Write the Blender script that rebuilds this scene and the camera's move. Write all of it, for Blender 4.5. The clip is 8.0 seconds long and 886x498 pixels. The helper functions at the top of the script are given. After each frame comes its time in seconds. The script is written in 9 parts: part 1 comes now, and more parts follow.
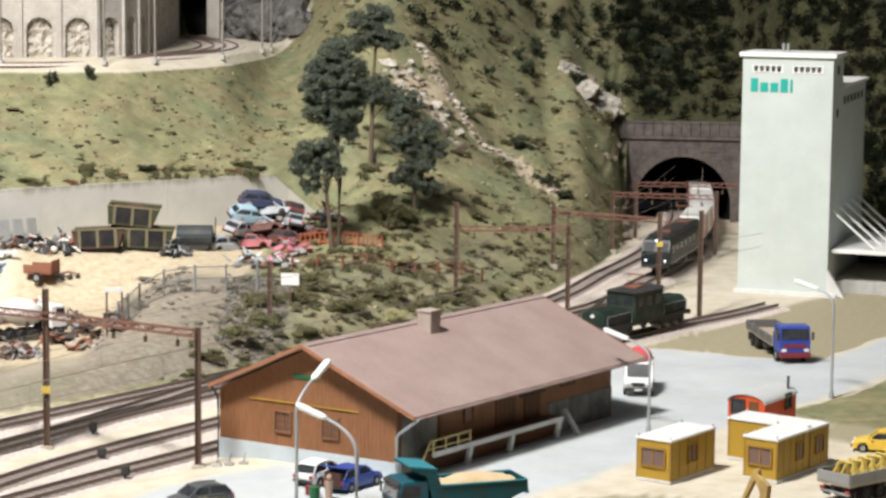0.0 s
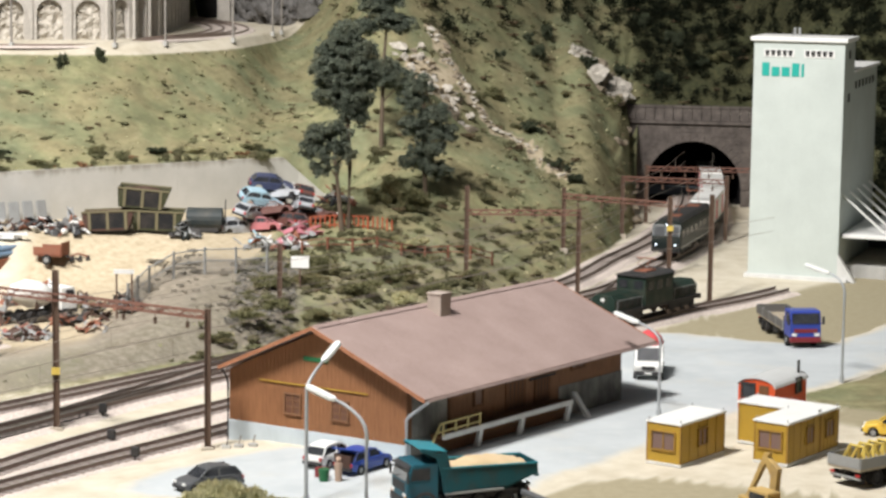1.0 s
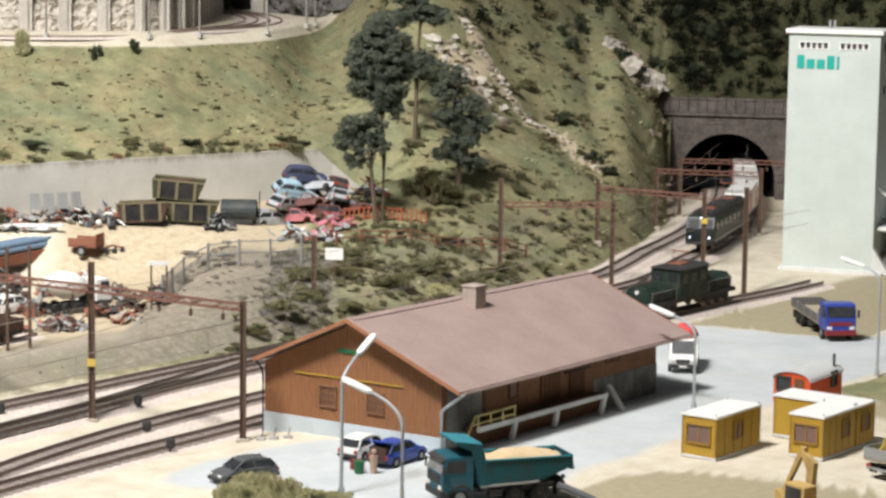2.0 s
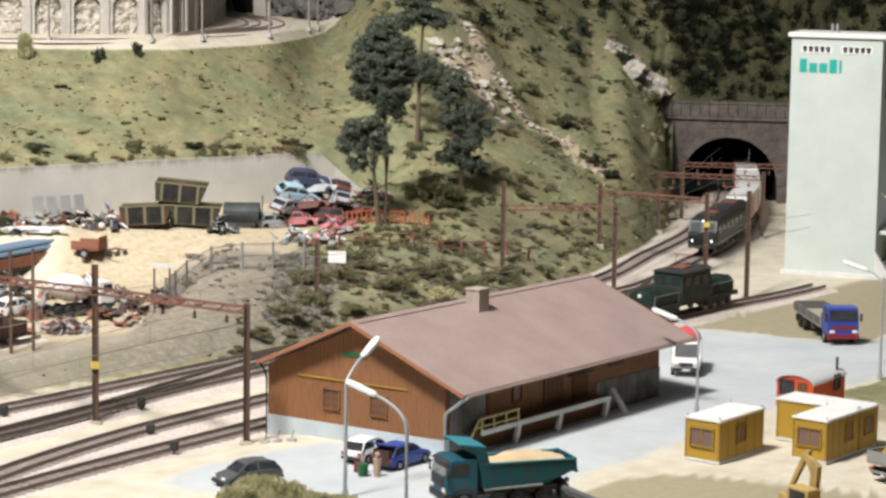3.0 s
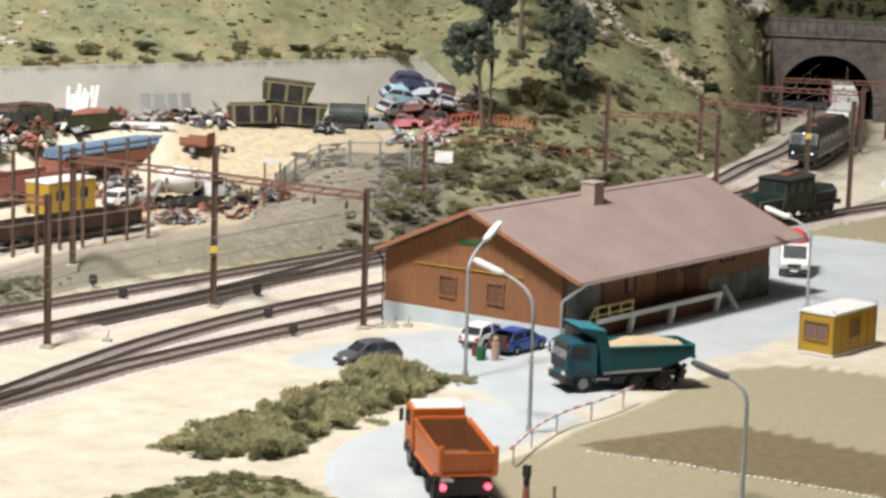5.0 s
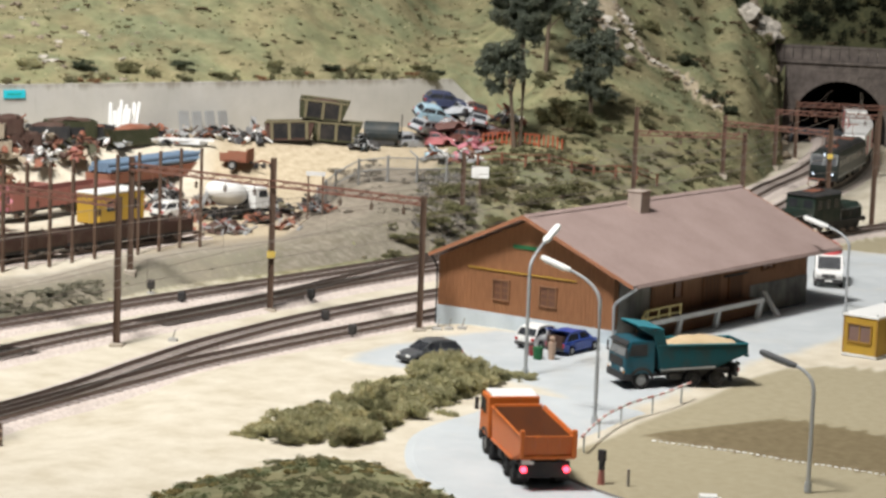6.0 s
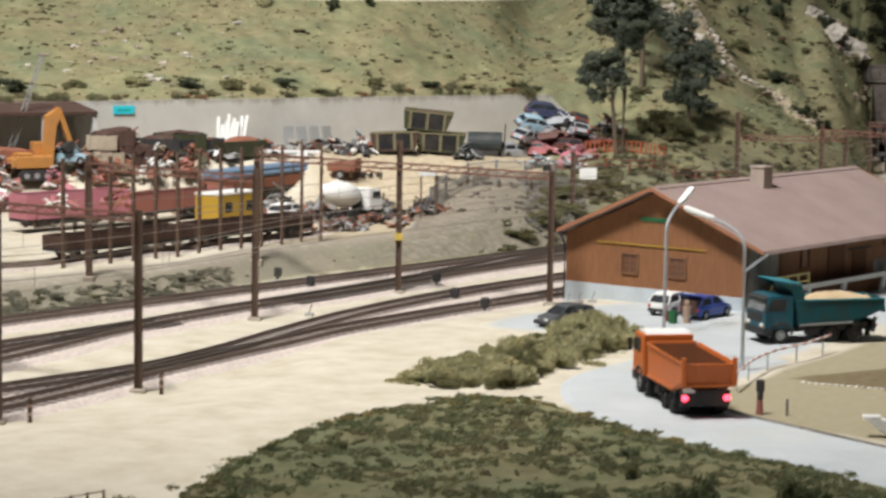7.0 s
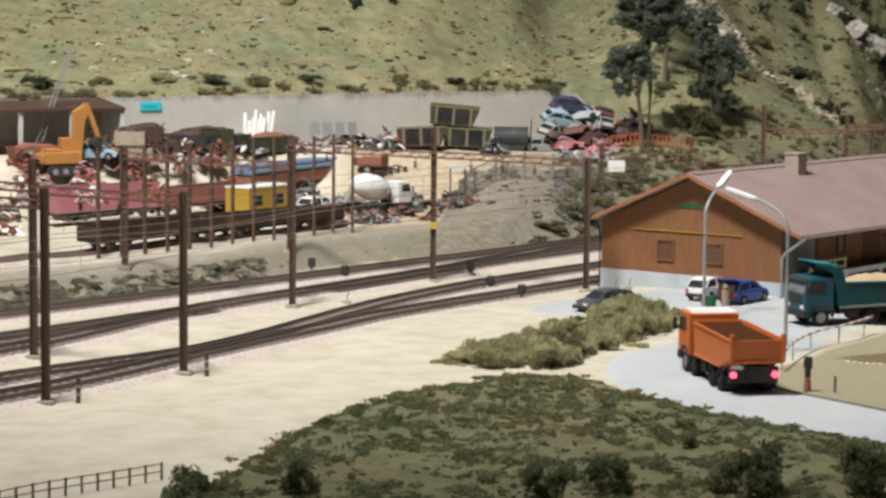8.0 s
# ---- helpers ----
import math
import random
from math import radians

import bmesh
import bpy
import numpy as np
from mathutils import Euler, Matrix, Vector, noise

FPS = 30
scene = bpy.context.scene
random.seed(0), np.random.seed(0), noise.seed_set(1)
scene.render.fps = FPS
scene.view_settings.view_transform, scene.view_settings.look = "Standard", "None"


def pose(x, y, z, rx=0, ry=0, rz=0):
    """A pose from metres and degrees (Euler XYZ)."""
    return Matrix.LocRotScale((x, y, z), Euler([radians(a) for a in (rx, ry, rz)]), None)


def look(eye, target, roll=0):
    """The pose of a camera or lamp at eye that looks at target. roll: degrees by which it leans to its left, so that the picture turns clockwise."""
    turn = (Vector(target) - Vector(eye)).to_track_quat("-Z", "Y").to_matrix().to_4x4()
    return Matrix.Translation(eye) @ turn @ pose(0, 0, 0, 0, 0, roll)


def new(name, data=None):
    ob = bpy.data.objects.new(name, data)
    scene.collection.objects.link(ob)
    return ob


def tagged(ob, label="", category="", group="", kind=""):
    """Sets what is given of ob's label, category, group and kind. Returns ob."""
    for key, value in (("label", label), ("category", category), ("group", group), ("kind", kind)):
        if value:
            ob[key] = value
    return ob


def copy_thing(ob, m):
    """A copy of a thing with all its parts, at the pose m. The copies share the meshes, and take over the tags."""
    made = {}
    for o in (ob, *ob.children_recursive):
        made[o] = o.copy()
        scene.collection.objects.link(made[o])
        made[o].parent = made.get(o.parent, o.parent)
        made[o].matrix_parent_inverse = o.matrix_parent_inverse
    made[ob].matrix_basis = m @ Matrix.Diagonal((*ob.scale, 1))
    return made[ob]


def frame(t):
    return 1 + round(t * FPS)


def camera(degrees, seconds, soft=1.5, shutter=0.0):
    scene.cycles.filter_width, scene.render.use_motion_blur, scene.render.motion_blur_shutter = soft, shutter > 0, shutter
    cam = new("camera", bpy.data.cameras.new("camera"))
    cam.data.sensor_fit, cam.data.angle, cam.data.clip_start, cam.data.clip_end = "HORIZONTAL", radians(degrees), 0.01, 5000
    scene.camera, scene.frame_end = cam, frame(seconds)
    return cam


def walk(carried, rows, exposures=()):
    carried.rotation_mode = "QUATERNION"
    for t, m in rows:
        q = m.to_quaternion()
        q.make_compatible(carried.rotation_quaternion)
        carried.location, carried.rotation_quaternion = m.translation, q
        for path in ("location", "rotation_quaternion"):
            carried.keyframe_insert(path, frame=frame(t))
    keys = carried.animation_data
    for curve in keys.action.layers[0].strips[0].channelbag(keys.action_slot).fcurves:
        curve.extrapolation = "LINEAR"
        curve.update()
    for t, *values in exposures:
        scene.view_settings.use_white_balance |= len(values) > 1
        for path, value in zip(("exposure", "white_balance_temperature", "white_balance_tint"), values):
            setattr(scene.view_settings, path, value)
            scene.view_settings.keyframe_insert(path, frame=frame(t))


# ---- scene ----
# A 1:87 model railway. Plan numbers are full-size metres of the model's subject; K turns them into the model's own metres.
K = 1 / 87.0
LENS = 20.79
# seconds, x, y, z, yaw to the left of +y, pitch, roll
PATH = [
    (0.0, 85.86, -115.32, 33.27, 35.877, -7.441, 0.573),
    (0.5, 85.88, -115.29, 33.08, 36.038, -7.657, 0.668),
    (1.0, 85.69, -115.21, 33.05, 36.094, -7.786, 0.739),
    (1.5, 85.59, -115.26, 32.91, 36.382, -7.780, 0.780),
    (2.0, 85.42, -115.33, 33.12, 36.828, -8.003, 0.766),
    (3.5, 85.20, -115.64, 33.09, 36.818, -7.905, 0.898),
    (4.0, 84.82, -115.74, 32.68, 37.004, -8.202, 1.100),
    (4.5, 84.27, -116.81, 31.91, 37.748, -8.812, 1.168),
    (5.0, 84.02, -119.09, 30.33, 38.395, -9.467, 1.807),
    (5.2, 83.84, -120.16, 29.85, 38.454, -9.447, 1.789),
    (6.3, 83.05, -128.64, 27.14, 37.432, -7.535, 2.144),
    (6.5, 82.64, -130.09, 25.48, 37.612, -6.759, 1.606),
    (7.0, 81.06, -131.68, 21.28, 39.085, -6.398, 0.882),
    (7.5, 80.50, -131.73, 20.04, 39.363, -6.190, 0.759),
    (8.0, 79.57, -133.12, 19.56, 39.198, -6.085, 0.536),
]


def aim(x, y, z, yaw, pitch, roll):
    a, b = radians(yaw), radians(pitch)
    ahead = Vector((-math.sin(a) * math.cos(b), math.cos(a) * math.cos(b), math.sin(b)))
    eye = Vector((x, y, z)) * K
    return look(eye, eye + ahead, roll)


cam = camera(LENS, 8.0, soft=2.8, shutter=0.5)
EXPOSURE = [(0.0, 0.07), (2.0, -0.01), (3.5, -0.02), (5.0, -0.08), (6.5, -0.26), (8.0, -0.37)]
walk(cam, [(row[0], aim(*row[1:])) for row in PATH], EXPOSURE)

# ---- light: an exhibition spot above the layout and added fill, in a dim hall ----
YAW = radians(36.82)
AHEAD, RIGHT = (-math.sin(YAW), math.cos(YAW)), (math.cos(YAW), math.sin(YAW))
EYE = (85.2, -115.64)


def uv_xy(u, v):
    """Plan place of a point u to the right and v ahead of the starting stand."""
    return EYE[0] + u * RIGHT[0] + v * AHEAD[0], EYE[1] + u * RIGHT[1] + v * AHEAD[1]


def xy_uv(x, y):
    dx, dy = x - EYE[0], y - EYE[1]
    return dx * RIGHT[0] + dy * RIGHT[1], dx * AHEAD[0] + dy * AHEAD[1]


def fill_lamp(u, v, z, tu, tv, tz, size_u, size_v, watts, colour):
    data = bpy.data.lights.new("fill_lamp", "AREA")
    data.shape, data.size, data.size_y, data.energy, data.color = "RECTANGLE", size_u * K, size_v * K, watts, colour
    ob = new("fill_lamp", data)
    ob.matrix_world = look(Vector((*uv_xy(u, v), z)) * K, Vector((*uv_xy(tu, tv), tz)) * K)
    return ob


def hall_spot(u, v, z, tu, tv, tz, watts, cone, blur, colour):
    data = bpy.data.lights.new("hall_spot", "SPOT")
    data.energy, data.color, data.spot_size, data.spot_blend, data.shadow_soft_size = watts, colour, radians(cone), 1.0, blur * K
    ob = new("hall_spot", data)
    ob.matrix_world = look(Vector((*uv_xy(u, v), z)) * K, Vector((*uv_xy(tu, tv), tz)) * K)
    return ob


hall_spot(-57, 80, 165, -4, 183, 5, 330, 90, 16, (1.0, 0.973, 0.95))
# second spot, added to brighten arcade, ledge and meadow at the left back
hall_spot(-85, 130, 150, -22, 257, 17, 148, 70, 16, (1.0, 0.973, 0.95))
# added soft fill from the front, no lamp known at this spot
fill_lamp(-10, 70, 175, 0, 150, 0, 60, 30, 6.2, (1.0, 0.973, 0.95))
world = bpy.data.worlds.new("hall")
scene.world = world
world.use_nodes = True
world.node_tree.nodes["Background"].inputs[0].default_value = (0.86, 0.93, 1.0, 1)
world.node_tree.nodes["Background"].inputs[1].default_value = 0.062


# ---- materials ----
class Mat:
    """A small builder of procedural surfaces; lengths in full-size metres."""

    def __init__(self, name, rough=0.8, metal=0.0, spec=0.3):
        self.m = bpy.data.materials.new(name)
        self.m.use_nodes = True
        self.t = self.m.node_tree
        self.b = self.t.nodes["Principled BSDF"]
        self.b.inputs["Roughness"].default_value = rough
        self.b.inputs["Metallic"].default_value = metal
        self.b.inputs["Specular IOR Level"].default_value = spec
        geo = self.t.nodes.new("ShaderNodeNewGeometry")
        up = self.t.nodes.new("ShaderNodeVectorMath")
        up.operation = "SCALE"
        up.inputs["Scale"].default_value = 1 / K
        self.t.links.new(geo.outputs["Position"], up.inputs[0])
        self.pos = up.outputs[0]

    def noise(self, scale, detail=4.0, rough=0.6, stretch=None):
        n = self.t.nodes.new("ShaderNodeTexNoise")
        n.inputs["Scale"].default_value = scale
        n.inputs["Detail"].default_value = detail
        n.inputs["Roughness"].default_value = rough
        source = self.pos
        if stretch:
            mul = self.t.nodes.new("ShaderNodeVectorMath")
            mul.operation = "MULTIPLY"
            mul.inputs[1].default_value = stretch
            self.t.links.new(self.pos, mul.inputs[0])
            source = mul.outputs[0]
        self.t.links.new(source, n.inputs["Vector"])
        return n.outputs[0]

    def ramp(self, fac, stops):
        r = self.t.nodes.new("ShaderNodeValToRGB")
        e = r.color_ramp.elements
        while len(e) < len(stops):
            e.new(0.5)
        for el, (p, c) in zip(e, stops):
            el.position, el.color = p, (*c, 1)
        self.t.links.new(fac, r.inputs[0])
        return r.outputs[0]

    def mix(self, fac, a, b, mode="MIX"):
        x = self.t.nodes.new("ShaderNodeMix")
        x.data_type, x.blend_type = "RGBA", mode
        for sock, val in ((x.inputs[0], fac), (x.inputs[6], a), (x.inputs[7], b)):
            if isinstance(val, (int, float)):
                sock.default_value = val
            elif isinstance(val, tuple):
                sock.default_value = (*val, 1)
            else:
                self.t.links.new(val, sock)
        return x.outputs[2]

    def scalar(self, fac, lo, hi, a=0.0, b=1.0):
        r = self.t.nodes.new("ShaderNodeMapRange")
        for i, v in enumerate((lo, hi, a, b)):
            r.inputs[1 + i].default_value = v
        self.t.links.new(fac, r.inputs[0])
        return r.outputs[0]

    def attribute(self, name):
        a = self.t.nodes.new("ShaderNodeAttribute")
        a.attribute_name = name
        return a.outputs["Fac"]

    def chance(self):
        return self.t.nodes.new("ShaderNodeObjectInfo").outputs["Random"]

    def island(self):
        return self.t.nodes.new("ShaderNodeNewGeometry").outputs["Random Per Island"]

    def colour(self, c):
        if isinstance(c, tuple):
            self.b.inputs["Base Color"].default_value = (*c, 1)
        else:
            self.t.links.new(c, self.b.inputs["Base Color"])
        return self

    def bump(self, height, depth=0.05, strength=0.6):
        n = self.t.nodes.new("ShaderNodeBump")
        n.inputs["Strength"].default_value = strength
        n.inputs["Distance"].default_value = depth * K
        self.t.links.new(height, n.inputs["Height"])
        self.t.links.new(n.outputs[0], self.b.inputs["Normal"])
        return self


def paint(name, c, rough=0.55, spec=0.3, wear=0.18, dirt=(0.16, 0.13, 0.10), metal=0.0, scale=0.9):
    """Painted or moulded surface with faint grime at two scales."""
    m = Mat(name, rough, metal, spec)
    big, small = m.noise(scale, 4), m.noise(scale * 9, 3)
    base = m.mix(m.scalar(small, 0.35, 0.75, 0, 0.5), c, tuple(x * 0.82 for x in c))
    m.colour(m.mix(m.scalar(big, 0.45, 0.8, 0, wear), base, dirt))
    m.bump(small, 0.02, 0.25)
    return m.m


def ground_material():
    m = Mat("ground_sand_grass", 0.95, 0, 0.1)
    fine, mid, big, huge = m.noise(6, 5, 0.7), m.noise(1.6, 5, 0.65), m.noise(0.42, 4, 0.6), m.noise(0.09, 3, 0.55)
    sand = m.ramp(big, [(0.25, (0.465, 0.41, 0.305)), (0.5, (0.575, 0.525, 0.42)), (0.75, (0.66, 0.615, 0.51))])
    sand = m.mix(m.scalar(fine, 0.4, 0.8, 0, 0.35), sand, (0.42, 0.35, 0.25))
    tan = m.ramp(mid, [(0.3, (0.365, 0.30, 0.20)), (0.7, (0.53, 0.45, 0.325))])
    soft, patch = m.noise(0.75, 3, 0.55), m.noise(0.2, 4, 0.6)
    grass = m.ramp(big, [(0.25, (0.145, 0.146, 0.08)), (0.45, (0.208, 0.208, 0.11)), (0.6, (0.275, 0.264, 0.142)), (0.75, (0.355, 0.325, 0.19))])
    grass = m.mix(m.scalar(huge, 0.42, 0.62, 0, 0.6), grass, m.ramp(soft, [(0.3, (0.108, 0.135, 0.081)), (0.6, (0.184, 0.211, 0.126)), (0.85, (0.270, 0.270, 0.162))]))
    grass = m.mix(m.scalar(patch, 0.43, 0.58, 0, 0.7), grass, m.ramp(soft, [(0.3, (0.195, 0.16, 0.088)), (0.7, (0.32, 0.275, 0.155))]))
    grass = m.mix(m.scalar(m.noise(0.33, 4, 0.6, (1, 1, 1.6)), 0.51, 0.7, 0, 0.45), grass, (0.125, 0.118, 0.068))
    grass = m.mix(m.scalar(m.noise(0.8, 5, 0.7), 0.52, 0.72, 0, 0.5), grass, (0.10, 0.106, 0.058))
    grass = m.mix(m.scalar(m.noise(1.9, 4, 0.6), 0.58, 0.74, 0, 0.5), grass, (0.360, 0.324, 0.211))
    grass = m.mix(m.scalar(fine, 0.5, 0.8, 0, 0.25), grass, (0.108, 0.104, 0.059))
    rubble = m.ramp(mid, [(0.3, (0.135, 0.115, 0.09)), (0.5, (0.21, 0.185, 0.15)), (0.75, (0.32, 0.285, 0.235))])
    # dark woodland floor, also painting the fading lamp light on the upper hill
    wood_shade = m.ramp(mid, [(0.3, (0.016, 0.019, 0.011)), (0.55, (0.04, 0.043, 0.021)), (0.8, (0.10, 0.09, 0.045))])
    olive = m.ramp(mid, [(0.3, (0.30, 0.262, 0.17)), (0.7, (0.355, 0.315, 0.215))])
    sand = m.mix(m.scalar(m.mix(0.3, m.attribute("olive"), big), 0.33, 0.6), sand, olive)
    sand = m.mix(m.scalar(m.mix(0.45, m.attribute("soil"), mid), 0.40, 0.54, 0, 0.9), sand, m.ramp(mid, [(0.3, (0.125, 0.096, 0.052)), (0.7, (0.19, 0.15, 0.085))]))
    edge = m.scalar(m.mix(0.35, m.attribute("grass"), mid), 0.36, 0.5)
    yard = m.scalar(m.mix(0.2, m.attribute("tan"), mid), 0.35, 0.6)
    c = m.mix(edge, m.mix(yard, sand, tan), m.mix(m.scalar(m.attribute("wood_shade"), 0.0, 1.0, 0, 0.9), grass, wood_shade))
    c = m.mix(m.scalar(m.mix(0.35, m.attribute("grey"), mid), 0.3, 0.55, 0, 0.85), c, rubble)
    m.colour(c)
    m.bump(m.mix(0.4, fine, mid), 0.07, 0.5)
    return m.m


def asphalt_material():
    m = Mat("worn_asphalt", 0.9, 0, 0.2)
    fine, mid, big = m.noise(9, 4, 0.7), m.noise(0.8, 4), m.noise(0.16, 3)
    c = m.ramp(big, [(0.3, (0.42, 0.45, 0.46)), (0.7, (0.515, 0.545, 0.55))])
    c = m.mix(m.scalar(mid, 0.5, 0.75, 0, 0.4), c, (0.57, 0.58, 0.57))
    c = m.mix(m.scalar(m.noise(0.11, 5, 0.65), 0.52, 0.68, 0, 0.45), c, (0.53, 0.50, 0.43))
    c = m.mix(m.scalar(fine, 0.5, 0.8, 0, 0.25), c, (0.34, 0.35, 0.35))
    sand = m.ramp(m.noise(0.42, 4, 0.6), [(0.25, (0.50, 0.44, 0.33)), (0.75, (0.66, 0.61, 0.50))])
    c = m.mix(m.scalar(m.mix(0.4, m.attribute("dust"), m.noise(0.6, 5, 0.65)), 0.24, 0.62), c, sand)
    m.colour(c)
    m.bump(fine, 0.04, 0.5)
    return m.m


def ballast_material(name, dark, mid, light):
    m = Mat(name, 0.95, 0, 0.1)
    v = m.t.nodes.new("ShaderNodeTexVoronoi")
    v.inputs["Scale"].default_value = 7.0
    m.t.links.new(m.pos, v.inputs["Vector"])
    sep = m.t.nodes.new("ShaderNodeSeparateColor")
    m.t.links.new(v.outputs["Color"], sep.inputs[0])
    c = m.ramp(sep.outputs[0], [(0.0, dark), (0.5, mid), (1.0, light)])
    c = m.mix(m.scalar(m.noise(0.35, 4), 0.5, 0.75, 0, 0.35), c, tuple(x * 0.75 for x in dark))
    m.colour(c)
    m.bump(v.outputs["Distance"], 0.08, 0.7)
    return m.m


def masonry_material(name, dark, light, scale=1.2):
    m = Mat(name, 0.92, 0, 0.15)
    mid, fine = m.noise(scale, 5, 0.7), m.noise(scale * 7, 4, 0.7)
    c = m.ramp(mid, [(0.28, dark), (0.72, light)])
    c = m.mix(m.scalar(fine, 0.45, 0.8, 0, 0.5), c, tuple(x * 0.55 for x in dark))
    pick = m.scalar(m.chance(), 0, 1, 0, 0.35)
    c = m.mix(pick, c, tuple(x * 0.6 for x in light))
    m.colour(c)
    m.bump(fine, 0.06, 0.7)
    return m.m


def concrete_material(name, a, b, streak=0.45):
    m = Mat(name, 0.9, 0, 0.2)
    big, run, fine = m.noise(0.35, 4), m.noise(1.0, 4, 0.6, (1, 1, 0.12)), m.noise(6, 3)
    c = m.ramp(big, [(0.3, a), (0.7, b)])
    c = m.mix(m.scalar(run, 0.48, 0.72, 0, streak), c, tuple(x * 0.62 for x in a))
    c = m.mix(m.scalar(fine, 0.5, 0.8, 0, 0.2), c, tuple(x * 0.7 for x in a))
    m.colour(c)
    m.bump(fine, 0.03, 0.4)
    return m.m


def wall_material():
    """Pale retaining concrete with damp drips running down from the coping."""
    m = Mat("retaining_concrete", 0.92, 0, 0.15)
    big, fine, cloud = m.noise(0.16, 5, 0.6), m.noise(5, 4), m.noise(0.5, 4, 0.65, (1, 1, 0.5))
    c = m.ramp(big, [(0.3, (0.41, 0.40, 0.365)), (0.7, (0.535, 0.52, 0.48))])
    c = m.mix(m.scalar(cloud, 0.5, 0.75, 0, 0.3), c, (0.46, 0.43, 0.37))
    sep = m.t.nodes.new("ShaderNodeSeparateXYZ")
    m.t.links.new(m.pos, sep.inputs[0])
    drip = m.noise(0.9, 3, 0.6, (1, 1, 0.05))
    reach = m.mix(0.5, m.scalar(sep.outputs[2], 7.6, 9.8), drip)
    c = m.mix(m.scalar(reach, 0.62, 0.78, 0, 0.7), c, (0.19, 0.165, 0.12))
    c = m.mix(m.scalar(fine, 0.5, 0.8, 0, 0.15), c, (0.32, 0.30, 0.26))
    m.colour(c)
    m.bump(fine, 0.03, 0.4)
    return m.m


def timber_material(name, dark, light, across=(1, 1, 1), scale=2.4):
    m = Mat(name, 0.75, 0, 0.25)
    grain, big = m.noise(scale, 5, 0.65, across), m.noise(0.5, 3)
    c = m.ramp(grain, [(0.25, dark), (0.75, light)])
    c = m.mix(m.scalar(big, 0.5, 0.8, 0, 0.3), c, tuple(x * 0.6 for x in dark))
    c = m.mix(m.scalar(m.chance(), 0, 1, 0, 0.35), c, tuple(x * 0.8 for x in light))
    m.colour(c)
    m.bump(grain, 0.03, 0.5)
    return m.m


def leaf_material(name, dark, light, dry=None):
    """Thin leaves: part of the light passes through."""
    m = Mat(name, 0.9, 0, 0.1)
    c = m.ramp(m.island(), [(0.0, dark), (1.0, light)])
    c = m.mix(m.scalar(m.noise(0.7, 3), 0.4, 0.7, 0, 0.5), c, tuple(x * 0.7 for x in dark))
    if dry:
        c = m.mix(m.scalar(m.noise(0.45, 3), 0.5, 0.72, 0, 0.7), c, dry)
    m.colour(c)
    thin = m.t.nodes.new("ShaderNodeBsdfTranslucent")
    m.t.links.new(c, thin.inputs["Color"])
    both = m.t.nodes.new("ShaderNodeMixShader")
    both.inputs[0].default_value = 0.55
    m.t.links.new(m.b.outputs[0], both.inputs[1])
    m.t.links.new(thin.outputs[0], both.inputs[2])
    m.t.links.new(both.outputs[0], m.t.nodes["Material Output"].inputs["Surface"])
    return m.m


def roof_material():
    m = Mat("brown_sheet_roof", 0.75, 0, 0.3)
    big, fine, run = m.noise(0.25, 4), m.noise(5, 4, 0.7), m.noise(0.9, 3, 0.6, (0.25, 1, 1))
    c = m.ramp(big, [(0.3, (0.285, 0.21, 0.188)), (0.7, (0.36, 0.272, 0.245))])
    c = m.mix(m.scalar(run, 0.5, 0.75, 0, 0.2), c, (0.37, 0.28, 0.25))
    c = m.mix(m.scalar(fine, 0.5, 0.8, 0, 0.35), c, (0.17, 0.11, 0.09))
    m.colour(c)
    m.bump(fine, 0.03, 0.4)
    return m.m


def glass_material():
    m = Mat("window_glass", 0.2, 0, 0.4)
    m.colour(m.mix(m.scalar(m.noise(0.7, 2), 0.4, 0.7), (0.02, 0.022, 0.026), (0.05, 0.052, 0.056)))
    return m.m


def glow(name, c, strength):
    m = Mat(name, 0.4)
    m.colour(c)
    m.b.inputs["Emission Color"].default_value = (*c, 1)
    m.b.inputs["Emission Strength"].default_value = strength
    return m.m


GROUND_MAT = ground_material()
ASPHALT = asphalt_material()
BALLAST = ballast_material("pinkish_ballast", (0.51, 0.435, 0.385), (0.60, 0.52, 0.465), (0.67, 0.595, 0.535))
TRACK_BED = ballast_material("oily_track_bed", (0.22, 0.185, 0.172), (0.315, 0.268, 0.25), (0.40, 0.345, 0.322))
ROOF = roof_material()
GLASS = glass_material()
CONCRETE = concrete_material("grey_concrete", (0.36, 0.355, 0.335), (0.50, 0.49, 0.46))
YARD_WALL = wall_material()
PALE_CONCRETE = concrete_material("pale_concrete", (0.55, 0.55, 0.53), (0.68, 0.68, 0.66), 0.25)
MAST_FOOT = concrete_material("dirty_mast_foot", (0.30, 0.25, 0.19), (0.48, 0.43, 0.36), 0.4)
KERB = concrete_material("dark_kerb", (0.10, 0.095, 0.085), (0.19, 0.18, 0.165), 0.3)
PLINTH = concrete_material("bluish_plinth", (0.44, 0.50, 0.535), (0.54, 0.60, 0.635), 0.2)
SILO_WALL = concrete_material("pale_silo_render", (0.475, 0.52, 0.49), (0.53, 0.58, 0.545), 0.05)
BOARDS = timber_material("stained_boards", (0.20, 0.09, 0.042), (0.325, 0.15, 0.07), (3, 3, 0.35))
SHADE_TONED = timber_material("shade_toned_boards", (0.15, 0.075, 0.04), (0.29, 0.15, 0.08), (3, 3, 0.35))
STAIN_SHADE = concrete_material("stain_shade_sheet", (0.10, 0.10, 0.09), (0.27, 0.265, 0.24), 0.8)
CABIN_GLASS = paint("dusty_cabin_pane", (0.17, 0.105, 0.09), 0.3, 0.5, 0.3)
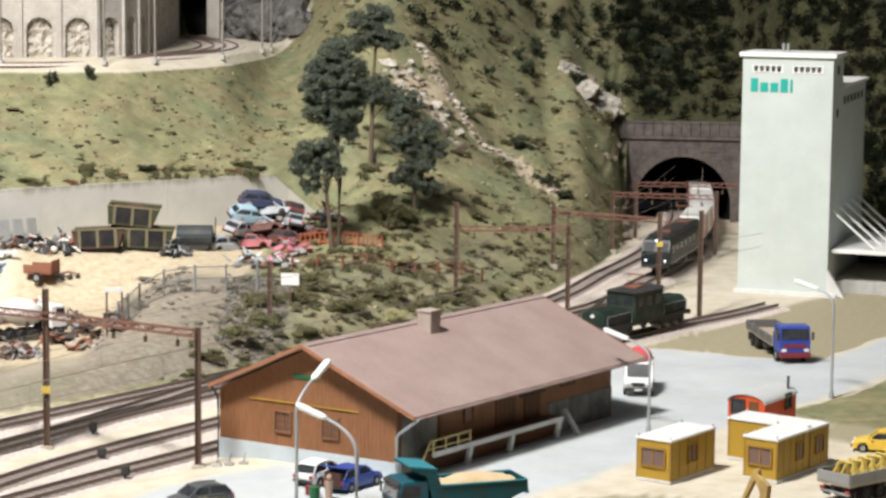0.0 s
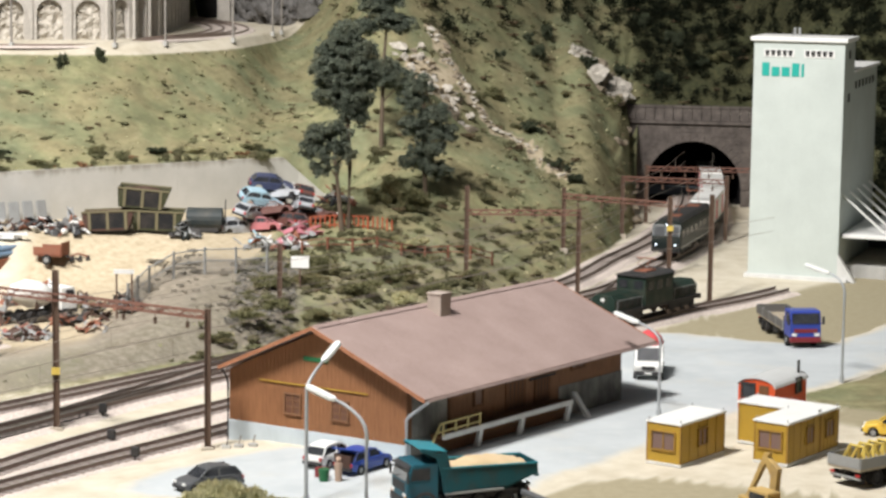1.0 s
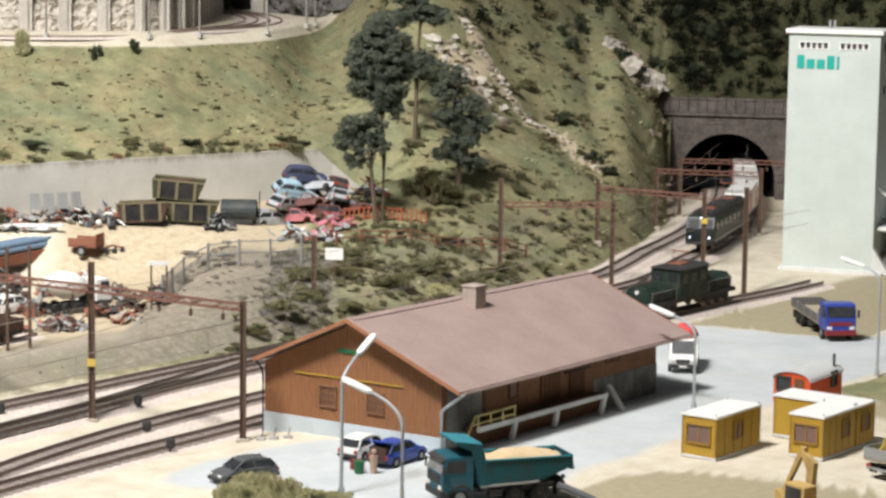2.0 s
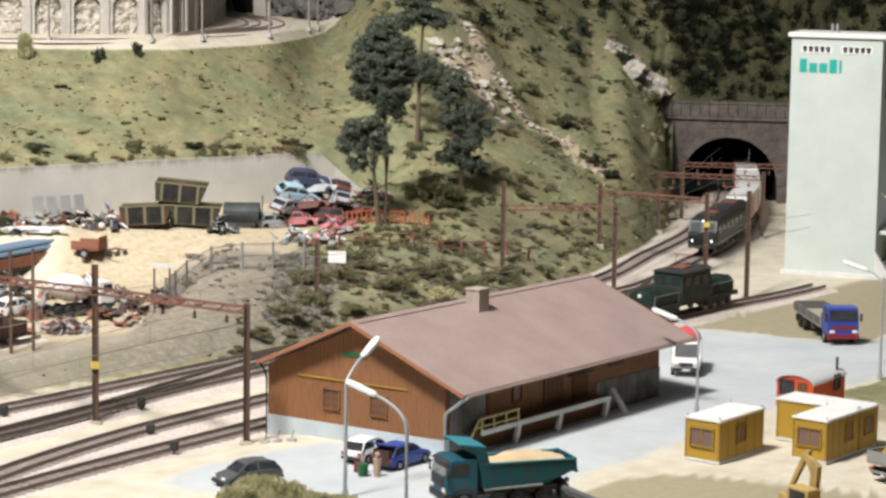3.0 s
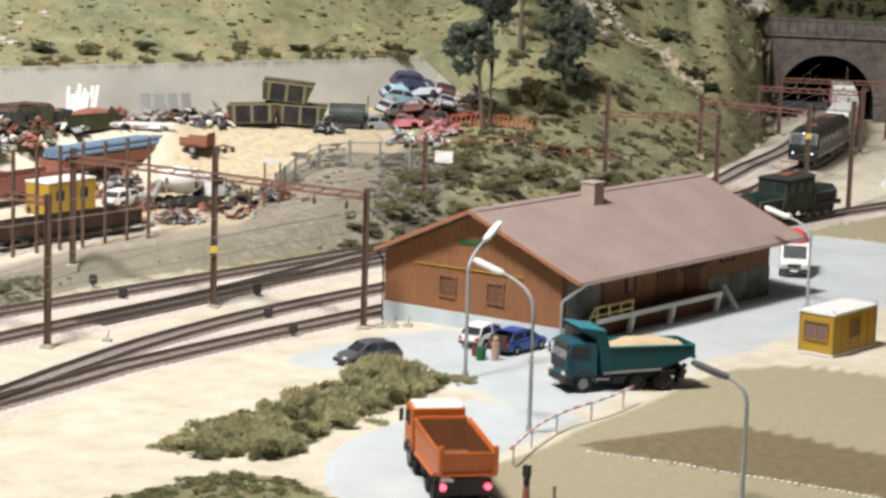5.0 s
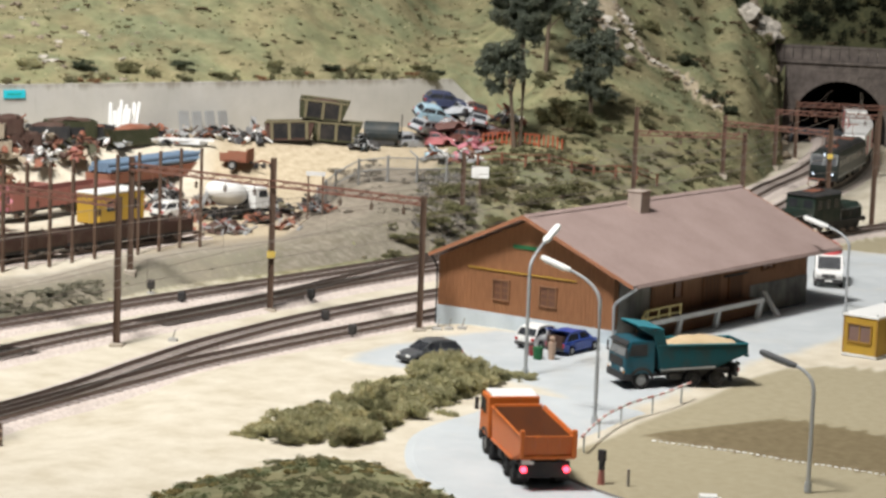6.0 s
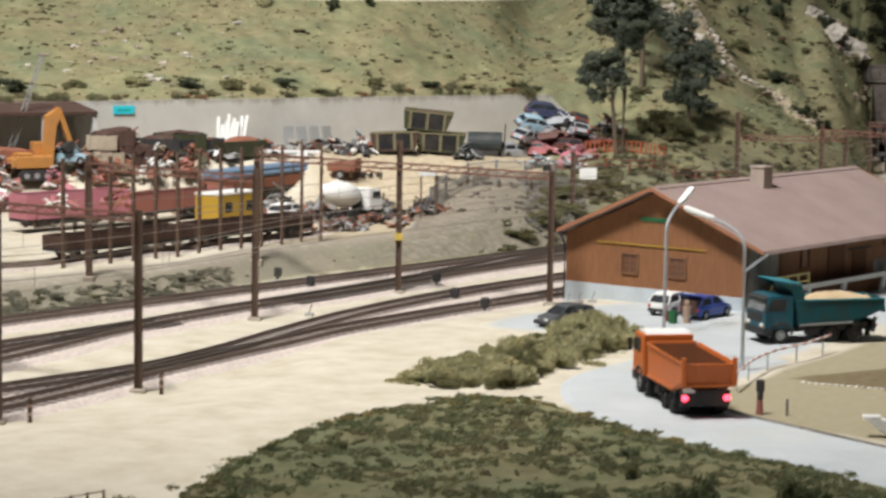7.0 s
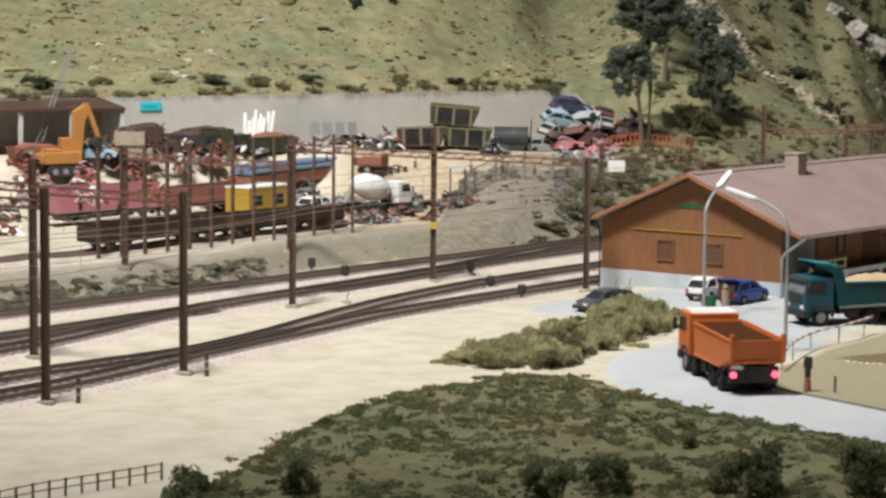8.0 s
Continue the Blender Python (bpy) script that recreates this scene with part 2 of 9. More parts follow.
# pale grey with paler patches paints the reflection on the truck windscreens
GLARE_SCREEN = paint("glare_windscreen", (0.20, 0.215, 0.22), 0.22, 0.6, 0.35, (0.34, 0.33, 0.31), scale=1.6)
BROWN_GLASS = paint("dusty_brown_pane", (0.15, 0.068, 0.04), 0.4, 0.4, 0.2)
PALE_YELLOW = paint("pale_yellow_rail", (0.60, 0.50, 0.22), 0.55, 0.3, 0.2)
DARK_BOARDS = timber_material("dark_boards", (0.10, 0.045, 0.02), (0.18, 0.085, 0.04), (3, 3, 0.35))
FASCIA = timber_material("orange_fascia", (0.30, 0.125, 0.065), (0.42, 0.195, 0.11), (2, 2, 2))
SLEEPER = timber_material("old_sleeper", (0.21, 0.173, 0.152), (0.355, 0.302, 0.266), (3, 1, 1))
PORTAL_STONE = masonry_material("sooty_stone", (0.055, 0.047, 0.043), (0.185, 0.158, 0.14), 0.7)
ARCADE_STONE = masonry_material("pale_arcade_stone", (0.40, 0.37, 0.33), (0.62, 0.58, 0.52), 0.8)
ROCK = masonry_material("pale_rock", (0.30, 0.265, 0.215), (0.70, 0.655, 0.575), 1.6)
SCREE = masonry_material("brown_scree", (0.17, 0.135, 0.095), (0.40, 0.34, 0.26), 1.4)
# forest leaves near black, standing in for lamp light that fades up there
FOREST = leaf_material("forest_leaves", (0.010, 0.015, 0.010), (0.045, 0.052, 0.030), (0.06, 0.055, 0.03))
STRAW = leaf_material("yellow_straw", (0.30, 0.25, 0.11), (0.54, 0.46, 0.23))
GREY_BRUSH = leaf_material("dead_grey_brush", (0.27, 0.24, 0.19), (0.52, 0.48, 0.42), (0.36, 0.31, 0.23))
BANK_SCRUB = leaf_material("grey_green_scrub", (0.27, 0.265, 0.20), (0.42, 0.405, 0.315), (0.36, 0.33, 0.25))
CRAG = masonry_material("crag_rock", (0.02, 0.019, 0.018), (0.24, 0.23, 0.22), 1.0)
MOUND_SCRUB = leaf_material("mound_scrub", (0.15, 0.175, 0.095), (0.27, 0.30, 0.165), (0.36, 0.33, 0.165))
DARK_ROCK = masonry_material("dark_rock", (0.05, 0.048, 0.045), (0.22, 0.21, 0.20), 0.5)
RAIL = paint("rusty_rail", (0.235, 0.18, 0.15), 0.5, 0.4, 0.3, metal=0.3)
RAIL_TOP = paint("bright_rail_head", (0.42, 0.40, 0.38), 0.3, 0.5, 0.1, metal=0.8)
MAST = paint("brown_mast", (0.115, 0.072, 0.05), 0.7, 0.3, 0.3)
DARK_STEEL = paint("dark_grey_steel", (0.10, 0.105, 0.11), 0.6, 0.3, 0.2)
BEAM_BROWN = paint("faded_brown_beam", (0.20, 0.098, 0.072), 0.75, 0.25, 0.3)
RUST = paint("rust_red_steel", (0.26, 0.105, 0.065), 0.75, 0.25, 0.35)
WIRE = paint("copper_wire", (0.30, 0.26, 0.22), 0.5, 0.4, 0.1, metal=0.4)
LAMP_GREY = paint("galvanised_post", (0.42, 0.44, 0.45), 0.5, 0.4, 0.12, metal=0.3)
LAMP_WHITE = paint("lamp_head_white", (0.82, 0.83, 0.80), 0.4, 0.4, 0.05)
WHITE = paint("white_paint", (0.80, 0.80, 0.77), 0.45, 0.4, 0.10)
MUSTARD = paint("mustard_panel", (0.42, 0.262, 0.035), 0.55, 0.3, 0.12)
BLACK = paint("black_rubber", (0.018, 0.018, 0.019), 0.85, 0.2, 0.25)
HALL_FLOOR = concrete_material("hall_carpet", (0.05, 0.052, 0.056), (0.075, 0.077, 0.082), 0.2)
CHASSIS = paint("dark_chassis", (0.035, 0.035, 0.036), 0.7, 0.3, 0.25)
GREY = paint("mid_grey_paint", (0.28, 0.285, 0.28), 0.6, 0.3, 0.25)
LEDGE_POST = paint("weathered_post", (0.24, 0.22, 0.20), 0.7, 0.3, 0.2)
STEEL = paint("dull_steel", (0.45, 0.46, 0.46), 0.45, 0.4, 0.2, metal=0.6)
TEAL_TEXT = paint("teal_letters", (0.02, 0.36, 0.30), 0.5, 0.3, 0.0)
BUSH = leaf_material("bush_leaves", (0.20, 0.202, 0.11), (0.35, 0.335, 0.18), (0.33, 0.27, 0.15))
DARK_BUSH = leaf_material("dark_bush_leaves", (0.065, 0.08, 0.052), (0.17, 0.19, 0.12))
PINE = leaf_material("pine_needles", (0.10, 0.122, 0.095), (0.30, 0.335, 0.26), (0.22, 0.225, 0.155))
BARK = timber_material("bark", (0.06, 0.045, 0.03), (0.16, 0.12, 0.085), (3, 3, 0.5))
DRY = leaf_material("dry_scrub", (0.40, 0.40, 0.23), (0.76, 0.71, 0.46), (0.68, 0.59, 0.34))
HILL_SCRUB = leaf_material("hill_scrub", (0.19, 0.19, 0.11), (0.34, 0.32, 0.19), (0.27, 0.22, 0.14))
BROWN_SCRUB = leaf_material("brown_scrub", (0.16, 0.12, 0.075), (0.36, 0.28, 0.175))
OLIVE_MAT = leaf_material("olive_mat", (0.18, 0.187, 0.105), (0.35, 0.34, 0.195), (0.33, 0.26, 0.15))
ORANGE_SCRUB = leaf_material("rusty_scrub", (0.24, 0.13, 0.07), (0.46, 0.29, 0.17))
YELLOW = paint("pale_yellow_paint", (0.62, 0.46, 0.10), 0.55, 0.3, 0.12)
GREEN_SIGN = paint("dark_green_sign", (0.02, 0.13, 0.05), 0.6)
CHIMNEY = concrete_material("chimney_render", (0.34, 0.275, 0.235), (0.44, 0.37, 0.32), 0.3)
CYAN = paint("cyan_sign", (0.03, 0.55, 0.66), 0.5, 0.3, 0.02)
DARK_MUSTARD = paint("dark_mustard", (0.30, 0.17, 0.03), 0.6)
RED = paint("red_lens", (0.42, 0.02, 0.02), 0.35, 0.5, 0.0)
GLOW_RED = glow("lit_tail_light", (1.0, 0.05, 0.09), 7.0)
GLOW_WHITE = glow("lit_headlight", (0.75, 0.85, 1.0), 2.0)
BLUE = paint("car_blue", (0.025, 0.07, 0.34), 0.3, 0.5, 0.06)
DARK_GREY = paint("car_dark_grey", (0.095, 0.10, 0.105), 0.3, 0.5, 0.15)
CAR_YELLOW = paint("car_yellow", (0.72, 0.48, 0.06), 0.4, 0.5, 0.05)
TEAL = paint("teal_truck", (0.008, 0.085, 0.12), 0.5, 0.4, 0.5, (0.055, 0.05, 0.042), scale=0.9)
TEAL_BED = paint("grimy_teal_bed", (0.008, 0.07, 0.085), 0.6, 0.3, 0.75, (0.035, 0.035, 0.032), scale=1.2)
# paler teal for the cab shield and the tipper's top rails
SHIELD_TEAL = paint("pale_teal", (0.03, 0.22, 0.27), 0.5, 0.4, 0.2)
ORANGE = paint("orange_truck", (0.62, 0.15, 0.025), 0.45, 0.4, 0.22, (0.30, 0.16, 0.08), scale=1.6)
BED_RUST = paint("rusty_tipper_lining", (0.20, 0.075, 0.032), 0.8, 0.2, 0.55, (0.09, 0.055, 0.04), scale=1.4)
TRUCK_RED = paint("dark_red_bumper", (0.20, 0.022, 0.028), 0.45, 0.4, 0.15)
DARK_SIDE = paint("dark_drop_side", (0.12, 0.115, 0.11), 0.65, 0.3, 0.3)
TRUCK_BLUE = paint("truck_blue", (0.03, 0.055, 0.30), 0.4, 0.4, 0.08)
VAN_RED = paint("bright_red", (0.66, 0.09, 0.10), 0.4, 0.4, 0.05)
HUT_RED = paint("hut_red", (0.60, 0.085, 0.025), 0.5, 0.3, 0.08)
ROOF_GREY = paint("pale_roof_sheet", (0.55, 0.56, 0.55), 0.5, 0.3, 0.15)
PLANK = timber_material("truck_planks", (0.30, 0.25, 0.18), (0.48, 0.41, 0.31), (0.4, 3, 1))
SAND_LOAD = concrete_material("sand_heap", (0.48, 0.36, 0.21), (0.62, 0.49, 0.32), 0.1)
LOCO_PANE = paint("dark_loco_pane", (0.03, 0.033, 0.036), 0.5, 0.15, 0.2)
LOCO_GREEN = paint("loco_green", (0.008, 0.016, 0.015), 0.45, 0.4, 0.2)
LOCO_DARK = paint("old_loco_green", (0.009, 0.024, 0.017), 0.55, 0.35, 0.3)
GRASS_TUFT = leaf_material("grass_tuft", (0.13, 0.14, 0.07), (0.27, 0.265, 0.135), (0.38, 0.33, 0.19))
DARK_TUFT = leaf_material("dark_weeds", (0.055, 0.065, 0.032), (0.15, 0.16, 0.08))
BROWN_STEEL = paint("brown_steel", (0.075, 0.042, 0.032), 0.75, 0.25, 0.3)
PINK = paint("faded_pink", (0.47, 0.18, 0.215), 0.7, 0.25, 0.25)
PIPE_BLUE = paint("pipe_blue", (0.16, 0.235, 0.33), 0.55, 0.35, 0.12)
PALE_BLUE = paint("pale_blue_car", (0.36, 0.52, 0.60), 0.4, 0.4, 0.2)
DIGGER = paint("digger_orange", (0.50, 0.225, 0.06), 0.55, 0.3, 0.45)
DIGGER_YELLOW = paint("dusty_yellow", (0.50, 0.34, 0.12), 0.65, 0.3, 0.7, (0.20, 0.145, 0.09), scale=1.3)
GREEN_SKIP = paint("olive_skip", (0.045, 0.048, 0.022), 0.7, 0.3, 0.3)
YELLOWISH = paint("worn_yellow_rib", (0.17, 0.15, 0.085), 0.7, 0.3, 0.4)
GREEN_GREY = paint("grey_green_tank", (0.032, 0.04, 0.04), 0.6, 0.3, 0.3)
FADED_RED = paint("faded_red", (0.34, 0.135, 0.11), 0.65, 0.3, 0.25)
PALE_RED = paint("bleached_red", (0.58, 0.30, 0.26), 0.6, 0.3, 0.2)
RED_SLAT = paint("orange_red_slat", (0.40, 0.10, 0.045), 0.75, 0.25, 0.25)
TAN_PLAIN = paint("plain_tan", (0.45, 0.32, 0.24), 0.7)
PILE_PAINT = {"FADED_GREY": paint("scrap_grey", (0.42, 0.44, 0.46), 0.5, 0.3, 0.35), "FADED_RED2": paint("scrap_pink", (0.44, 0.155, 0.165), 0.5, 0.3, 0.35), "BROWN_CAR": paint("scrap_brown", (0.13, 0.055, 0.045), 0.5, 0.3, 0.35), "WHITE": WHITE, "DARK_GREY": DARK_GREY, "RUST": RUST, "PALE_BLUE": PALE_BLUE, "BLUE": BLUE, "DARK_BLUE": paint("scrap_dark_blue", (0.05, 0.062, 0.12), 0.4, 0.4, 0.25)}
RUBBLE = leaf_material("grey_rubble", (0.25, 0.24, 0.22), (0.37, 0.355, 0.33))
# near-black stone: the darkness inside the tunnels is put into its colour
TUNNEL_SHADE = masonry_material("tunnel_shade", (0.008, 0.007, 0.007), (0.022, 0.02, 0.02), 0.5)


# ---- building helpers ----
def place(x, y, z=0.0, rz=0.0, rx=0.0, ry=0.0):
    return pose(x * K, y * K, z * K, rx, ry, rz)


def thing(name, x, y, z=0.0, rz=0.0, label="", category="", group="", kind="", rx=0.0, ry=0.0):
    ob = new(name)
    ob.empty_display_size = 0.01
    ob.matrix_world = place(x, y, z, rz, rx, ry)
    return tagged(ob, label, category, group, kind)


def mesh_of(bm, material, smooth=False):
    bmesh.ops.scale(bm, vec=(K, K, K), verts=bm.verts)
    bmesh.ops.recalc_face_normals(bm, faces=bm.faces)
    me = bpy.data.meshes.new("mesh")
    if smooth:
        for f in bm.faces:
            f.smooth = True
    bm.to_mesh(me)
    bm.free()
    for m in material if isinstance(material, (list, tuple)) else (material,):
        me.materials.append(m)
    return me


def part(name, bm, material, parent=None, label="", smooth=False):
    ob = new(name, mesh_of(bm, material, smooth))
    ob.data.name = name
    if parent is not None:
        ob.parent = parent
    return tagged(ob, label)


def solid(name, bm, material, label="", category="", group="", kind="", smooth=False):
    """A thing of one mesh, given in plan coordinates."""
    return tagged(part(name, bm, material, None, "", smooth), label, category, group, kind)


def box(x0, y0, z0, x1, y1, z1, bevel=0.0, bm=None):
    bm = bm or bmesh.new()
    got = bmesh.ops.create_cube(bm, size=1)["verts"]
    for v in got:
        v.co = Vector((x0 + (v.co.x + 0.5) * (x1 - x0), y0 + (v.co.y + 0.5) * (y1 - y0), z0 + (v.co.z + 0.5) * (z1 - z0)))
    if bevel:
        edges = list({e for v in got for e in v.link_edges})
        bmesh.ops.bevel(bm, geom=edges, offset=bevel, segments=2, affect="EDGES", profile=0.5)
    return bm


def rod(a, b, r, r2=None, n=8, bm=None, caps=True):
    bm = bm or bmesh.new()
    a, b = Vector(a), Vector(b)
    q = (b - a).to_track_quat("Z", "Y").to_matrix()
    rings = []
    for c, rad in ((a, r), (b, r if r2 is None else r2)):
        rings.append([bm.verts.new(c + q @ Vector((rad * math.cos(2 * math.pi * i / n), rad * math.sin(2 * math.pi * i / n), 0))) for i in range(n)])
    for i in range(n):
        bm.faces.new((rings[0][i], rings[0][(i + 1) % n], rings[1][(i + 1) % n], rings[1][i]))
    if caps:
        bm.faces.new(rings[0][::-1])
        bm.faces.new(rings[1])
    return bm


def tube(points, r, n=6, bm=None, r_end=None):
    """A bent round bar through the points."""
    bm = bm or bmesh.new()
    pts = [Vector(p) for p in points]
    last = None
    for k, p in enumerate(pts):
        d = (pts[min(k + 1, len(pts) - 1)] - pts[max(k - 1, 0)]).normalized()
        q = d.to_track_quat("Z", "Y").to_matrix()
        rad = r if r_end is None else r + (r_end - r) * k / (len(pts) - 1)
        ring = [bm.verts.new(p + q @ Vector((rad * math.cos(2 * math.pi * i / n), rad * math.sin(2 * math.pi * i / n), 0))) for i in range(n)]
        if last:
            for i in range(n):
                bm.faces.new((last[i], last[(i + 1) % n], ring[(i + 1) % n], ring[i]))
        else:
            bm.faces.new(ring[::-1])
        last = ring
    bm.faces.new(last)
    return bm


def prism(outline, lo, hi, axis="y", bevel=0.0, bm=None):
    """The outline (two coordinates a corner) drawn out from lo to hi along an axis; outline in (x, z), (y, z) or (x, y)."""
    bm = bm or bmesh.new()

    def at(p, d):
        return {"y": (p[0], d, p[1]), "x": (d, p[0], p[1]), "z": (p[0], p[1], d)}[axis]

    a = [bm.verts.new(at(p, lo)) for p in outline]
    b = [bm.verts.new(at(p, hi)) for p in outline]
    n = len(outline)
    faces = [bm.faces.new(a), bm.faces.new(b[::-1])]
    for i in range(n):
        faces.append(bm.faces.new((a[i], b[i], b[(i + 1) % n], a[(i + 1) % n])))
    if bevel:
        bmesh.ops.bevel(bm, geom=list({e for f in faces for e in f.edges}), offset=bevel, segments=2, affect="EDGES", profile=0.5)
    bm.normal_update()
    return bm


def ball(c, r, sub=2, squash=(1, 1, 1), rough=0.0, bm=None, seed=0.0):
    bm = bm or bmesh.new()
    for v in bmesh.ops.create_icosphere(bm, subdivisions=sub, radius=1.0)["verts"]:
        k = 1.0 + rough * noise.noise(v.co * 1.7 + Vector((seed, seed * 0.7, 3.1)))
        v.co = Vector(c) + Vector((v.co.x * squash[0], v.co.y * squash[1], v.co.z * squash[2])) * (r * k)
    return bm


def moved(bm, m):
    bmesh.ops.transform(bm, matrix=m, verts=bm.verts)
    return bm


def lerp_table(table, x):
    if x <= table[0][0]:
        return table[0][1]
    for (a, p), (b, q) in zip(table, table[1:]):
        if x <= b:
            return p + (q - p) * (x - a) / (b - a)
    return table[-1][1]


def smooth(a, b, x):
    t = min(1.0, max(0.0, (x - a) / (b - a)))
    return t * t * (3 - 2 * t)


def curve_points(knots, step=1.0):
    """Even points along a smooth line through plan knots."""
    pts = [Vector((*k, 0)) if len(k) == 2 else Vector(k) for k in knots]
    pts = [pts[0] * 2 - pts[1]] + pts + [pts[-1] * 2 - pts[-2]]
    fine = []
    for i in range(1, len(pts) - 2):
        p0, p1, p2, p3 = pts[i - 1 : i + 3]
        for k in range(40):
            t = k / 40
            fine.append(0.5 * (2 * p1 + (p2 - p0) * t + (2 * p0 - 5 * p1 + 4 * p2 - p3) * t * t + (3 * p1 - p0 - 3 * p2 + p3) * t**3))
    fine.append(pts[-2])
    out, carry = [fine[0]], 0.0
    for a, b in zip(fine, fine[1:]):
        d = (b - a).length
        while carry + d >= step:
            f = (step - carry) / d
            a = a + (b - a) * f
            d = (b - a).length
            carry = 0.0
            out.append(a.copy())
        carry += d
    return out


def ribbon(points, profile, bm=None, z=None):
    """A strip along plan points; profile: (offset to the right, height)."""
    bm = bm or bmesh.new()
    last = None
    for k, p in enumerate(points):
        d = points[min(k + 1, len(points) - 1)] - points[max(k - 1, 0)]
        side = Vector((d.y, -d.x, 0)).normalized()
        base = p.z if z is None else z
        ring = [bm.verts.new((p.x + side.x * o, p.y + side.y * o, base + h)) for o, h in profile]
        if last:
            for i in range(len(ring) - 1):
                bm.faces.new((last[i], last[i + 1], ring[i + 1], ring[i]))
        last = ring
    return bm


def blob_outline(points, step=1.0, wobble=0.4, seed=1.0):
    """A closed smooth outline through plan knots, with a slightly ragged edge."""
    ring = [Vector((*p, 0)) for p in points]
    for _ in range(3):
        ring = [q for a, b in zip(ring, ring[1:] + ring[:1]) for q in (a * 0.75 + b * 0.25, a * 0.25 + b * 0.75)]
    loop = []
    for a, b in zip(ring, ring[1:] + ring[:1]):
        n = max(1, int((b - a).length / step))
        loop += [a + (b - a) * k / n for k in range(n)]
    return [(p.x + wobble * noise.noise(Vector((p.x * 0.4, p.y * 0.4, seed))), p.y + wobble * noise.noise(Vector((p.x * 0.4, p.y * 0.4, seed + 9)))) for p in loop]



# ---- the lie of the land ----
TOE = [(-110, 62), (-60, 121), (-47, 136), (-38, 147), (-30, 163), (-14, 181), (5, 208), (15, 227), (20, 241), (24.6, 259), (26.1, 276), (26.8, 283), (41.5, 283), (46, 253.5), (60, 245.5), (120, 239.5)]
WALL = [(-110, 168), (-51, 209.5), (-27, 226), (-11, 236.5), (-4, 239), (10, 246), (20, 262), (28, 284.5), (41.5, 286), (46, 276), (60, 268), (120, 262)]
LEDGE = [(-110, 243), (-45, 245), (-28, 248), (-18.5, 261), (-14, 283), (-8, 305), (120, 330)]
YARD = 5.0
# how far before the wall the ramp to the upper terrace begins and ends
RAMP_LOW = [(-50, 15), (-36, 17), (-24, 25)]
RAMP_TOP = [(-50, 6), (-36, 10), (-24, 13.5)]


def wiggle(x, y, s, a):
    return a * noise.fractal(Vector((x / s, y / s, 0.3)), 0.9, 2.0, 4)


def sunk(x, y):
    """The tracks lie half a metre below the yard; in front the whole sand does."""
    edge = 9.0 * smooth(-22, -42, y)
    return -0.5 * smooth(edge - 11.5, edge - 17, x) * smooth(84, 68, y)


def land(u, v):
    """Height of the ground at u, v."""
    x, y = uv_xy(u, v)
    toe, wall, ledge = lerp_table(TOE, u), lerp_table(WALL, u), lerp_table(LEDGE, u)
    d = v - toe
    if d <= 0:
        base = sunk(x, y)
        base += 0.06 * noise.noise(Vector((x * 0.3, y * 0.3, 1)))
        mound = lerp_table(FRONT, u) - v
        if mound > 0:
            base += min(1.5, 0.13 * mound) + wiggle(x, y, 4, 0.25) * smooth(0, 4, mound)
        return base
    base = sunk(x, y)
    # left: low bank, sloping scrap yard, wall, meadow, ledge
    bank = base + (1.7 - base) * smooth(0, 6.5, d) + (YARD - 1.7) * min(1.0, max(0.0, (d - 5.0) / 36.0))
    flat = base + (1.2 - base) * smooth(0, 10, d) + (YARD - 1.2) * smooth(wall - lerp_table(RAMP_LOW, u), wall - lerp_table(RAMP_TOP, u), v)
    bank += (flat - bank) * smooth(-18, -24, u)
    bank += wiggle(x, y, 3, 0.14) * smooth(0, 3, d)
    if v > wall + 0.5:
        run = max(4.0, ledge - wall)
        k = (v - wall) / run
        if k < 1:
            low = lerp_table([(-12.2, 9.6), (-10.8, 8.2), (-8.5, 6.1), (-7.2, 5.2)], u)
            bank = low + (19.0 - low) * (k * 0.7 + 0.3 * k * k) + wiggle(x, y, 7, 0.55) * smooth(0, 0.1, k) * smooth(1, 0.85, k)
        elif v < ledge + 13 + 58 * smooth(-31, -27, u):
            bank = 19.0 + 0.95 * smooth(0, 4, v - ledge)
        else:
            bank = 19.95 + 0.9 * (v - ledge - 13 - 58 * smooth(-31, -27, u))
    # right: open hillside, gentle first and steeper above
    rise = lerp_table(RISE, u)
    hill = base + rise * min(d, 40.0) + max(rise, 0.47) * max(0.0, d - 40.0)
    if u > 26.8:
        front = lerp_table(WOODS, u)
        hill = lerp_table([(41.5, 10.5), (46, 0.0)], u) + lerp_table([(41.5, 0.75), (46, 0.9)], u) * (v - front) if v > front else base
    elif u > 25 and v > 283.5:
        hill = 10.5 + 0.75 * (v - 283.5)
    hill += (wiggle(x, y, 9, 0.8) + wiggle(x, y, 3.2, 0.24)) * smooth(0, 9, d)
    gully = abs(u - lerp_table(GULLY, v))
    hill -= 0.9 * smooth(4.0, 0.5, gully) * smooth(246, 254, v) * smooth(22, 18, u)
    t = smooth(-15, 0, u)
    if v <= wall + 0.5:
        t += (smooth(-8.5, 0.5, u) - t) * smooth(wall - 13, wall - 8, v)
    return bank * (1 - t) + hill * t


GULLY_LINE = [(2.6, 266), (3.8, 262), (5.0, 260.5), (5.9, 259.3), (7.3, 257.6), (9.1, 256.4), (11.0, 257.4), (12.6, 256.6), (13.9, 254.2), (16.6, 254.0)]


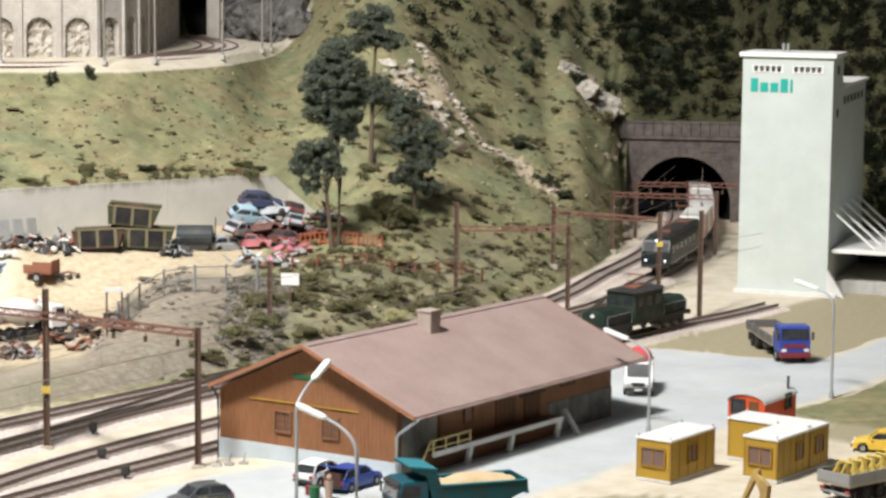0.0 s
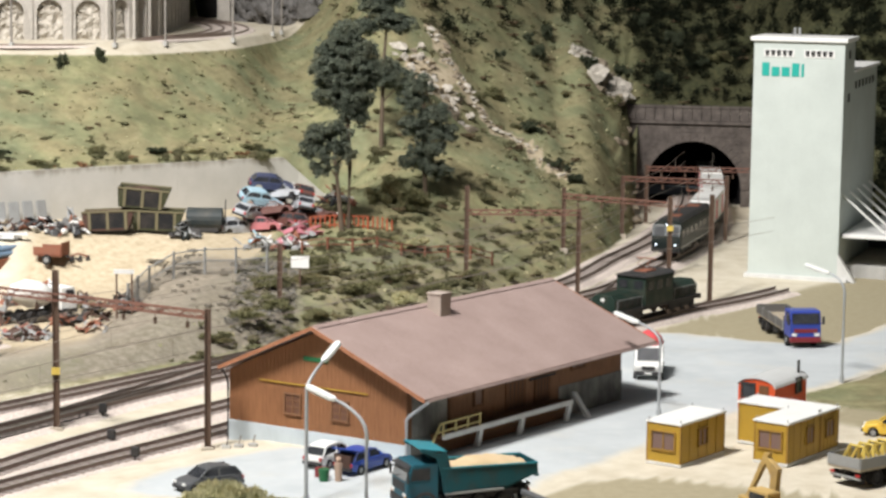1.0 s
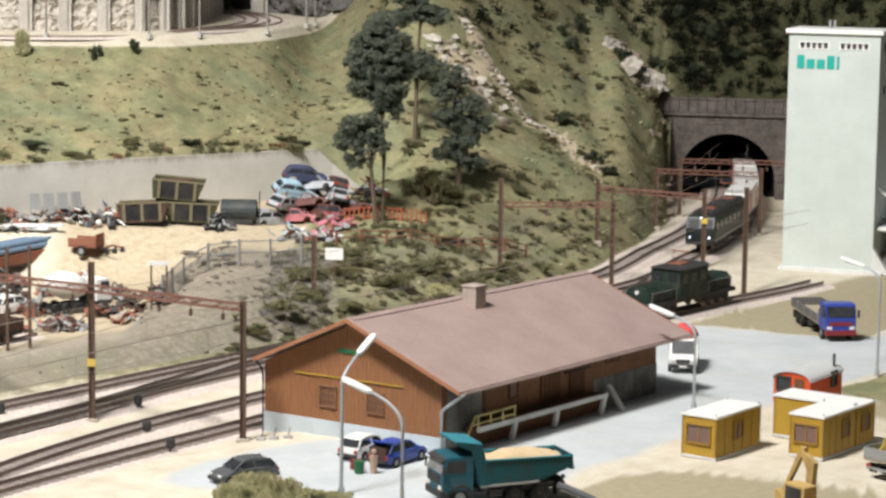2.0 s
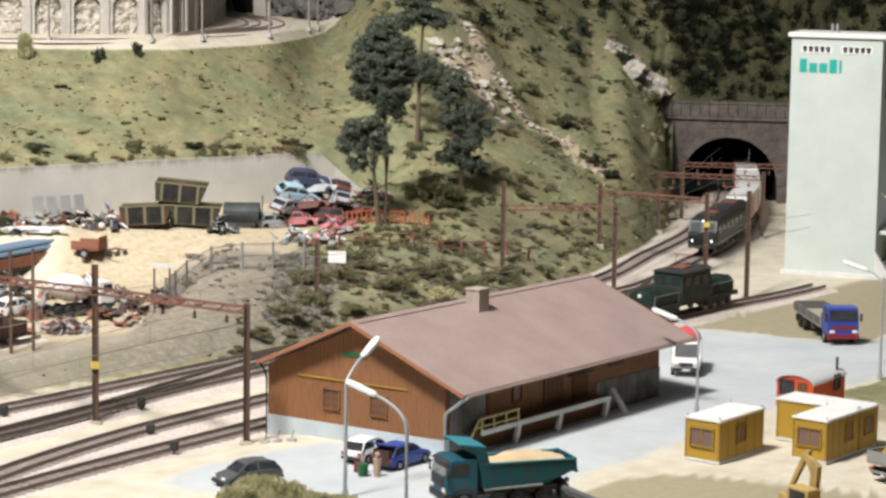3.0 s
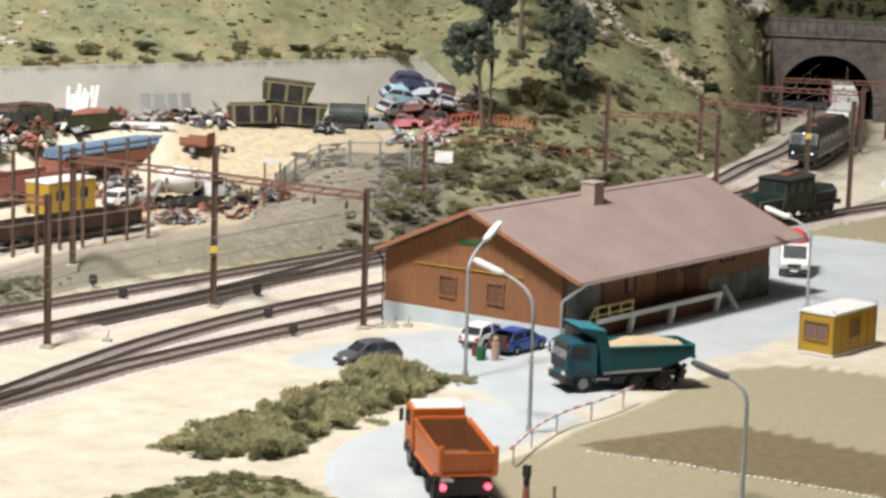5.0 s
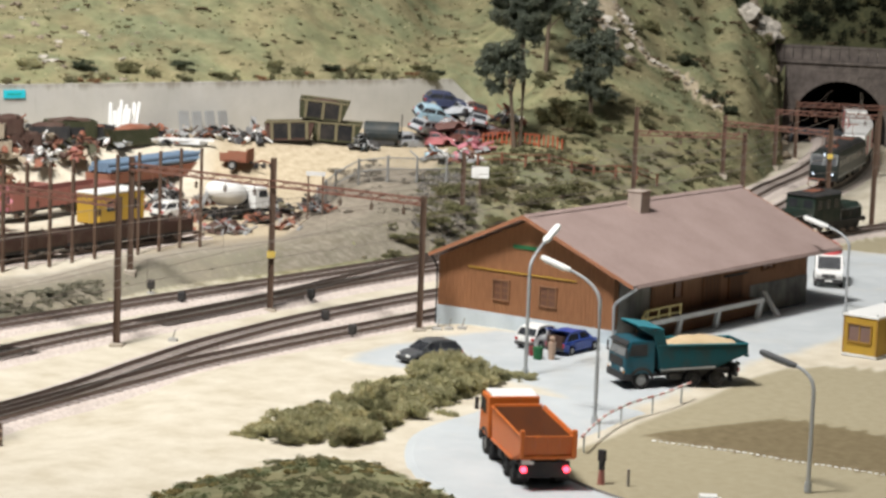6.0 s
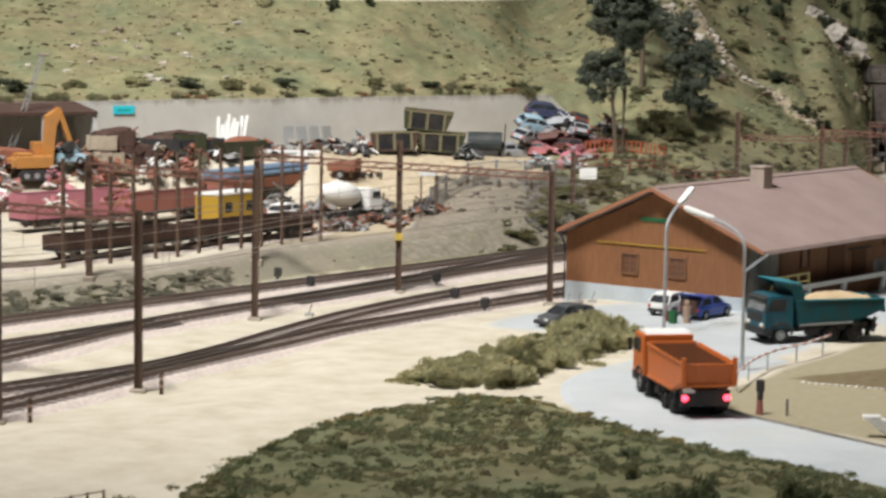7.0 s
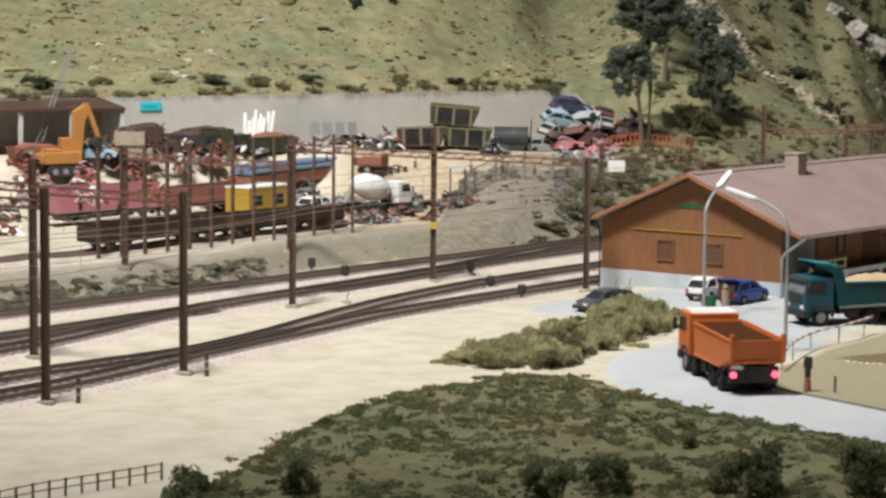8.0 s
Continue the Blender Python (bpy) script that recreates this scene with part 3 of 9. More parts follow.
def gully_gap(u, v):
    """Distance from the stony gully, or from the outcrop above the pines."""
    if u < -4 or u > 20 or v < 245 or v > 275:
        return 9.0
    best = 9.0
    for a, b in zip(GULLY_LINE, GULLY_LINE[1:]):
        d = Vector((b[0] - a[0], b[1] - a[1]))
        k = max(0.0, min(1.0, (Vector((u - a[0], v - a[1])).dot(d)) / d.length_squared))
        best = min(best, math.hypot(u - a[0] - d.x * k, v - a[1] - d.y * k))
    return min(best, max(0.0, math.hypot((u - 2.6) / 1.6, (v - 255) / 2.0) - 1.0) + 0.3) + 0.8 * noise.noise(Vector((u * 0.8, v * 0.8, 7)))


WOODS = [(26, 283.5), (41.5, 283.5), (46, 254), (60, 246), (120, 240)]
RISE = [(-15, 0.275), (12, 0.275), (17, 0.31), (20, 0.42), (23.5, 0.48), (25.2, 0.62), (26.4, 1.2), (30, 1.4)]
FRONT = [(-60, 36), (-40, 52), (-32, 66), (-28.5, 75), (-27.4, 82), (-26.6, 88.5), (-25.8, 93), (-24, 99.8), (-21.6, 105.6), (-19.4, 108.3), (-16.2, 111.4), (-13.4, 111), (-11.2, 108), (-8.5, 103.7), (-5.8, 100.4), (-2.6, 97.4), (0.8, 92.8), (12, 83), (60, 58)]
GULLY = [(246, 17), (254, 14.5), (258, 12), (262, 9), (268, 6.2), (276, 4.5), (300, 3)]

bm = bmesh.new()
grass_layer = bm.verts.layers.float.new("grass")
dirt_layer = bm.verts.layers.float.new("tan")
shade_layer = bm.verts.layers.float.new("wood_shade")
olive_layer = bm.verts.layers.float.new("olive")
soil_layer = bm.verts.layers.float.new("soil")
grey_layer = bm.verts.layers.float.new("grey")
US = [-110 + 2.5 * i for i in range(16)] + [-70 + 1.0 * i for i in range(126)] + [56 + 3 * i for i in range(22)]
last = None
for u in US:
    toe, wall, ledge = lerp_table(TOE, u), lerp_table(WALL, u), lerp_table(LEDGE, u)
    wall = max(wall, toe + 18.0)
    ledge = max(ledge, wall + 5.0)
    vs = [20 + 2.0 * i for i in range(20)]
    vs += [60 + (toe - 60) * i / 110 for i in range(110)]
    vs += [toe + (wall - toe) * i / 60 for i in range(60)] + [wall + 0.45]
    vs += [wall + 0.55 + (ledge - wall - 0.55) * i / 40 for i in range(40)]
    vs += [ledge + 13 * i / 10 for i in range(10)] + [ledge + 13 + 3.1 * i for i in range(24)]
    col = []
    for v in vs:
        x, y = uv_xy(u, v)
        h = land(u, v)
        p = bm.verts.new((x, y, h))
        d = v - toe
        on_yard = smooth(6, 12, d) * smooth(-15, -20, u - 6 * smooth(190, 215, v)) * (1 if v < wall + 0.5 else 0)
        on_ledge = smooth(-1.5, 0.5, v - ledge) * smooth(-8, -13, u) * smooth(14, 12, v - ledge - 58 * smooth(-31, -27, u))
        g = max(smooth(-1.5, 2.0, d) * (1 - on_yard) * (1 - on_ledge), smooth(-1.5, 2.5, lerp_table(FRONT, u) - v))
        g = max(g, 0.75 * smooth(5.5, 9, x) * smooth(31, 36, y) * smooth(62, 52, y) * smooth(40, 20, x))
        if 29 < u and v > 200 and v < lerp_table(WOODS, u) + 0.5:
            g = 0.0
        if u < -14 and d > 0 and v < wall:
            g *= 0.45 + 0.25 * smooth(-30, -16, u)
        scree = smooth(2.0, 0.7, gully_gap(u, v))
        p[grass_layer] = g * (1 - scree)
        p[dirt_layer] = max(on_yard * smooth(-37, -29, u), scree)
        # darker in the woods, painted dimmer up the back hill, darker into the mound
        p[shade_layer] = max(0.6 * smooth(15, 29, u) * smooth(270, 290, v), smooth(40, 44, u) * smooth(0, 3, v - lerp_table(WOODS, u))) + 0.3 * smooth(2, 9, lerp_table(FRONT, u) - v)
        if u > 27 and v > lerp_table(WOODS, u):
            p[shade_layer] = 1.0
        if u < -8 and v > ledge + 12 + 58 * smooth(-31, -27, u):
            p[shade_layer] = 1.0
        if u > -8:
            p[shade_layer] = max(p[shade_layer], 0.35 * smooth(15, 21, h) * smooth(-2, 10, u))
        bank_side = lerp_table([(-34, 13.6), (-21, 13.2), (-17, 12.2), (-8, 11.0), (-1, 9.8), (2, 9.8)], y)
        p[olive_layer] = max(smooth(50, 54, y) * smooth(-18, -14, x), smooth(bank_side - 0.6, bank_side + 1.2, x) * smooth(1.6, -0.6, y - lerp_table([(9, 1.6), (12.7, 6.1), (21, 8.0)], x)) * smooth(-34, -30, y), 0.8 * smooth(26, 30, y) * smooth(8, 14, x))
        p[soil_layer] = smooth(14.0, 16.4, x - 0.35 * (y + 16)) * smooth(-20.3, -18.6, y - 0.16 * (x - 15)) * smooth(-8.6, -10.6, y)
        p[grey_layer] = max(0.3 * smooth(-12, -8, u) * smooth(14, 8, u) * smooth(0.5, 3, d) * smooth(23, 14, d), smooth(-25, -21.5, u) * smooth(-7, -11, u) * smooth(0.5, 2.5, d) * smooth(209, 203, v), 0.5 * smooth(-18, -22, u) * smooth(0.5, 2, d) * smooth(15, 9, d))
        col.append(p)
    if last:
        for i in range(len(col) - 1):
            # the hill is open behind the tunnel portal
            if 27.2 < u < 40.2 and max(abs(col[i + 1].co.z - col[i].co.z), abs(last[i + 1].co.z - last[i].co.z)) > 4:
                continue
            bm.faces.new((last[i], col[i], col[i + 1], last[i + 1]))
    last = col
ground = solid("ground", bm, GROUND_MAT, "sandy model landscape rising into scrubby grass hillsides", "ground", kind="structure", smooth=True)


def on_land(u, v, sink=0.0):
    x, y = uv_xy(u, v)
    return x, y, land(u, v) - sink


def ground_at(x, y):
    return land(*xy_uv(x, y))


# the layout's front board, and the floor of the hall far below
fascia = ribbon([Vector((*uv_xy(US[0], 19.5), 0)), Vector((*uv_xy(US[-1], 19.5), 0))], [(-0.6, -9.0), (-0.6, 1.2), (0.6, 1.2), (0.6, -9.0)])
solid("layout_fascia", fascia, DARK_BOARDS, "dark timber front board of the layout", "fascia board", kind="structure")
solid("floor", box(-900, -900, -96, 900, 900, -95), HALL_FLOOR, "dark grey carpet of the exhibition hall", "floor", kind="structure")

# ---- roads and yards ----
def slab(name, outline, z, material, label, category):
    """A thin paved sheet whose dusty edges run out into the ground."""
    if sum(a[0] * b[1] - b[0] * a[1] for a, b in zip(outline, outline[1:] + outline[:1])) < 0:
        outline = outline[::-1]
    bm = bmesh.new()
    dust = bm.verts.layers.float.new("dust")
    n = len(outline)
    rings = []
    for out, h, much in ((-0.9, z, 0.0), (0.0, z - 0.01, 0.55), (1.1, -0.14, 1.0)):
        ring = []
        for i in range(n):
            a, b = Vector(outline[i - 3]), Vector(outline[(i + 3) % n])
            d = (b - a).normalized()
            p = bm.verts.new((outline[i][0] + d.y * out, outline[i][1] - d.x * out, h))
            p[dust] = much
            ring.append(p)
        rings.append(ring)
    rim = [bm.edges.new((rings[0][i], rings[0][(i + 1) % n])) for i in range(n)]
    bmesh.ops.triangle_fill(bm, edges=rim, use_beauty=True)
    for top, low in zip(rings, rings[1:]):
        for i in range(n):
            bm.faces.new((top[i], low[i], low[(i + 1) % n], top[(i + 1) % n]))
    return solid(name, bm, material, label, category, kind="structure")


TRUCK_YARD = [(-10.8, -5), (-11.4, -12.5), (-9, -17), (-3, -14.2), (4, -13.6), (8, -17.5), (9.6, -19.5), (10.8, -18.5), (10.2, -12), (9.4, -6), (8.6, -1), (7.9, 4), (8.2, 10), (7.4, 16), (7.2, 25), (6.9, 36), (7.5, 42), (7.5, 48), (6.8, 53), (7.2, 66), (9, 82), (16, 96), (6, 98), (0, 82), (-1.2, 68), (-0.6, 60), (-0.2, 56.5), (-1.2, 53.6), (-8.5, 52.1), (-14, 52), (-15, 45), (-12, 40), (-12, 30), (-6, 26), (-1.5, 16), (-1.5, 2), (-4, 0.5), (-9.5, 0)]
slab("pavement", blob_outline(TRUCK_YARD, 1.5, 0.5, 2.0), 0.10, ASPHALT, "worn pale grey asphalt of the goods yard", "pavement")
road_line = curve_points([(7.6, -15.0), (8.3, -21), (9.3, -27), (14.5, -33), (23, -36), (34, -38.5), (50, -41)], 1.0)
road_bm = ribbon(road_line, [(-4.2, -0.1), (-3.3, 0.13), (3.3, 0.13), (4.2, -0.1)], z=0.0)
solid("road", road_bm, ASPHALT, "worn grey asphalt road curving round a grassy mound", "road", kind="structure")

# ---- tracks ----
LINES = {
    "main": [(-33.0, -75), (-33.0, -40), (-33.1, -10), (-33.2, 20), (-33.9, 50), (-35.4, 70), (-39.3, 85), (-45.0, 102.5), (-54.4, 124), (-62, 138)],
    "second": [(-25.4, -75), (-25.5, -44), (-26.0, -31), (-27.1, -20), (-27.9, -8), (-28.6, 0), (-29.2, 10), (-29.6, 40), (-30.1, 67), (-32.8, 80), (-37.1, 95), (-44.5, 112.5), (-52, 126), (-59.5, 138)],
    "cross": [(-27.5, -15), (-28.5, -3), (-29.8, 6), (-31.5, 15), (-32.8, 24), (-33.3, 33)],
    "spur": [(-26.3, -27), (-25.2, -33), (-23.4, -39.5), (-22.0, -46), (-21.0, -58), (-20.6, -75)],
    "third": [(-13.2, -75), (-14.3, -55), (-14.1, -47), (-13.9, -40), (-15.4, -32.5), (-17.5, -25.5), (-19.6, -18), (-21.0, -10.5), (-21.8, -3), (-22.1, 6), (-22.4, 30), (-23.6, 45), (-26.5, 60), (-30.4, 72)],
    "fourth": [(-9.4, -75), (-10.2, -57), (-11.2, -49), (-13.1, -40), (-14.6, -31), (-15.9, -22), (-16.6, -12), (-16.9, 0), (-17.6, 12), (-18.2, 35), (-19.0, 60), (-17, 78)],
}


def rail_z(p):
    return sunk(p.x, p.y)


def track(name, knots, label):
    pts = curve_points(knots, 0.8)
    for p in pts:
        p.z = rail_z(p)
    t = thing(name, 0, 0, 0, label=label, category="railway track", group="tracks through the station", kind="structure")
    part("ballast", ribbon(pts, [(-2.6, -0.1), (-1.75, 0.22), (1.75, 0.22), (2.6, -0.1)]), BALLAST, t)
    part("track_bed", ribbon(pts, [(-1.25, 0.226), (1.25, 0.226)]), TRACK_BED, t, "oil-darkened ballast between the rails")
    bm = bmesh.new()
    for k, p in enumerate(pts[:-1]):
        d = (pts[k + 1] - p).normalized()
        s = Vector((d.y, -d.x, 0))
        got = box(-0.13, -1.3, 0.0, 0.13, 1.3, 0.27, 0.0)
        moved(got, Matrix.Translation(p) @ Matrix(((d.x, s.x, 0, 0), (d.y, s.y, 0, 0), (0, 0, 1, 0), (0, 0, 0, 1))))
        for f in got.faces:
            bm.faces.new([bm.verts.new(v.co) for v in f.verts])
        got.free()
    tagged(part("sleepers", bm, SLEEPER, t), kind="stuff")
    for o in (-0.72, 0.72):
        r = part("rail", ribbon(pts, [(o - 0.07, 0.3), (o - 0.05, 0.52), (o + 0.05, 0.52), (o + 0.07, 0.3)]), RAIL, t)
        part("rail_head", ribbon(pts, [(o - 0.055, 0.525), (o + 0.055, 0.525)]), RAIL_TOP, r)
    return t


track("main_track", LINES["main"], "weathered double-rail track on pinkish ballast")
track("second_track", LINES["second"], "weathered double-rail track on pinkish ballast")
track("crossover_track", LINES["cross"], "diagonal crossover rails between two tracks")
track("spur_track", LINES["spur"], "weathered track leaving a turnout on the sand")
track("third_track", LINES["third"], "weathered siding track leaving a turnout")
track("goods_track", LINES["fourth"], "weathered goods track beside the shed")


# ---- goods shed ----
def window_unit(parent, axis, c, z0, w, h, at, out, frame_mat, bars=2, name="window", pane_mat=None, rows=1):
    """A framed window on a wall; axis: the wall runs along x or y; at: the wall's plane; out: which way it faces."""
    def bar(a0, a1, b0, b1, d0, d1):
        lo, hi = sorted((at + out * d0, at + out * d1))
        return (a0, lo, b0, a1, hi, b1) if axis == "x" else (lo, a0, b0, hi, a1, b1)
    pane = part(name, box(*bar(c - w / 2, c + w / 2, z0, z0 + h, 0.005, 0.03)), pane_mat or GLASS, parent)
    bm = bmesh.new()
    for a0, a1, b0, b1 in ((c - w / 2 - 0.1, c + w / 2 + 0.1, z0 - 0.1, z0), (c - w / 2 - 0.1, c + w / 2 + 0.1, z0 + h, z0 + h + 0.1), (c - w / 2 - 0.1, c - w / 2, z0, z0 + h), (c + w / 2, c + w / 2 + 0.1, z0, z0 + h)):
        box(*bar(a0, a1, b0, b1, 0.004, 0.12), bm=bm)
    for k in range(1, bars):
        a = c - w / 2 + w * k / bars
        box(*bar(a - 0.04, a + 0.04, z0, z0 + h, 0.02, 0.08), bm=bm)
    for k in range(1, rows):
        b = z0 + h * k / rows
        box(*bar(c - w / 2, c + w / 2, b - 0.03, b + 0.03, 0.02, 0.07), bm=bm)
    part("frame", bm, frame_mat, pane)
    return pane


def goods_shed():
    s = thing("goods_shed", 0, 0, 0, label="brown boarded goods shed with a shallow brown gable roof", category="shed")
    x0, x1, y0, y1, mid = -15.05, -1.45, 0.4, 25.0, -8.0
    front, back, ridge = -0.5, 26.4, 7.85
    # the two slopes: eave's x and height
    eaves = {-1: (-15.25, 4.58), 1: (0.45, 4.24)}
    fall = {e: (ridge - z) / abs(x - mid) for e, (x, z) in eaves.items()}
    top = lambda x: ridge - 0.35 - abs(x - mid) * fall[1 if x > mid else -1]
    part("plinth", box(x0 - 0.08, y0 - 0.1, -0.9, x1 + 0.08, y1 + 0.08, 1.02, 0.03), PLINTH, s, "bluish grey concrete plinth")
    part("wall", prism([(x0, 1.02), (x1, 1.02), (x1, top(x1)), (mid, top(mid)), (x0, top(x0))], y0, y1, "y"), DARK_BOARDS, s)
    # stained overlay on the plinth; its dark tone also paints this side's shade
    part("side_plinth", box(x1 + 0.084, y0 + 0.3, -0.55, x1 + 0.12, y1, 1.28), STAIN_SHADE, s, "stained foundation wall with shade in its dark tone")
    part("side_plinth", box(x1 + 0.084, 17.1, 1.284, x1 + 0.12, y1, 2.2), STAIN_SHADE, s, "stained foundation wall with shade in its dark tone")
    n = 46
    for i in range(n):
        a = x0 + (x1 - x0) * i / n
        b = x0 + (x1 - x0) * (i + 1) / n - 0.014
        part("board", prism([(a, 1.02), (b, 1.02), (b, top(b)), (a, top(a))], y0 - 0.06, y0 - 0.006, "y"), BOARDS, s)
    # side boards: darker copy of the gable's, with that wall's shade in the colour
    me = None
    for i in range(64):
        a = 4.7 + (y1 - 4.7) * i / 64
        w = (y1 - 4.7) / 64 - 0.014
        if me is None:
            me = mesh_of(box(0.006, 0, 1.25, 0.06, w, top(x1)), SHADE_TONED)
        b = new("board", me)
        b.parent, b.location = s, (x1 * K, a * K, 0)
    part("sheet_panel", box(x1 + 0.004, 0.9, 0.9, x1 + 0.07, 4.5, top(x1) - 0.05), STAIN_SHADE, s, "stained dark grey sheet panel")
    part("corner_post", box(x1 + 0.004, 4.5, 0.9, x1 + 0.16, 4.7, top(x1) - 0.05), DARK_BOARDS, s)
    for x in (-10.0, -6.35):
        window_unit(s, "x", x, 2.0, 1.15, 1.2, y0 - 0.07, -1, SHADE_TONED, 2, pane_mat=BROWN_GLASS, rows=3)
    window_unit(s, "y", 19.35, 3.2, 1.5, 0.6, x1 + 0.07, 1, DARK_BOARDS, 2, pane_mat=BROWN_GLASS)
    window_unit(s, "y", 7.8, 2.45, 0.85, 1.2, x1 + 0.07, 1, DARK_BOARDS, 1, pane_mat=BROWN_GLASS)
    for a, b, h in ((10.85, 13.1, 3.65), (14.2, 16.0, 3.1)):
        d = part("door", box(x1 + 0.07, a, 1.5, x1 + 0.16, b, h, 0.01), DARK_BOARDS, s, "dark plank sliding door")
        part("door_rail", box(x1 + 0.07, a - 0.6, h + 0.02, x1 + 0.18, b + 0.6, h + 0.14), CHASSIS, d)
        for k in range(1, 5):
            part("door_joint", box(x1 + 0.161, a + (b - a) * k / 5 - 0.02, 1.55, x1 + 0.172, a + (b - a) * k / 5 + 0.02, h - 0.05), CHASSIS, d)
    part("beam", box(-12.65, y0 - 0.15, 3.84, -4.25, y0 - 0.07, 3.92, 0.01), MUSTARD, s, "thin yellow batten across the gable")
    part("gable_sign", box(-9.2, y0 - 0.13, 5.5, -7.3, y0 - 0.07, 5.76, 0.01), GREEN_SIGN, s, "small dark green board")
    for side in (-1, 1):
        ex, ez = eaves[side]
        prof = [(mid, ridge), (ex, ez), (ex, ez - 0.2), (mid, ridge - 0.2)]
        r = part("roof", prism(prof, front, back, "y"), ROOF, s)
        part("gutter", tube([(ex + side * 0.08, front + 0.4, ez - 0.14), (ex + side * 0.08, back - 0.05, ez - 0.14)], 0.09, 6), ROOF, r)
        for y in (front - 0.06, back):
            part("fascia", prism([(mid, ridge + 0.02), (ex + side * 0.03, ez + 0.02), (ex + side * 0.03, ez - 0.24), (mid, ridge - 0.24)], y, y + 0.06, "y"), FASCIA, s, "orange-brown barge board")
    part("ridge_cap", prism([(mid - 0.35, ridge - 0.08), (mid, ridge + 0.07), (mid + 0.35, ridge - 0.08)], front + 0.3, back, "y"), ROOF, s)
    c = part("chimney", box(-7.5, 10.9, 6.9, -6.45, 12.05, 8.6, 0.03), CHIMNEY, s, "rendered grey-brown chimney")
    part("chimney_cap", box(-7.56, 10.84, 8.6, -6.39, 12.11, 8.72, 0.02), CHIMNEY, c)
    part("downpipe", tube([(x0 - 0.1, y0 - 0.1, -0.3), (x0 - 0.1, y0 - 0.1, 3.4), (x0 - 0.15, y0 - 0.2, 3.8), (-15.45, front + 0.5, 4.35)], 0.07, 6), CHASSIS, s)
    # loading platform
    p = part("platform", box(-1.05, 2.3, 1.3, -0.17, 16.6, 1.48, 0.02), DARK_BOARDS, s, "dark timber loading platform")
    part("edge_beam", box(-0.165, 2.2, 1.24, 0.05, 16.7, 1.56, 0.02), PALE_CONCRETE, p, "pale concrete edge beam")
    # added dark sheet standing in for the shade under the platform
    part("skirt", box(-1.04, 2.4, 0.0, -0.97, 18.0, 1.3), DARK_BOARDS, p, "dark sheet painting the shade below the platform")
    for y in (6.2, 10.9, 16.4):
        part("strut", prism([(-0.5, 0.0), (-0.18, 0.0), (0.03, 1.24), (-0.16, 1.24)], y - 0.18, y + 0.18, "y", 0.01), PALE_CONCRETE, p)
    part("prop", prism([(0.0, 0.05), (0.35, 0.05), (-0.85, 1.7), (-1.07, 1.7)], 18.2, 18.55, "y", 0.01), PALE_CONCRETE, s)
    bm = bmesh.new()
    for y in (2.2, 3.5, 4.8, 6.1):
        rod((-0.05, y, 1.5), (-0.05, y, 2.3), 0.07, n=6, bm=bm)
    tube([(-0.05, 1.0, 1.1), (-0.05, 1.9, 2.3), (-0.05, 6.2, 2.3)], 0.08, 6, bm)
    tube([(-0.05, 1.5, 1.8), (-0.05, 6.2, 1.8)], 0.06, 6, bm)
    part("railing", bm, PALE_YELLOW, s, "pale yellow handrail")
    part("pipe", tube([(-1.05, -0.2, -0.3), (-1.05, -0.2, 2.75), (-0.85, -0.22, 3.0), (0.6, -0.35, 4.05)], 0.1, 8), LAMP_GREY, s, "bent grey pipe at the corner")
    # the plan is a little oblique
    lean = 0.06
    skew = Matrix(((1, 0, 0, 0), (lean, 1, 0, 0), (0, 0, 1, 0), (0, 0, 0, 1)))
    for me in {o.data for o in s.children_recursive}:
        me.transform(skew)
    for o in s.children:
        o.location.y += lean * (o.location.x - mid * K)
    return s


goods_shed()


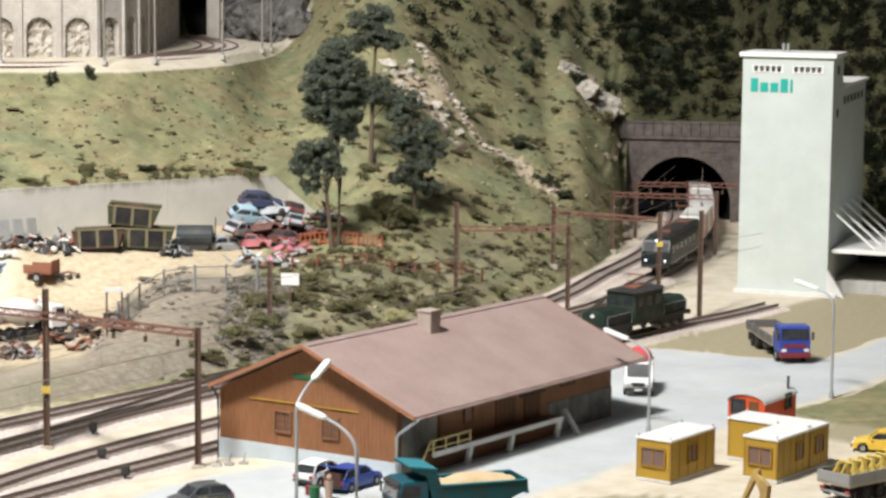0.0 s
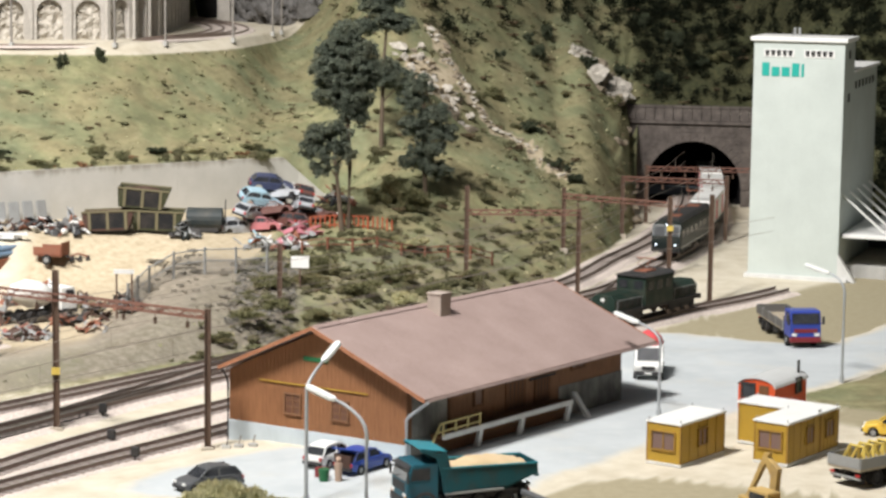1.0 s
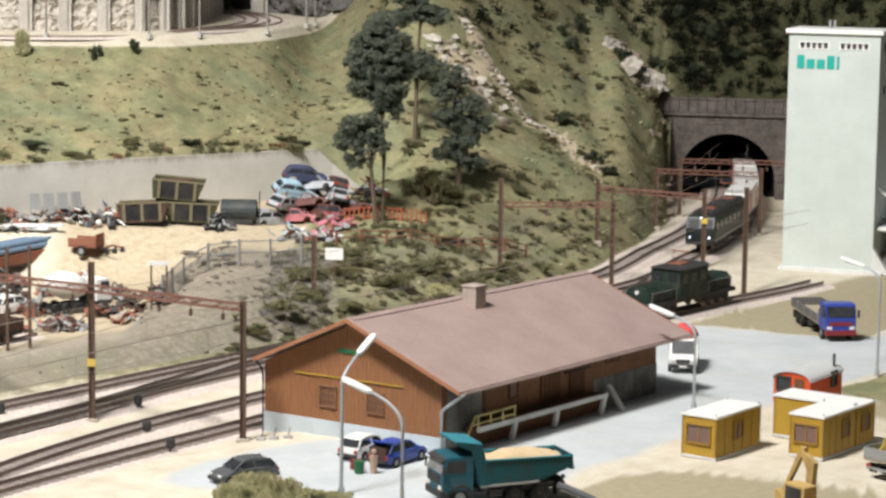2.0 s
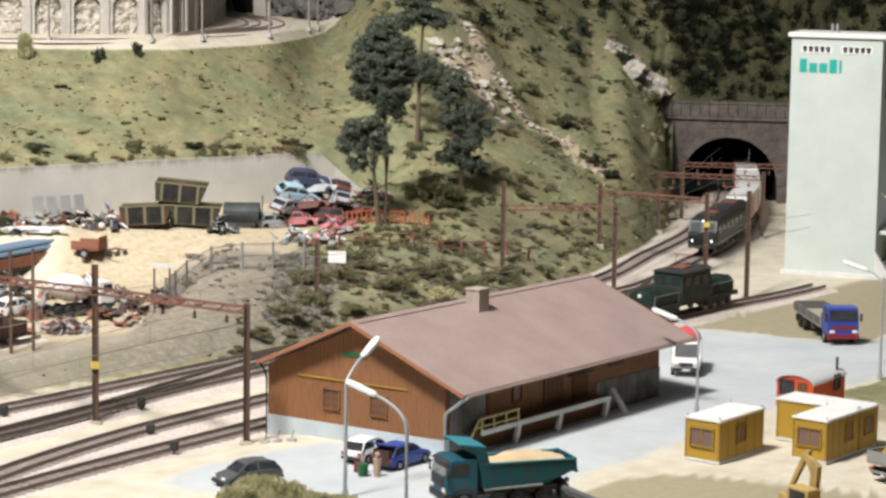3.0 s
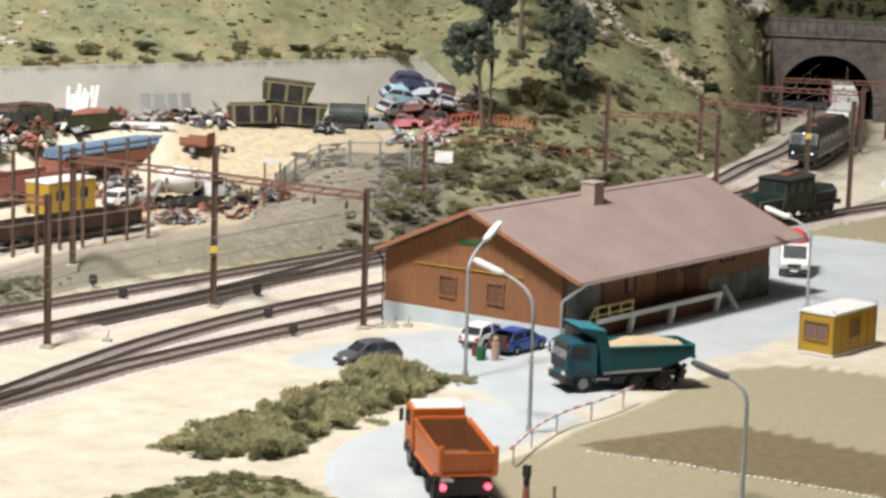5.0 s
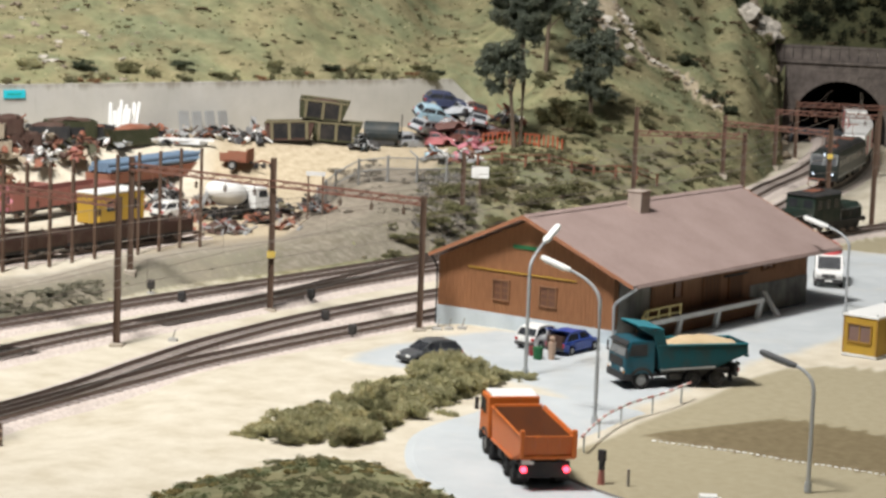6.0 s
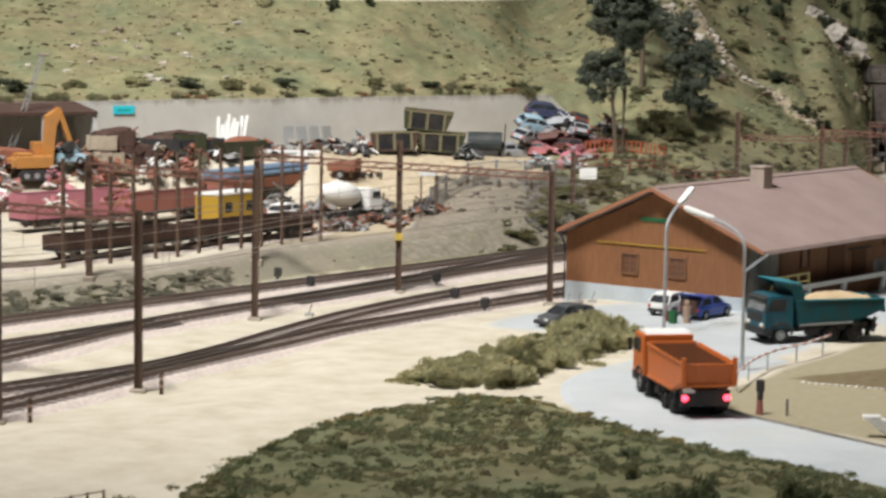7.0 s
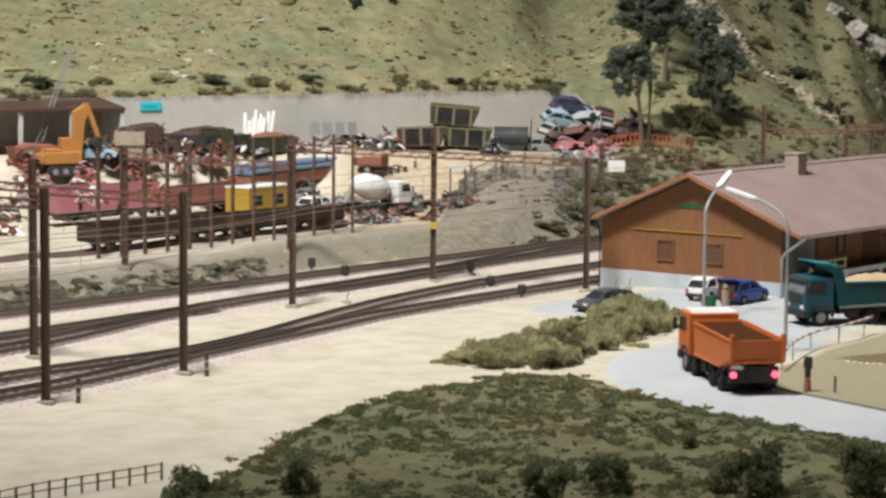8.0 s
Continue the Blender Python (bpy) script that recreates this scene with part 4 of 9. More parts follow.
# ---- silo ----
def silo():
    t = thing("grain_silo", -23.9, 83.9, 0, 17, label="tall pale greenish grain silo tower with flat roof", category="silo")
    part("tower", box(0, 0, -0.3, 8.5, 5.5, 22.2, 0.04), SILO_WALL, t)
    part("roof", box(-0.3, -0.3, 22.2, 8.8, 5.8, 22.6, 0.06), WHITE, t)
    for x in (3.3, 3.75):
        part("vent_pipe", rod((x, 2.5, 22.55), (x, 2.5, 23.4), 0.13, n=8), STEEL, t)
    part("annex", box(0.6, 5.5, -0.3, 8.4, 19.5, 19.2, 0.04), SILO_WALL, t)
    part("annex_roof", box(0.4, 5.51, 19.2, 8.7, 19.8, 19.5, 0.05), WHITE, t)
    for x0 in (0.95, 4.7):
        louvre = part("vent_strip", box(x0, -0.05, 20.75, x0 + 2.85, -0.004, 21.45, 0.01), WHITE, t)
        for k in range(5):
            part("slot", prism([(x0 + 0.1 + 0.54 * k, 21.38), (x0 + 0.55 + 0.54 * k, 21.38), (x0 + 0.47 + 0.54 * k, 20.85), (x0 + 0.18 + 0.54 * k, 20.85)], -0.07, -0.052, "y"), CHASSIS, louvre)
    for y, z in ((2.2, 20.6), (2.2, 16.6)):
        part("side_vent", box(8.504, y, z, 8.55, y + 0.9, z + 0.8, 0.01), CHASSIS, t)
    for k in range(6):
        part("side_vent", box(8.404, 6.6 + 2.0 * k, 17.6, 8.45, 7.5 + 2.0 * k, 18.3, 0.01), CHASSIS, t)
    # the firm's mark as plain blocks in its colour
    for a, b, c, d in ((0.8, 1.5, 0.0, 1.25), (1.7, 2.45, 0.0, 0.88), (2.65, 3.4, 0.0, 0.88), (3.6, 4.3, 0.0, 1.25), (4.5, 4.75, 0.0, 1.2)):
        part("sign_block", box(a, -0.05, 18.95 + c, b, -0.004, 18.95 + d, 0.015), TEAL_TEXT, t, "plain teal block of a sign")
    part("plinth", box(-0.3, -0.4, -0.3, 9.4, 6.3, 0.35, 0.04), PALE_CONCRETE, t)
    canopy = part("canopy", box(8.6, 1.0, 4.0, 20, 17.0, 4.35, 0.05), WHITE, t, "flat white loading canopy")
    for k in range(5):
        y = 1.8 + 3.6 * k
        part("stay", tube([(8.5, y, 7.9), (12.6, y, 4.4)], 0.11, 6), WHITE, canopy)
    part("dock", box(8.6, 3.0, -0.3, 19, 18, 1.2, 0.04), CONCRETE, t)
    part("dock_back", box(8.6, 16.5, 1.2, 20, 17.2, 4.0), CHASSIS, t)
    part("wedge", prism([(8.45, 0.35), (10.2, -0.1), (8.45, 2.6)], -0.2, 0.6, "y"), PALE_CONCRETE, t)
    return t


silo()


# ---- tunnel portal ----
def arch_outline(cx, r, spring, base, n=20):
    return [(cx - r, base), (cx - r, spring)] + [(cx - r * math.cos(math.pi * k / n), spring + r * math.sin(math.pi * k / n)) for k in range(1, n)] + [(cx + r, spring), (cx + r, base)]


def portal():
    x, y = uv_xy(25.6, 283.0)
    t = thing("tunnel_portal", x, y, 0, 28, label="sooty stone double-track tunnel portal with a round arch", category="tunnel")
    w, cx, r, spring = 15.4, 7.95, 5.6, 2.0
    pts = [(0, -0.5)] + arch_outline(cx, r, spring, -0.5) + [(w, -0.5), (w, 9.6), (0, 9.6)]
    bm = prism(pts, 0, 1.2, "y")
    bmesh.ops.triangulate(bm, faces=[f for f in bm.faces if len(f.verts) > 4])
    part("face", bm, PORTAL_STONE, t)
    rng = random.Random(5)
    for k in range(23):
        a, b = math.pi * k / 23, math.pi * (k + 1) / 23 - 0.012
        q = [(cx - rr * math.cos(c), spring + rr * math.sin(c)) for rr, c in ((r, a), (r + 0.95, a), (r + 0.95, b), (r, b))]
        part("voussoir", prism(q, -0.12 - 0.04 * rng.random(), -0.004, "y"), PORTAL_STONE, t)
    part("cornice", box(-0.3, -0.45, 9.6, w + 0.3, 1.4, 9.98, 0.06), PORTAL_STONE, t)
    for k in range(14):
        part("parapet_stone", box(0.02 + 1.1 * k, -0.15, 9.982, 1.08 + 1.1 * k, 1.2, 11.4 + 0.05 * rng.random(), 0.05), PORTAL_STONE, t)
        part("coping", box(-0.02 + 1.1 * k, -0.25, 11.46, 1.08 + 1.1 * k - 0.01, 1.3, 11.7, 0.04), PORTAL_STONE, t)
    me = mesh_of(box(0, -0.04, 0, 0.965, -0.004, 0.435, 0.015), PORTAL_STONE)
    for row in range(21):
        z = -0.1 + 0.46 * row
        for k in range(-1, 16):
            xx = k * 1.0 + (0.5 if row % 2 else 0)
            if xx < 0 or xx > w - 0.95:
                continue
            near = min(math.hypot(xx + q - cx, max(0.0, z + 0.2 - spring)) for q in (0, 0.46, 0.92))
            if near < r + 1.1:
                continue
            b = new("stone", me)
            b.parent = t
            b.matrix_local = place(xx, -0.05 * rng.random(), z)
    lining = bmesh.new()
    inner = arch_outline(cx, r, spring, -0.5)
    rings = [[lining.verts.new((p[0] + dx, d, p[1])) for p in inner] for d, dx in ((1.2, 0), (12, -0.8), (26, -4.0))]
    for a, b in zip(rings, rings[1:]):
        for i in range(len(a) - 1):
            lining.faces.new((a[i], a[i + 1], b[i + 1], b[i]))
    lining.faces.new(rings[-1])
    part("tunnel_lining", lining, TUNNEL_SHADE, t)
    part("tunnel_floor", box(cx - r + 0.02, 1.25, -0.45, cx + r - 0.02, 12, -0.1), TUNNEL_SHADE, t)
    return t


portal()

# ---- yard wall: bays with joints, and a sloping end ----
wall_set = thing("retaining_wall", 0, 0, 0, label="streaked grey concrete retaining wall in bays", category="wall", kind="structure")
us = [-110 + 5.5 * i for i in range(18)] + [-12.2]
for a, b in zip(us, us[1:]):
    pts = [Vector((*uv_xy(u, lerp_table(WALL, u)), 0)) for u in [a + (b - a) * k / 4 for k in range(5)]]
    d = (pts[-1] - pts[0]).normalized() * 0.004
    pts[0], pts[-1] = pts[0] + d, pts[-1] - d
    bm = ribbon(pts, [(0.35, 4.2), (0.35, 9.7), (-0.7, 9.7), (-0.7, 4.2)], z=0)
    part("wall_bay", bm, YARD_WALL, wall_set)
pts = [Vector((*uv_xy(u, lerp_table(WALL, u)), 0)) for u in (-12.2, -10.8, -8.5, -7.2, -5.5)]
bm = bmesh.new()
last = None
for p, top in zip(pts, (9.7, 8.3, 6.2, 5.3, 4.6)):
    d = pts[-1] - pts[0]
    s = Vector((d.y, -d.x, 0)).normalized()
    ring = [bm.verts.new((p.x + s.x * o, p.y + s.y * o, h)) for o, h in ((0.35, 4.0), (0.35, top), (-0.7, top), (-0.7, 4.0))]
    if last:
        for i in range(3):
            bm.faces.new((last[i], last[i + 1], ring[i + 1], ring[i]))
    last = ring
bm.faces.new(last)
part("wall_end", bm, YARD_WALL, wall_set)
x, y = uv_xy(-51.0, 209.0)
s = thing("wall_sign", x, y, 8.5, 71, label="small cyan rectangular sign on the concrete wall", category="sign")
part("board", box(-1.05, -0.12, 0, 1.05, 0.02, 0.75, 0.02), CYAN, s)
part("text_bar", box(-0.7, -0.14, 0.3, 0.6, -0.122, 0.45), TEAL_TEXT, s)


# ---- arcade above the ledge ----
def arcade():
    t = thing("arcade_wall", 0, 0, 0, label="pale stone arcade wall with round arches over rock", category="wall", kind="structure")
    bays = []
    line = curve_points([uv_xy(u, lerp_table(LEDGE, u) + 8.0) for u in (-80, -60, -45, -36, -32.5)] + [uv_xy(*q) for q in ((-29.6, 258.5), (-28.0, 264), (-27.3, 273), (-27.3, 288), (-27.6, 304))], 4.05)
    for a, b in zip(line, line[1:]):
        bays.append((a, b))
    for k, (a, b) in enumerate(bays):
        d = b - a
        ang = math.degrees(math.atan2(d.y, d.x))
        w = d.length
        bay = thing("bay", a.x, a.y, 19.4, ang)
        bay.parent = t
        outline = [(0, 0)] + arch_outline(w / 2, w * 0.335, 3.5, 0.0, 12) + [(w, 0), (w, 11), (0, 11)]
        bm = prism(outline, 0, 1.0, "y")
        bmesh.ops.triangulate(bm, faces=[f for f in bm.faces if len(f.verts) > 4])
        f = part("arch_wall", bm, ARCADE_STONE, t)
        f.matrix_local = bay.matrix_world
        ring = bmesh.new()
        for j in range(11):
            p, q = math.pi * j / 11, math.pi * (j + 1) / 11 - 0.03
            prism([(w / 2 - rr * math.cos(c), 3.4 + rr * math.sin(c)) for rr, c in ((w * 0.335, p), (w * 0.335 + 0.35, p), (w * 0.335 + 0.35, q), (w * 0.335, q))], -0.08, -0.004, "y", bm=ring)
        g = part("arch_ring", ring, ARCADE_STONE, t)
        g.matrix_local = bay.matrix_world
        g = part("pier", box(-0.26, -0.3, 0, 0.26, -0.005, 10.5, 0.04), ARCADE_STONE, t)
        g.matrix_local = bay.matrix_world
        rock = bmesh.new()
        grid = [[None] * 15 for _ in range(27)]
        for r in range(27):
            for c in range(15):
                px, pz = w * (0.14 + 0.72 * c / 14), -0.2 + 5.6 * r / 26
                q = Vector((px * 0.9 + 5.3 * k, 0, pz * 0.9))
                ridge = abs(noise.noise(q)) + 0.5 * abs(noise.noise(q * 2.3)) + 0.3 * noise.noise(q * 5)
                edge = abs(c - 7) / 7
                grid[r][c] = rock.verts.new((px, 0.45 + 0.75 * ridge + 0.4 * edge ** 3 - 0.05 * (6 - pz), pz))
        for r in range(26):
            for c in range(14):
                rock.faces.new((grid[r][c], grid[r][c + 1], grid[r + 1][c + 1], grid[r + 1][c]))
        g = part("rock_infill", rock, ROCK, t)
        g.matrix_local = bay.matrix_world
        bpy.data.objects.remove(bay)
    return t


arcade()


# ---- catenary ----
def mast(x, y, h, label="brown steel catenary mast on a concrete foot", marker=None):
    z = ground_at(x, y)
    m = thing("catenary_mast", x, y, z, 38, label=label, category="mast", group="catenary masts")
    web = [(-0.2, -0.2), (-0.14, -0.2), (-0.14, -0.03), (0.14, -0.03), (0.14, -0.2), (0.2, -0.2), (0.2, 0.2), (0.14, 0.2), (0.14, 0.03), (-0.14, 0.03), (-0.14, 0.2), (-0.2, 0.2)]
    part("post", prism(web, 0.1, h - z, "z"), MAST, m)
    part("foot", box(-0.42, -0.42, -0.3, 0.42, 0.42, 0.2, 0.05), MAST_FOOT, m)
    if marker:
        part("marker", box(-0.28, -0.3, marker, 0.28, -0.21, marker + 0.5, 0.02), YELLOW, m, "yellow marker plate")
    return m


def beam(a, b, z, label="rusty lattice beam across the tracks"):
    """A lattice beam from one mast to the next, with hanging insulators."""
    d = Vector((b[0] - a[0], b[1] - a[1], 0))
    n = d.length
    t = thing("catenary_beam", a[0], a[1], z, math.degrees(math.atan2(d.y, d.x)), label=label, category="beam", group="catenary beams")
    bm = bmesh.new()
    for y in (-0.2, 0.2):
        box(0, y - 0.045, 0.16, n, y + 0.045, 0.24, bm=bm)
        box(0, y - 0.045, -0.24, n, y + 0.045, -0.16, bm=bm)
    k = 0
    while k * 0.8 < n - 0.8:
        for y in (-0.2, 0.2):
            rod((k * 0.8, y, -0.2 if k % 2 else 0.2), (k * 0.8 + 0.8, y, 0.2 if k % 2 else -0.2), 0.03, n=4, bm=bm)
        k += 1
    part("lattice", bm, BEAM_BROWN, t)
    s = 1.6
    while s < n - 0.8:
        bm = rod((s, 0, -0.2), (s, 0, -0.55), 0.03, n=5)
        for j in range(3):
            rod((s, 0, -0.55 - 0.14 * j), (s, 0, -0.65 - 0.14 * j), 0.13, 0.13, 6, bm)
        part("insulator", bm, MAST, t)
        s += 2.6
    return t


mast(-13.7, -3.7, 8.75)
mast(-26.2, -4.5, 10.1, "tall brown steel catenary mast with a yellow plate", 3.7)
mast(-38.9, -5.4, 9.0)
beam((-13.7, -3.7), (-26.2, -4.5), 8.35)
beam((-26.2, -4.5), (-38.9, -5.4), 8.3)
mast(-24.0, -21.2, 8.95)
mast(-38.2, -22.3, 9.2)
beam((-24.0, -21.2), (-38.2, -22.3), 8.5)
mast(-9.8, -44.9, 9.1)
mast(-19.8, -46.4, 10.4)
mast(-37.8, -48.0, 9.4)
beam((-9.8, -44.9), (-19.8, -46.4), 8.7)
beam((-19.8, -46.4), (-37.8, -48.0), 8.8)
mast(-8.3, -55.7, 10.0)
beam((-8.3, -55.7), (-20.5, -57.5), 9.2)
mast(-20.5, -57.5, 9.6)
mast(-39.8, 60.5, 9.3)
mast(-32.0, 67.0, 7.3)
beam((-39.8, 60.5), (-32.0, 67.0), 6.9)
mast(-41.9, 79.6, 7.4)
mast(-20.1, 70.2, 9.2)
mast(-30.3, 80.2, 7.4, "brown steel catenary mast with a yellow plate", 4.2)
beam((-41.9, 79.6), (-30.3, 80.2), 6.6)
mast(-38.9, 33.3, 6.9)
mast(-51.7, 111.0, 6.6)
mast(-41.8, 117.2, 6.6)
beam((-51.7, 111.0), (-41.8, 117.2), 6.2)
mast(-47.6, 99.5, 6.6)
mast(-37.6, 103.8, 7.0)
beam((-47.6, 99.5), (-37.6, 103.8), 6.3)


def wires(name, knots, h, label):
    pts = curve_points(knots, 2.0)
    t = thing(name, 0, 0, 0, label=label, category="overhead wire", group="overhead wires")
    part("contact_wire", tube([(p.x, p.y, rail_z(p) + h) for p in pts], 0.02, 4), WIRE, t)
    part("carrier_wire", tube([(p.x, p.y, rail_z(p) + h + 1.15 + 0.15 * math.cos(k * math.pi / 12) ** 2) for k, p in enumerate(pts)], 0.02, 4), WIRE, t)
    for k, p in enumerate(pts):
        if k % 6 == 0:
            part("dropper", rod((p.x, p.y, rail_z(p) + h), (p.x, p.y, rail_z(p) + h + 1.15 + 0.15 * math.cos(k * math.pi / 12) ** 2), 0.016, n=4), WIRE, t)


for key in ("main", "second", "third", "fourth"):
    wires("overhead_wire", LINES[key][: -1 if key in ("main", "second") else None], 5.9, "thin weathered overhead line with droppers")


# ---- street lamps ----
def street_lamp(x, y, tip, h, head=LAMP_WHITE, label="grey swan-neck street lamp with a long white head", bend=2.0, slope=24):
    """A post that bends over into an arm rising outwards to its head; h: the tip's height, bend: how far below it the post turns."""
    t = thing("street_lamp", x, y, 0.05, 0, label=label, category="street lamp", group="street lamps of the yard")
    tx, ty = tip[0] - x, tip[1] - y
    n = math.hypot(tx, ty)
    ux, uy = tx / n, ty / n
    rise = math.tan(radians(slope))
    a0, low = n - 1.9, h - bend
    z1 = h - 1.9 * rise
    pts = [(0, 0, 0), (0, 0, low * 0.5), (0, 0, low)]
    for k in range(1, 10):
        f = k / 9
        # a smooth bend from the upright into the rising arm
        ctrl = max(low + 0.2, z1 - a0 * rise)
        q = 2 * f * (1 - f)
        pts.append((ux * a0 * f * f, uy * a0 * f * f, low * (1 - f) ** 2 + ctrl * q + z1 * f * f))
    part("post", tube(pts, 0.11, 8, r_end=0.08), LAMP_GREY, t)
    part("collar", rod((0, 0, 0), (0, 0, 0.5), 0.2, 0.17, 8), LAMP_GREY, t)
    m = Matrix.Translation((ux * (n - 1.0), uy * (n - 1.0), h - 1.0 * rise)) @ Matrix.Rotation(math.atan2(uy, ux), 4, "Z") @ Matrix.Rotation(radians(-slope), 4, "Y")
    bm = prism([(-1.05, -0.1), (-0.8, -0.2), (0.7, -0.22), (1.0, -0.14), (1.05, 0.0), (1.0, 0.14), (0.7, 0.22), (-0.8, 0.2), (-1.05, 0.1)], -0.12, 0.12, "z", 0.06)
    hd = part("lamp_head", moved(bm, m), head, t, "long flat lamp head")
    part("diffuser", moved(box(-0.75, -0.15, -0.17, 0.75, 0.15, -0.122), m), LAMP_WHITE, hd)
    return t


street_lamp(0.6, -11.4, (0.0, -7.7), 8.75, bend=2.3)
street_lamp(11.15, -19.4, (7.0, -19.2), 8.75, slope=13, bend=2.1)
street_lamp(3.5, 22.4, (-0.3, 22.6), 6.65, bend=1.7, slope=13)
street_lamp(26.9, -23.8, (23.9, -24.0), 6.6, DARK_STEEL, "grey swan-neck street lamp with a dark head", 1.7, 13)
street_lamp(7.5, 41.4, (4.2, 41.5), 8.35, bend=1.9, slope=13)


# ---- road vehicles; forward is +x ----
def wheel(parent, x, y, r, w, rim=STEEL, twin=False):
    ww = w * (1.9 if twin else 1)
    y0 = y - math.copysign(ww / 2, y)
    bm = bmesh.new()
    pro = [(r * 0.62, -ww / 2), (r * 0.93, -ww / 2), (r, -ww * 0.36), (r, ww * 0.36), (r * 0.93, ww / 2), (r * 0.62, ww / 2)]
    n = 16
    rings = [[bm.verts.new((x + q * math.cos(2 * math.pi * i / n), y0 + d, r + q * math.sin(2 * math.pi * i / n))) for i in range(n)] for q, d in pro]
    for a, b in zip(rings, rings[1:] + rings[:1]):
        for i in range(n):
            bm.faces.new((a[i], a[(i + 1) % n], b[(i + 1) % n], b[i]))
    t = part("wheel", bm, BLACK, parent)
    s = math.copysign(1, y)
    bm = rod((x, y0 - s * ww * 0.3, r), (x, y0 + s * ww * 0.36, r), r * 0.63, r * 0.60, 12)
    rod((x, y0 + s * ww * 0.34, r), (x, y0 + s * ww * 0.5, r), r * 0.26, r * 0.2, 8, bm)
    part("rim", bm, rim, t)
    return t


def car(x, y, rz, body, label, length=3.9, z=0.1, rx=0.0, ry=0.0, group="", wheels=True, hatch=True, boot_open=False):
    t = thing("car", x, y, z, rz, label=label, category="car", group=group, rx=rx, ry=ry)
    k = length / 3.9
    w = 0.82

    def drawn_in(bm):
        # the plan narrows to both ends, and the sides lean in above the waist
        for v in bm.verts:
            e = abs(v.co.x) / (1.95 * k)
            v.co.y *= 1.0 - 0.13 * smooth(0.62, 1.05, e) - 0.06 * smooth(0.62, 0.95, v.co.z)
        return bm

    low = [(-1.95, 0.34), (-1.99, 0.62), (-1.93, 0.84), (-1.3, 0.92), (-0.4, 0.95), (0.78, 0.93), (1.4, 0.84), (1.78, 0.74), (1.96, 0.58), (1.95, 0.34), (1.6, 0.24)]
    arch = lambda c: [(c + 0.37 * math.cos(a), 0.26 + 0.37 * math.sin(a)) for a in [math.pi * q / 6 for q in range(7)]]
    low += arch(1.25) + arch(-1.2) + [(-1.7, 0.25)]
    bm = drawn_in(prism([(a * k, b) for a, b in low], -w, w, "y", 0.0))
    bmesh.ops.bevel(bm, geom=[e for e in bm.edges if abs(e.verts[0].co.y + e.verts[1].co.y) > 1.0 and min(v.co.z for v in e.verts) > 0.33], offset=0.1, segments=3, affect="EDGES", profile=0.5)
    part("body", bm, body, t)
    back = -1.78 if hatch else -1.3
    cabin = [(back, 0.9), (back + 0.38, 1.3), (back + 0.6, 1.38), (-0.1, 1.42), (0.28, 1.37), (0.98, 0.9)]
    bm = prism([(a * k, b) for a, b in cabin], -w + 0.09, w - 0.09, "y", 0.03)
    for v in bm.verts:
        v.co.y *= 1.0 - 0.2 * max(0.0, (v.co.z - 0.9) / 0.5)
    part("glasshouse", bm, GLASS, t)
    roof = [(back + 0.36, 1.3), (back + 0.52, 1.4), (-0.5, 1.47), (0.0, 1.46), (0.28, 1.40), (0.4, 1.3)]
    bm = prism([(a * k, b) for a, b in roof], -w + 0.2, w - 0.2, "y", 0.03)
    part("roof", bm, body, t)
    for s in (-1, 1):
        for a0, a1 in (((back - 0.02) * k, (back + 0.42) * k), (1.0 * k, 0.32 * k), (-0.35 * k, -0.33 * k)):
            part("pillar", tube([(a0, s * (w - 0.09), 0.9), (a1, s * (w - 0.2), 1.38)], 0.05, 5), body, t)
        part("mirror", box(0.62 * k, s * (w + 0.02) - 0.08, 0.92, 0.78 * k, s * (w + 0.02) + 0.08, 1.05, 0.03), body, t)
    part("bumper", drawn_in(box(1.86 * k, -0.8, 0.3, 2.03 * k, 0.8, 0.5, 0.05)), CHASSIS, t)
    part("bumper", drawn_in(box(-2.06 * k, -0.8, 0.3, -1.9 * k, 0.8, 0.5, 0.05)), CHASSIS, t)
    for s in (-1, 1):
        part("headlight", box(1.84 * k, s * 0.54 - 0.16, 0.56, 1.96 * k, s * 0.54 + 0.16, 0.7, 0.03), WHITE, t)
        part("tail_light", box(-2.0 * k, s * 0.6 - 0.1, 0.56, -1.9 * k, s * 0.6 + 0.1, 0.78, 0.02), RED, t)
        if wheels:
            for a in (-1.2, 1.25):
                wheel(t, a * k, s * 0.84, 0.3, 0.2)
    if boot_open:
        part("boot", box(-2.012 * k, -0.6, 0.5, -1.7 * k, 0.6, 1.3, 0.02), BROWN_STEEL, t, "open boot with a dark red inside")
        part("tailgate", moved(box(-0.95, -0.66, -0.04, 0.0, 0.66, 0.04, 0.03), Matrix.Translation(((back + 0.5) * k, 0, 1.45)) @ Matrix.Rotation(radians(14), 4, "Y")), body, t, "raised tailgate")
    return t


car(-6.0, -12.3, -109, DARK_GREY, "dark grey hatchback parked on the sand", 3.9, z=0.0)
car(-4.4, -3.0, 93, WHITE, "white hatchback parked at the shed", 3.7)
car(-1.95, -2.9, 92, BLUE, "blue hatchback with its tailgate open at the shed", 4.1, boot_open=True)
car(18.6, 27.0, 200, CAR_YELLOW, "yellow car parked behind the cabins", 4.0, z=0.0)


